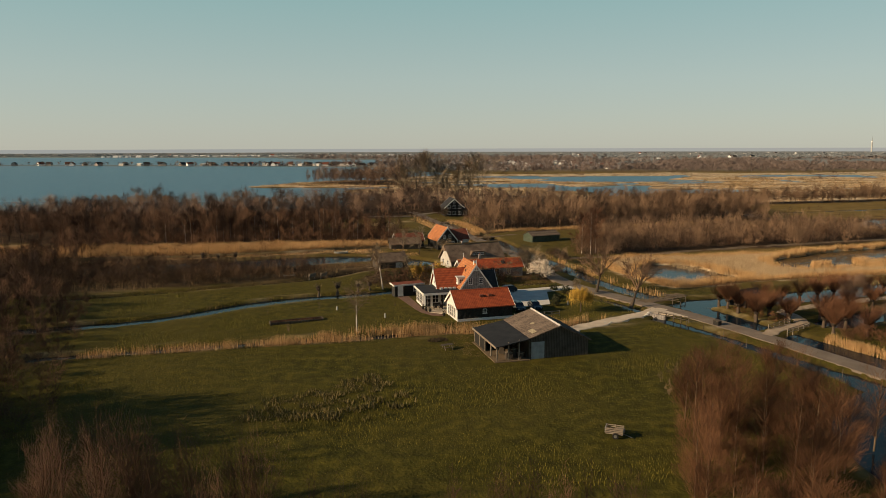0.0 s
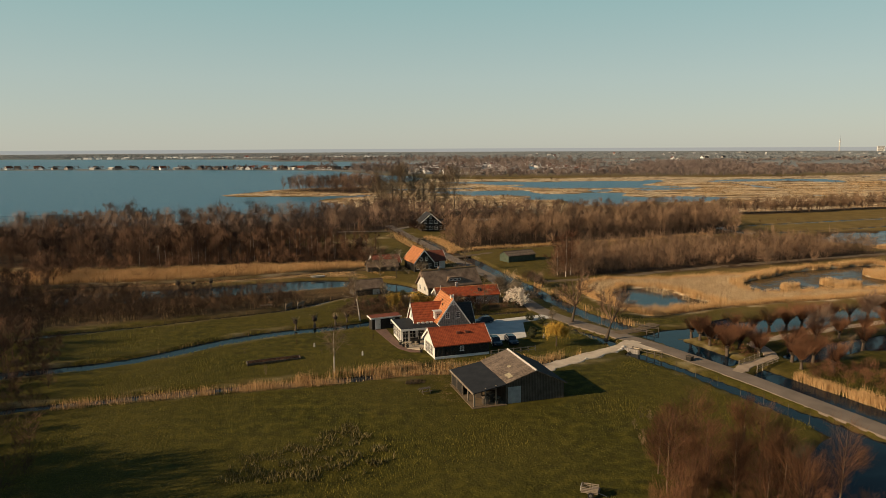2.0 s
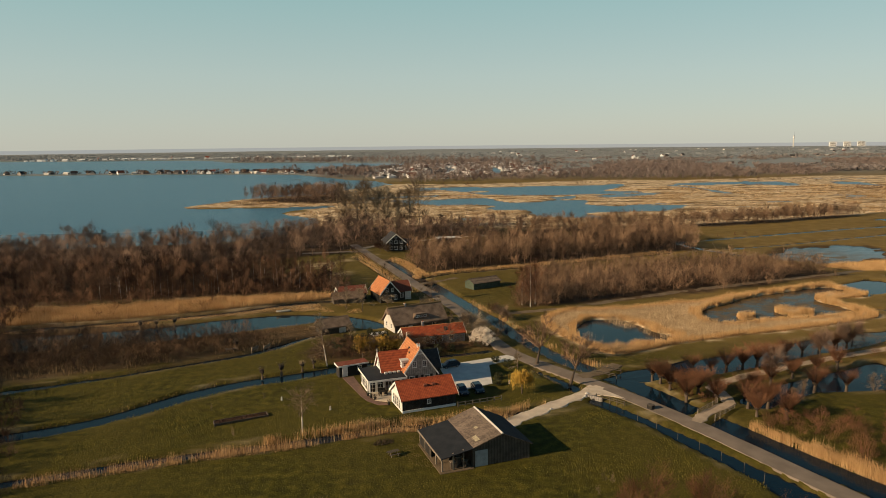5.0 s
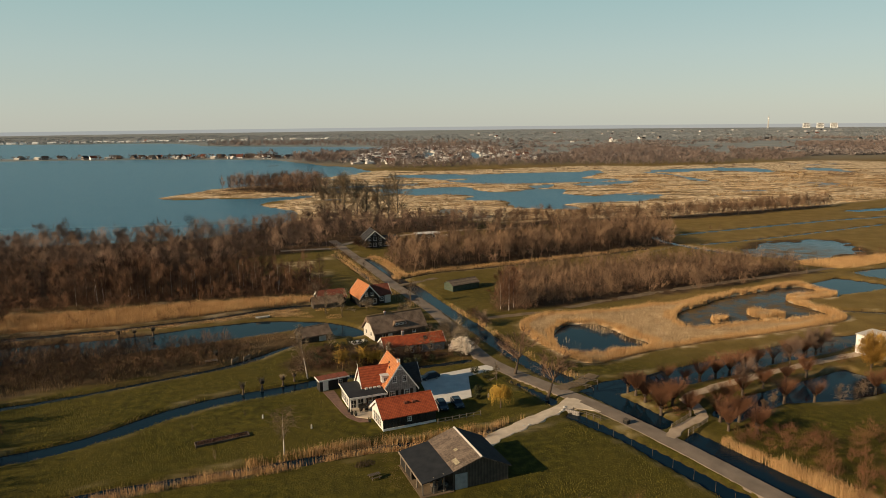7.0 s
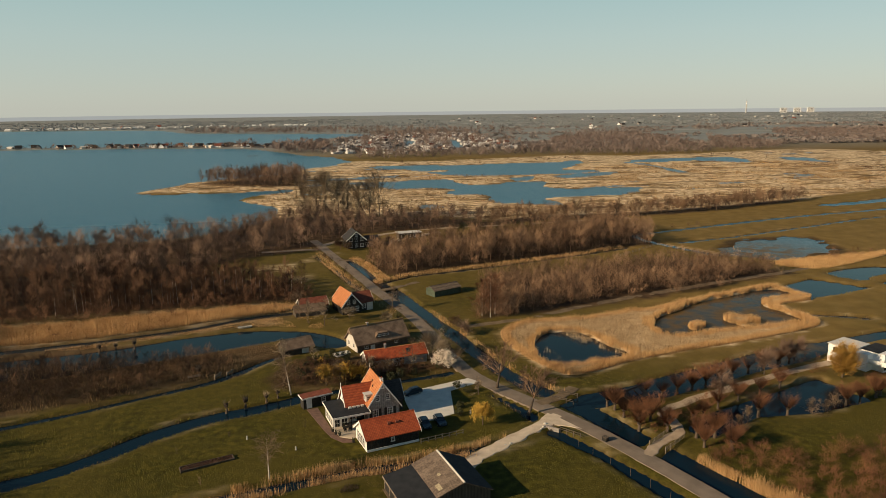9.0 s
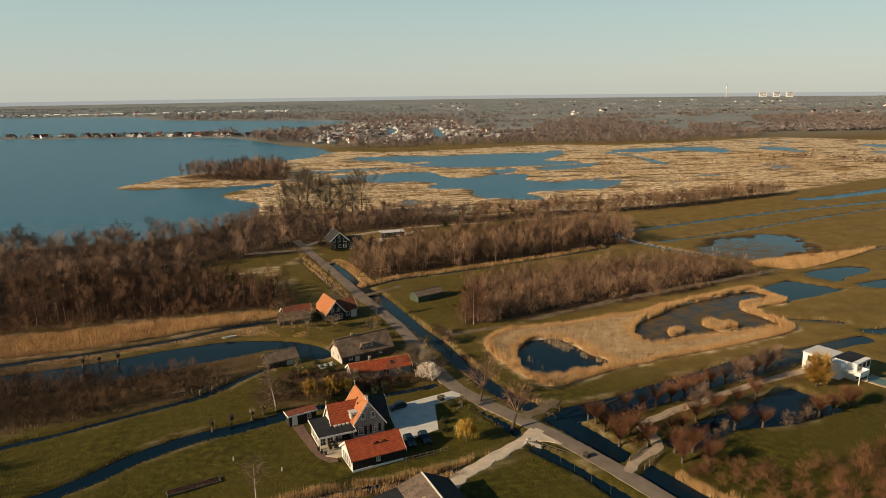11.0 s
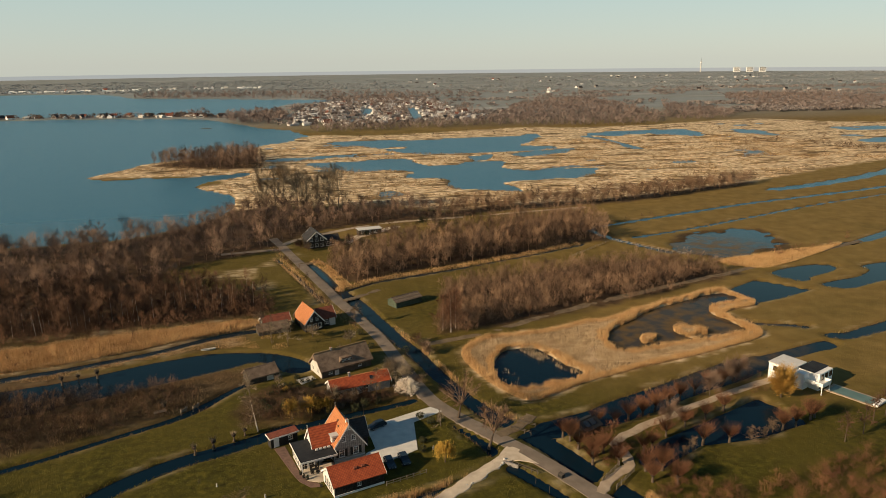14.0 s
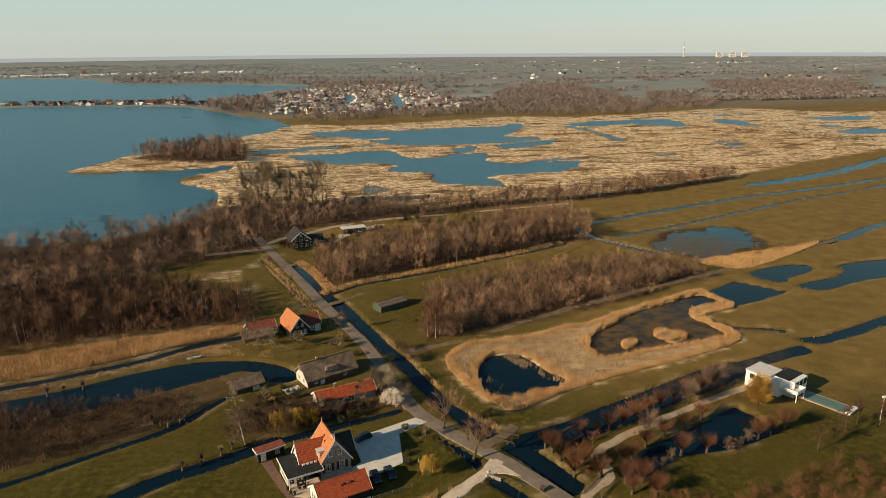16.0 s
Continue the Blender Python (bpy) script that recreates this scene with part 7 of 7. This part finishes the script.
# brush heap by the lean-to, stacked wood under it
s = scatter([(-3.6, 104.4), (-1.8, 106.4), (-0.2, 105.8), (-1.4, 104.2)], 0.12, 402)
blades("brush_heap", "heap of pinkish cut brush by the ditch", s, 0.6, 0.16, 403, M_TWIG_GREY, 0.9)
for k, (x, y, h) in enumerate(((8.6, 95.6, 0.9), (9.4, 96.8, 1.1), (10.4, 96.2, 0.7), (7.9, 98.4, 1.2), (9.9, 99.0, 1.0))):
    cr = base("crate", x, y, 15.5 + 20 * k, "dark wooden crate stored under lean-to", "crate", "stored crates", z=0.09)
    part("crate_body", box(-0.45, 0.45, -0.4, 0.4, 0, h, bevel=0.02), M_BOARD_BR, cr)
    part("crate_lid", box(-0.48, 0.48, -0.43, 0.43, h, h + 0.06), M_WOOD, cr)

s = scatter([(1.2, 99.0), (5.6, 96.0), (6.6, 97.0), (4.4, 107.5), (1.0, 108.5)], 0.11, 404, keep=lambda x, y: vnoise(x, y, 1.1, 62) > 0.0)
blades("straw_litter", "pale straw and twig litter beside the lean-to", s, 0.10, 0.12, 405, M_SEDGE, 1.6)

# rails, gates and posts by the road
def rail_run(name, label, a, b, n, h=1.0, mat=M_WOOD, rails=2):
    ob = base(name, a[0], a[1], math.degrees(math.atan2(b[1] - a[1], b[0] - a[0])), label, "fence", "rails and fences")
    ln = math.hypot(b[0] - a[0], b[1] - a[1])
    for k in range(n):
        x = ln * k / (n - 1)
        part("post", box(x - 0.06, x + 0.06, -0.06, 0.06, -0.5, h), mat, ob)
    for r in range(rails):
        z = h * (r + 1) / rails - 0.1
        part("rail", box(0, ln, -0.09, -0.06, z - 0.06, z + 0.06), mat, ob)
    return ob


rail_run("bridge_rail", "pale timber rail of the field bridge", (42.9, 138.2), (46.9, 135.4), 4, 0.65, M_BOARD_BR)
rail_run("bridge_rail", "pale timber rail over the canal culvert", (41.3, 135.4), (45.0, 132.4), 4, 0.65, M_BOARD_BR)
rail_run("bridge_rail", "white timber bridge rail by the villa drive", (53.0, 112.2), (58.6, 116.6), 5, 0.9, M_WOOD, 3)
rail_run("bridge_rail", "white timber bridge rail facing the reed", (54.9, 109.6), (60.5, 113.9), 5, 0.9, M_WOOD, 3)
rail_run("farm_gate", "low grey timber gate beside the drive", (37.6, 121.6), (41.5, 117.2), 5, 0.8, M_BOARD_BR)
rail_run("yard_fence", "dark low fence behind the garden shed", (11.5, 119.2), (19.8, 121.8), 7, 1.0, M_WOOD, 2)
rail_run("meadow_fence", "thin timber fence along the wet meadow", (133, 287), (153, 257), 12, 1.1)
rail_run("meadow_fence", "thin timber fence at the thicket end", (106, 266), (133, 287), 12, 1.1)
for k, (x, y) in enumerate(((41.8, 111.0), (43.6, 107.0), (45.6, 103.0), (47.4, 99.0), (49.0, 95.0), (50.6, 91.2), (51.8, 87.8), (40.2, 114.4))):
    po = base("fence_post", x, y, 0, "thin grey wire-fence post by the ditch", "post", "ditch posts")
    part("stake", rod((0, 0, -0.4), (0, 0, 1.15), 0.035, sides=6), M_BOARD_BR, po)
bin_ = base("grit_box", 45.6, 115.0, -62, "dark roadside grit box on the verge", "box")
part("box_body", box(-0.55, 0.55, -0.4, 0.4, 0, 0.75, bevel=0.03), M_BOARD, bin_)
part("lid", moved(box(-0.6, 0.6, -0.45, 0.45, 0, 0.1, bevel=0.03), pose(0, 0, 0.76, 6, 0, 0)), M_BOARD_BR, bin_)
cul = base("culvert", 37.2, 121.6, -40, "pale concrete culvert head under the drive", "culvert")
part("head_wall", box(-1.6, 1.6, -0.2, 0.2, -0.9, 0.3), M_BRICK, cul)
part("pipe", rod((0, -0.35, -0.5), (0, 0.35, -0.5), 0.32, sides=12), M_BOARD, cul)
for k, (x, y, r) in enumerate(((36.4, 123.4, 0.35), (35.7, 122.2, 0.3), (35.1, 121.5, 0.22), (27.9, 116.6, 0.25), (26.8, 116.2, 0.2))):
    st = base("boulder", x, y, 40 * k, "pale rounded boulder beside the drive", "stone", "drive boulders")
    bm = bmesh.new()
    bmesh.ops.create_icosphere(bm, subdivisions=2, radius=r)
    for v in bm.verts:
        v.co *= 1 + 0.2 * noise.noise(v.co * 4 + Vector((k, 0, 0)))
        v.co.z = v.co.z * 0.7 + r * 0.4
    part("stone", bm, M_STONE, st)

# shore furniture on the meadow and canal
for k, (x, y, rot) in enumerate(((-32.4, 158.7, 60), (-29.9, 160.0, 60))):
    jt = base("mooring_board", x, y, rot, "grey slanted mooring board by the ditch", "landing stage", "mooring boards")
    part("board", moved(box(-1.1, 1.1, -0.05, 0.05, 0, 0.9), pose(0, 0, 0.15, 20, 0, 0)), M_WOOD, jt)
    for a in (-0.9, 0.9):
        part("post", box(a - 0.06, a + 0.06, 0.02, 0.14, -0.5, 1.1), M_WOOD, jt)
jt = base("jetty", -37.8, 159.2, 20, "low dark timber jetty at the ditch", "landing stage")
part("deck", box(-1.4, 1.4, -0.6, 0.6, 0.4, 0.5), M_WOOD, jt)
for a in (-1.3, 1.2):
    for b in (-0.5, 0.4):
        part("post", box(a, a + 0.12, b, b + 0.12, -0.8, 0.7), M_WOOD, jt)
boat = base("rowing_boat", -31.5, 195.6, 10, "pale wooden rowing boat drawn up on the bank", "boat", z=0.05)
bm = bmesh.new()
rows_ = []
for k in range(7):
    s = k / 6 * 2 - 1
    w = 0.6 * (1 - s * s * 0.85)
    rows_.append([bm.verts.new((s * 2.0, a * w, z + 0.12 * s * s)) for a, z in ((-1, 0.5), (-0.6, 0.05), (0.6, 0.05), (1, 0.5), (0.85, 0.5), (0.5, 0.15), (-0.5, 0.15), (-0.85, 0.5))])
for a, b in zip(rows_[:-1], rows_[1:]):
    for j in range(8):
        bm.faces.new((a[j], a[(j + 1) % 8], b[(j + 1) % 8], b[j]))
bm.faces.new(rows_[0]), bm.faces.new(rows_[-1][::-1])
part("hull", bm, M_STONE, boat)
for a in (-0.7, 0.5):
    part("thwart", box(a, a + 0.25, -0.5, 0.5, 0.38, 0.42), M_WOOD, boat)

# terrace things
def chair(x, y, rot):
    ch = base("garden_chair", x, y, rot, "dark garden chair on the terrace", "chair", "terrace chairs", z=0.09)
    part("seat", box(-0.24, 0.24, -0.24, 0.24, 0.42, 0.46), M_BOARD, ch)
    part("backrest", moved(box(-0.24, 0.24, -0.02, 0.02, 0, 0.5), pose(0, 0.23, 0.46, -10, 0, 0)), M_BOARD, ch)
    for a in (-0.2, 0.2):
        for b in (-0.2, 0.2):
            part("leg", rod((a, b, 0), (a, b, 0.42), 0.02), M_BOARD, ch)


tb = base("garden_table", -2.2, 126.6, 15.5, "dark round-edged garden table under the porch", "table", z=0.09)
part("tabletop", box(-0.9, 0.9, -0.45, 0.45, 0.7, 0.75, bevel=0.02), M_BOARD, tb)
for a in (-0.75, 0.75):
    for b in (-0.35, 0.35):
        part("leg", rod((a, b, 0), (a, b, 0.7), 0.035), M_BOARD, tb)
chair(-2.6, 125.9, 195), chair(-1.7, 126.1, 195), chair(-2.8, 127.3, 15), chair(-1.9, 127.6, 15)
for k, (x, y) in enumerate(((-4.4, 125.2), (-3.6, 124.4), (-1.0, 121.4), (-5.0, 126.4))):
    pt = base("plant_pot", x, y, 0, "dark round pot with bare garden plant", "plant pot", "terrace pots", z=0.08)
    part("pot", rod((0, 0, 0), (0, 0, 0.45), 0.22, sides=12, r2=0.28), M_BOARD, pt)
    rr = np.random.default_rng(420 + k)
    v = clump_faces(rr, 90, 0.32, 0.06)
    v[..., 2] += 0.7
    fo = new("foliage", tri_mesh("foliage", v.reshape(-1, 3), np.arange(270).reshape(-1, 3), M_EVERGREEN))
    fo.parent = pt
for k, (x, y) in enumerate(((-11.5, 120.0), (22.7, 130.4), (-21.0, 125.5))):
    sp = base("garden_marker", x, y, 0, "short pale stone marker on the lawn", "marker", "lawn markers")
    part("stone", rod((0, 0, -0.1), (0, 0, 0.8), 0.18, sides=8, r2=0.12), M_STONE, sp)
lamp_post = base("yard_lamp", 9.3, 148.2, 0, "black garden lamp post beside the ditch", "lamp")
part("pole", rod((0, 0, -0.1), (0, 0, 2.2), 0.05), M_BOARD, lamp_post)
part("lantern", rod((0, 0, 2.2), (0, 0, 2.6), 0.12, r2=0.2), M_GLASS, lamp_post)
part("cap", rod((0, 0, 2.6), (0, 0, 2.75), 0.24, r2=0.03), M_BOARD, lamp_post)

# villa garden: pool, lamp, hut among the willows
pool = base("pool", 127.0, 133.0, -63.0, "covered garden pool with pale stone rim", "pool")
part("rim", box(-6.0, 6.0, -2.6, 2.6, -0.1, 0.22), M_PATH, pool)
M_COVER = material("grey green pool cover", (0.085, 0.145, 0.125), (0.130, 0.195, 0.170), 3.0, 0.4, 0.05)
part("cover", box(-5.3, 5.3, -2.0, 2.0, 0.22, 0.26), M_COVER, pool)
part("bench", box(5.0, 6.2, -2.4, 2.4, 0.22, 0.7, bevel=0.04), M_PLASTER, pool)
mast = base("garden_lamp", 133.5, 123.5, 0, "tall garden lamp mast by villa meadow", "lamp")
part("pole", rod((0, 0, -0.2), (0, 0, 6.0), 0.07), M_WHITE, mast)
part("lamp_head", box(-0.5, 0.5, -0.15, 0.15, 5.8, 6.3, bevel=0.03), M_WHITE, mast)
hut2 = base("willow_hut", 54.6, 129.6, 28 - 90, "dark low hut with blue-grey panels among willows", "shed")
gable_body(hut2, 4.4, 5.5, 1.7, 2.9, M_BOARD, M_FELT_AND_SHADE, M_FELT_AND_SHADE, 0.3, None, thick=0.08)
for y in (1.0, 2.9):
    part("roof_panel", moved(box(-0.75, 0.75, -0.7, 0.7, 0, 0.04), pose(1.15, y + 0.8, 2.49, 0, 28.6, 0)), M_GLASS, hut2, "blue-grey glass roof panel")

# ---------- far village, lake hamlet, marina, horizon ----------
def far_house(name, label, w, d, e, r, wall, roof, x, y, rot, group):
    ob = base(name, x, y, rot, label, "house", group)
    part("wall", prism([(-w / 2, -0.3), (w / 2, -0.3), (w / 2, e), (0, r - 0.1), (-w / 2, e)], 0, d), wall, ob)
    part("roof", prism([(-w / 2 - 0.4, e - 0.2), (0, r), (w / 2 + 0.4, e - 0.2), (w / 2 + 0.4, e + 0.05), (0, r + 0.3), (-w / 2 - 0.4, e + 0.05)], -0.4, d + 0.4), roof, ob)
    part("window_band", box(-w / 2 + 0.8, w / 2 - 0.8, -0.06, -0.004, 1.0, e - 0.5), M_GLASS, ob)
    return ob


rng = np.random.default_rng(500)
VILLAGE = [(-26, 930), (-18, 1165), (29, 1445), (153, 1566), (248, 1533), (251, 1240), (252, 996), (92, 952), (34, 980)]
kinds = [far_house("village_house", "white chalet in the lakeside village", 6, 11, 2.8, 4.6, M_STONE, M_ROOFGREY, -12, 985, 20, "village houses"),
         far_house("village_house", "village house with dark roof", 8, 10, 3.2, 7.2, M_BRICK, M_TILE_DK, 10, 960, 70, "village houses"),
         far_house("village_house", "white village house with red roof", 8, 11, 3.2, 7.4, M_PLASTER, M_TILE_BR, 30, 945, 110, "village houses"),
         far_house("village_house", "low white cabin in rows by water", 5, 12, 2.6, 3.4, M_STONE, M_ROOFGREY, 52, 930, 60, "village houses"),
         far_house("village_house", "grey cabin with pale roof in village rows", 6, 10, 2.6, 4.0, M_STONE, M_ROOFGREY, 70, 915, 40, "village houses")]
for x, y in scatter(VILLAGE, 17, 501, keep=lambda x, y: dry(x, y, 5)):
    if rng.uniform() < 0.36:
        k = kinds[rng.choice([0, 0, 0, 1, 2, 3, 3, 4, 4])]
        c = copy_thing(k, pose(x, y, 0, 0, 0, 25 + 90 * rng.integers(0, 2) + rng.uniform(-8, 8)))
        c.scale = (0.8, 0.8, 0.8)
strip = rounded([(-1050, 1262), (-700, 1236), (-440, 1204), (-350, 1188), (-270, 1180), (-200, 1165), (-130, 1120)], False, 14)
for x, y in strip:
    c = copy_thing(kinds[rng.choice([1, 2, 1, 0, 4])], pose(x + rng.uniform(-12, 12), y + rng.uniform(-6, 16), 0, 0, 0, rng.uniform(0, 360)))
    c.scale = (0.95, 0.95, 0.85)
for s in np.linspace(0, 1, 18):
    x = -1050 + 900 * s + rng.uniform(-9, 9)
    c = copy_thing(kinds[rng.choice([0, 3, 0, 2])], pose(x, 2330 + 190 * s + rng.uniform(-10, 10), 0, 0, 0, rng.uniform(0, 90)))
    c.scale = (1.2, 1.2, 1.2)
for k, (x, y) in enumerate(((700, 1900), (820, 2000), (1100, 1800), (1180, 2300), (900, 2600), (1500, 2300), (560, 2100), (1300, 1500), (1700, 2000), (420, 2400), (1250, 1650), (950, 1700), (1400, 3000), (760, 3000), (1900, 2900))):
    for j in range(2):
        c = copy_thing(kinds[(1, 2, 1, 4)[(k + j) % 4]], pose(x + rng.uniform(-70, 70), y + rng.uniform(-25, 25), 0, 0, 0, rng.uniform(0, 180)))
        c.scale = (1.0, 1.0, 1.0)

flats = base("apartment_block", 2490, 3830, -25, "pale distant apartment block on the horizon", "building", "distant blocks")
part("wall", box(-18, 18, -8, 8, 0, 26), M_PLASTER, flats)
part("roof", box(-18.6, 18.6, -8.6, 8.6, 26, 27), M_ROOFGREY, flats)
for z in range(3, 24, 4):
    part("window_band", box(-16, 16, -8.3, -8.01, z, z + 2.2), M_GLASS, flats)
for dx in (70, 150):
    copy_thing(flats, pose(2490 + dx * 0.9, 3810 - dx * 0.2, 0, 0, 0, -25))
tower = base("radio_tower", 2300, 3900, 0, "slender pale radio tower on the horizon", "tower")
part("shaft", rod((0, 0, 0), (0, 0, 66), 3.6, sides=10, r2=2.4), M_STONE, tower)
part("platform", rod((0, 0, 52), (0, 0, 57), 4.6, sides=12), M_PLASTER, tower)
part("mast", rod((0, 0, 66), (0, 0, 84), 0.9, r2=0.4), M_STEEL, tower)


def fat_unit(seed, n=16):
    rng = np.random.default_rng(seed)
    c = rng.normal(0, 1, (n, 3))
    c *= (rng.uniform(0.3, 1.0, n) / np.linalg.norm(c, axis=1))[:, None] * [0.5, 0.5, 0.42]
    c[:, 2] += 0.45
    v = (c[:, None] + rng.normal(0, 0.15, (n, 3, 3))).reshape(-1, 3)
    return v, np.arange(len(v)).reshape(-1, 3)


def cabins(name, label, spots, seed, turn, size, wall, roof):
    """Many small gabled cabins too far off to tell apart, joined."""
    rng = np.random.default_rng(seed)
    V, F, K = [], [], []
    for x, y in spots:
        w, d, e = rng.uniform(2.4, 3.6) * size, rng.uniform(3.5, 6.5) * size, rng.uniform(2.2, 3.0) * size
        r = e + rng.uniform(0.6, 2.0) * size
        a = radians(turn + 90 * rng.integers(0, 2) + rng.uniform(-8, 8))
        ca, sa = math.cos(a), math.sin(a)
        o = len(V)
        for yy in (-d, d):
            for xx, zz in ((-w, -0.3), (w, -0.3), (w, e), (0, r), (-w, e)):
                V.append((x + xx * ca - yy * sa, y + xx * sa + yy * ca, zz))
        F += [(o, o + 1, o + 2, o + 3, o + 4), (o + 9, o + 8, o + 7, o + 6, o + 5), (o + 1, o + 6, o + 7, o + 2), (o, o + 4, o + 9, o + 5), (o + 2, o + 7, o + 8, o + 3), (o + 4, o + 3, o + 8, o + 9)]
        K += [0, 0, 0, 0, 1, 1]
    me = bpy.data.meshes.new(name)
    me.from_pydata(V, [], F)
    me.materials.append(wall), me.materials.append(roof)
    me.polygons.foreach_set("material_index", K)
    return tagged(new(name, me), label, "houses", kind="stuff")


M_CABIN = material("mixed grey and brown cabin roofs", (0.10, 0.09, 0.085), (0.62, 0.60, 0.57), 14.0, 0.8, 0, by="island", mix=0.8)
s = scatter(VILLAGE, 13, 540, keep=lambda x, y: dry(x, y, 4))
cabins("village_cabins", "dense rows of small white and grey lakeside cabins", s[np.random.default_rng(541).uniform(0, 1, len(s)) < 0.62], 542, 25, 1.0, M_CABIN, M_CABIN)
rgc = np.random.default_rng(543)
q = rgc.uniform(0, 1, 70)
cabins("marina_sheds", "row of white boat sheds on the far lake shore", np.stack([-1150 + 1000 * q, 2290 + 150 * q + rgc.uniform(-25, 25, 70)], -1), 544, 10, 1.5, M_PLASTER, M_PLASTER)
q = rgc.uniform(0, 1, 64)
cabins("far_farmsteads", "scattered pale buildings among the far fields", np.stack([300 + 1900 * q + rgc.uniform(-60, 60, 64), 1750 + 500 * np.round(rgc.uniform(0, 3, 64)) + rgc.uniform(-40, 40, 64)], -1), 545, 10, 1.25, M_CABIN, M_CABIN)

FAT = [fat_unit(s) for s in range(8)]
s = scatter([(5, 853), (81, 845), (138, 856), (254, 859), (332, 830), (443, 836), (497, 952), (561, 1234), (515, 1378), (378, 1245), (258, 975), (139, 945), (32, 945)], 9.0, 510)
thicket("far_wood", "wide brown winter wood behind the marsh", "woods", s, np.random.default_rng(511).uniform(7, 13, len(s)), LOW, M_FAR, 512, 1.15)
s = np.vstack([scatter([(-105, 1012), (-45, 985), (-35, 1170), (-80, 1185), (-120, 1150)], 9, 513), scatter([(-200, 1190), (-190, 1142), (-160, 1132), (-150, 1180)], 10, 525), scatter([(-420, 1850), (-230, 1745), (30, 1610), (300, 1600), (350, 1800), (-100, 2000), (-400, 2100)], 21, 526), scatter(VILLAGE, 16, 514, keep=lambda x, y: dry(x, y, 3))])
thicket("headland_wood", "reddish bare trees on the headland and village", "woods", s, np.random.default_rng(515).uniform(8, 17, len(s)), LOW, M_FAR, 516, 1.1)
s = np.repeat(strip, 4, axis=0) + np.random.default_rng(517).normal(0, 10, (len(strip) * 4, 2))
thicket("hamlet_trees", "trees among the lakeside hamlet", "woods", s, np.random.default_rng(518).uniform(3.5, 10, len(s)) , LOW, M_TWIG_LAKE, 519, 1.1)
rg = np.random.default_rng(520)
n = 30000
y = 960 + 2540 * rg.uniform(0, 1, n) ** 1.25
x = rg.uniform(-0.95, 1.25, n) * y
lake_ok = (area_dist(x, y, FAR_LAKE) > 5) & (area_dist(x, y, LAKE) > 5) & (area_dist(x, y, VILLAGE) > 4) & (area_dist(x, y, MARSH) > 20)
lines = vnoise(x * 0.4, y * 1.5, 130, 45) + 0.5 * vnoise(x, y * 2.0, 90, 46) > np.where(x < 100, -0.15, 0.05)
keep_ = lake_ok & lines & ((x > -40) | (y > 1700))
mid_ = y < 1900
s = np.stack([x, y], -1)
# brown twigs with part of the haze tint mixed into the colour
M_MIDWOOD = material("far woods with half haze tint", (0.145, 0.120, 0.110), (0.270, 0.232, 0.212), 90.0, 0.95, 0, by="tint", mix=0.4)
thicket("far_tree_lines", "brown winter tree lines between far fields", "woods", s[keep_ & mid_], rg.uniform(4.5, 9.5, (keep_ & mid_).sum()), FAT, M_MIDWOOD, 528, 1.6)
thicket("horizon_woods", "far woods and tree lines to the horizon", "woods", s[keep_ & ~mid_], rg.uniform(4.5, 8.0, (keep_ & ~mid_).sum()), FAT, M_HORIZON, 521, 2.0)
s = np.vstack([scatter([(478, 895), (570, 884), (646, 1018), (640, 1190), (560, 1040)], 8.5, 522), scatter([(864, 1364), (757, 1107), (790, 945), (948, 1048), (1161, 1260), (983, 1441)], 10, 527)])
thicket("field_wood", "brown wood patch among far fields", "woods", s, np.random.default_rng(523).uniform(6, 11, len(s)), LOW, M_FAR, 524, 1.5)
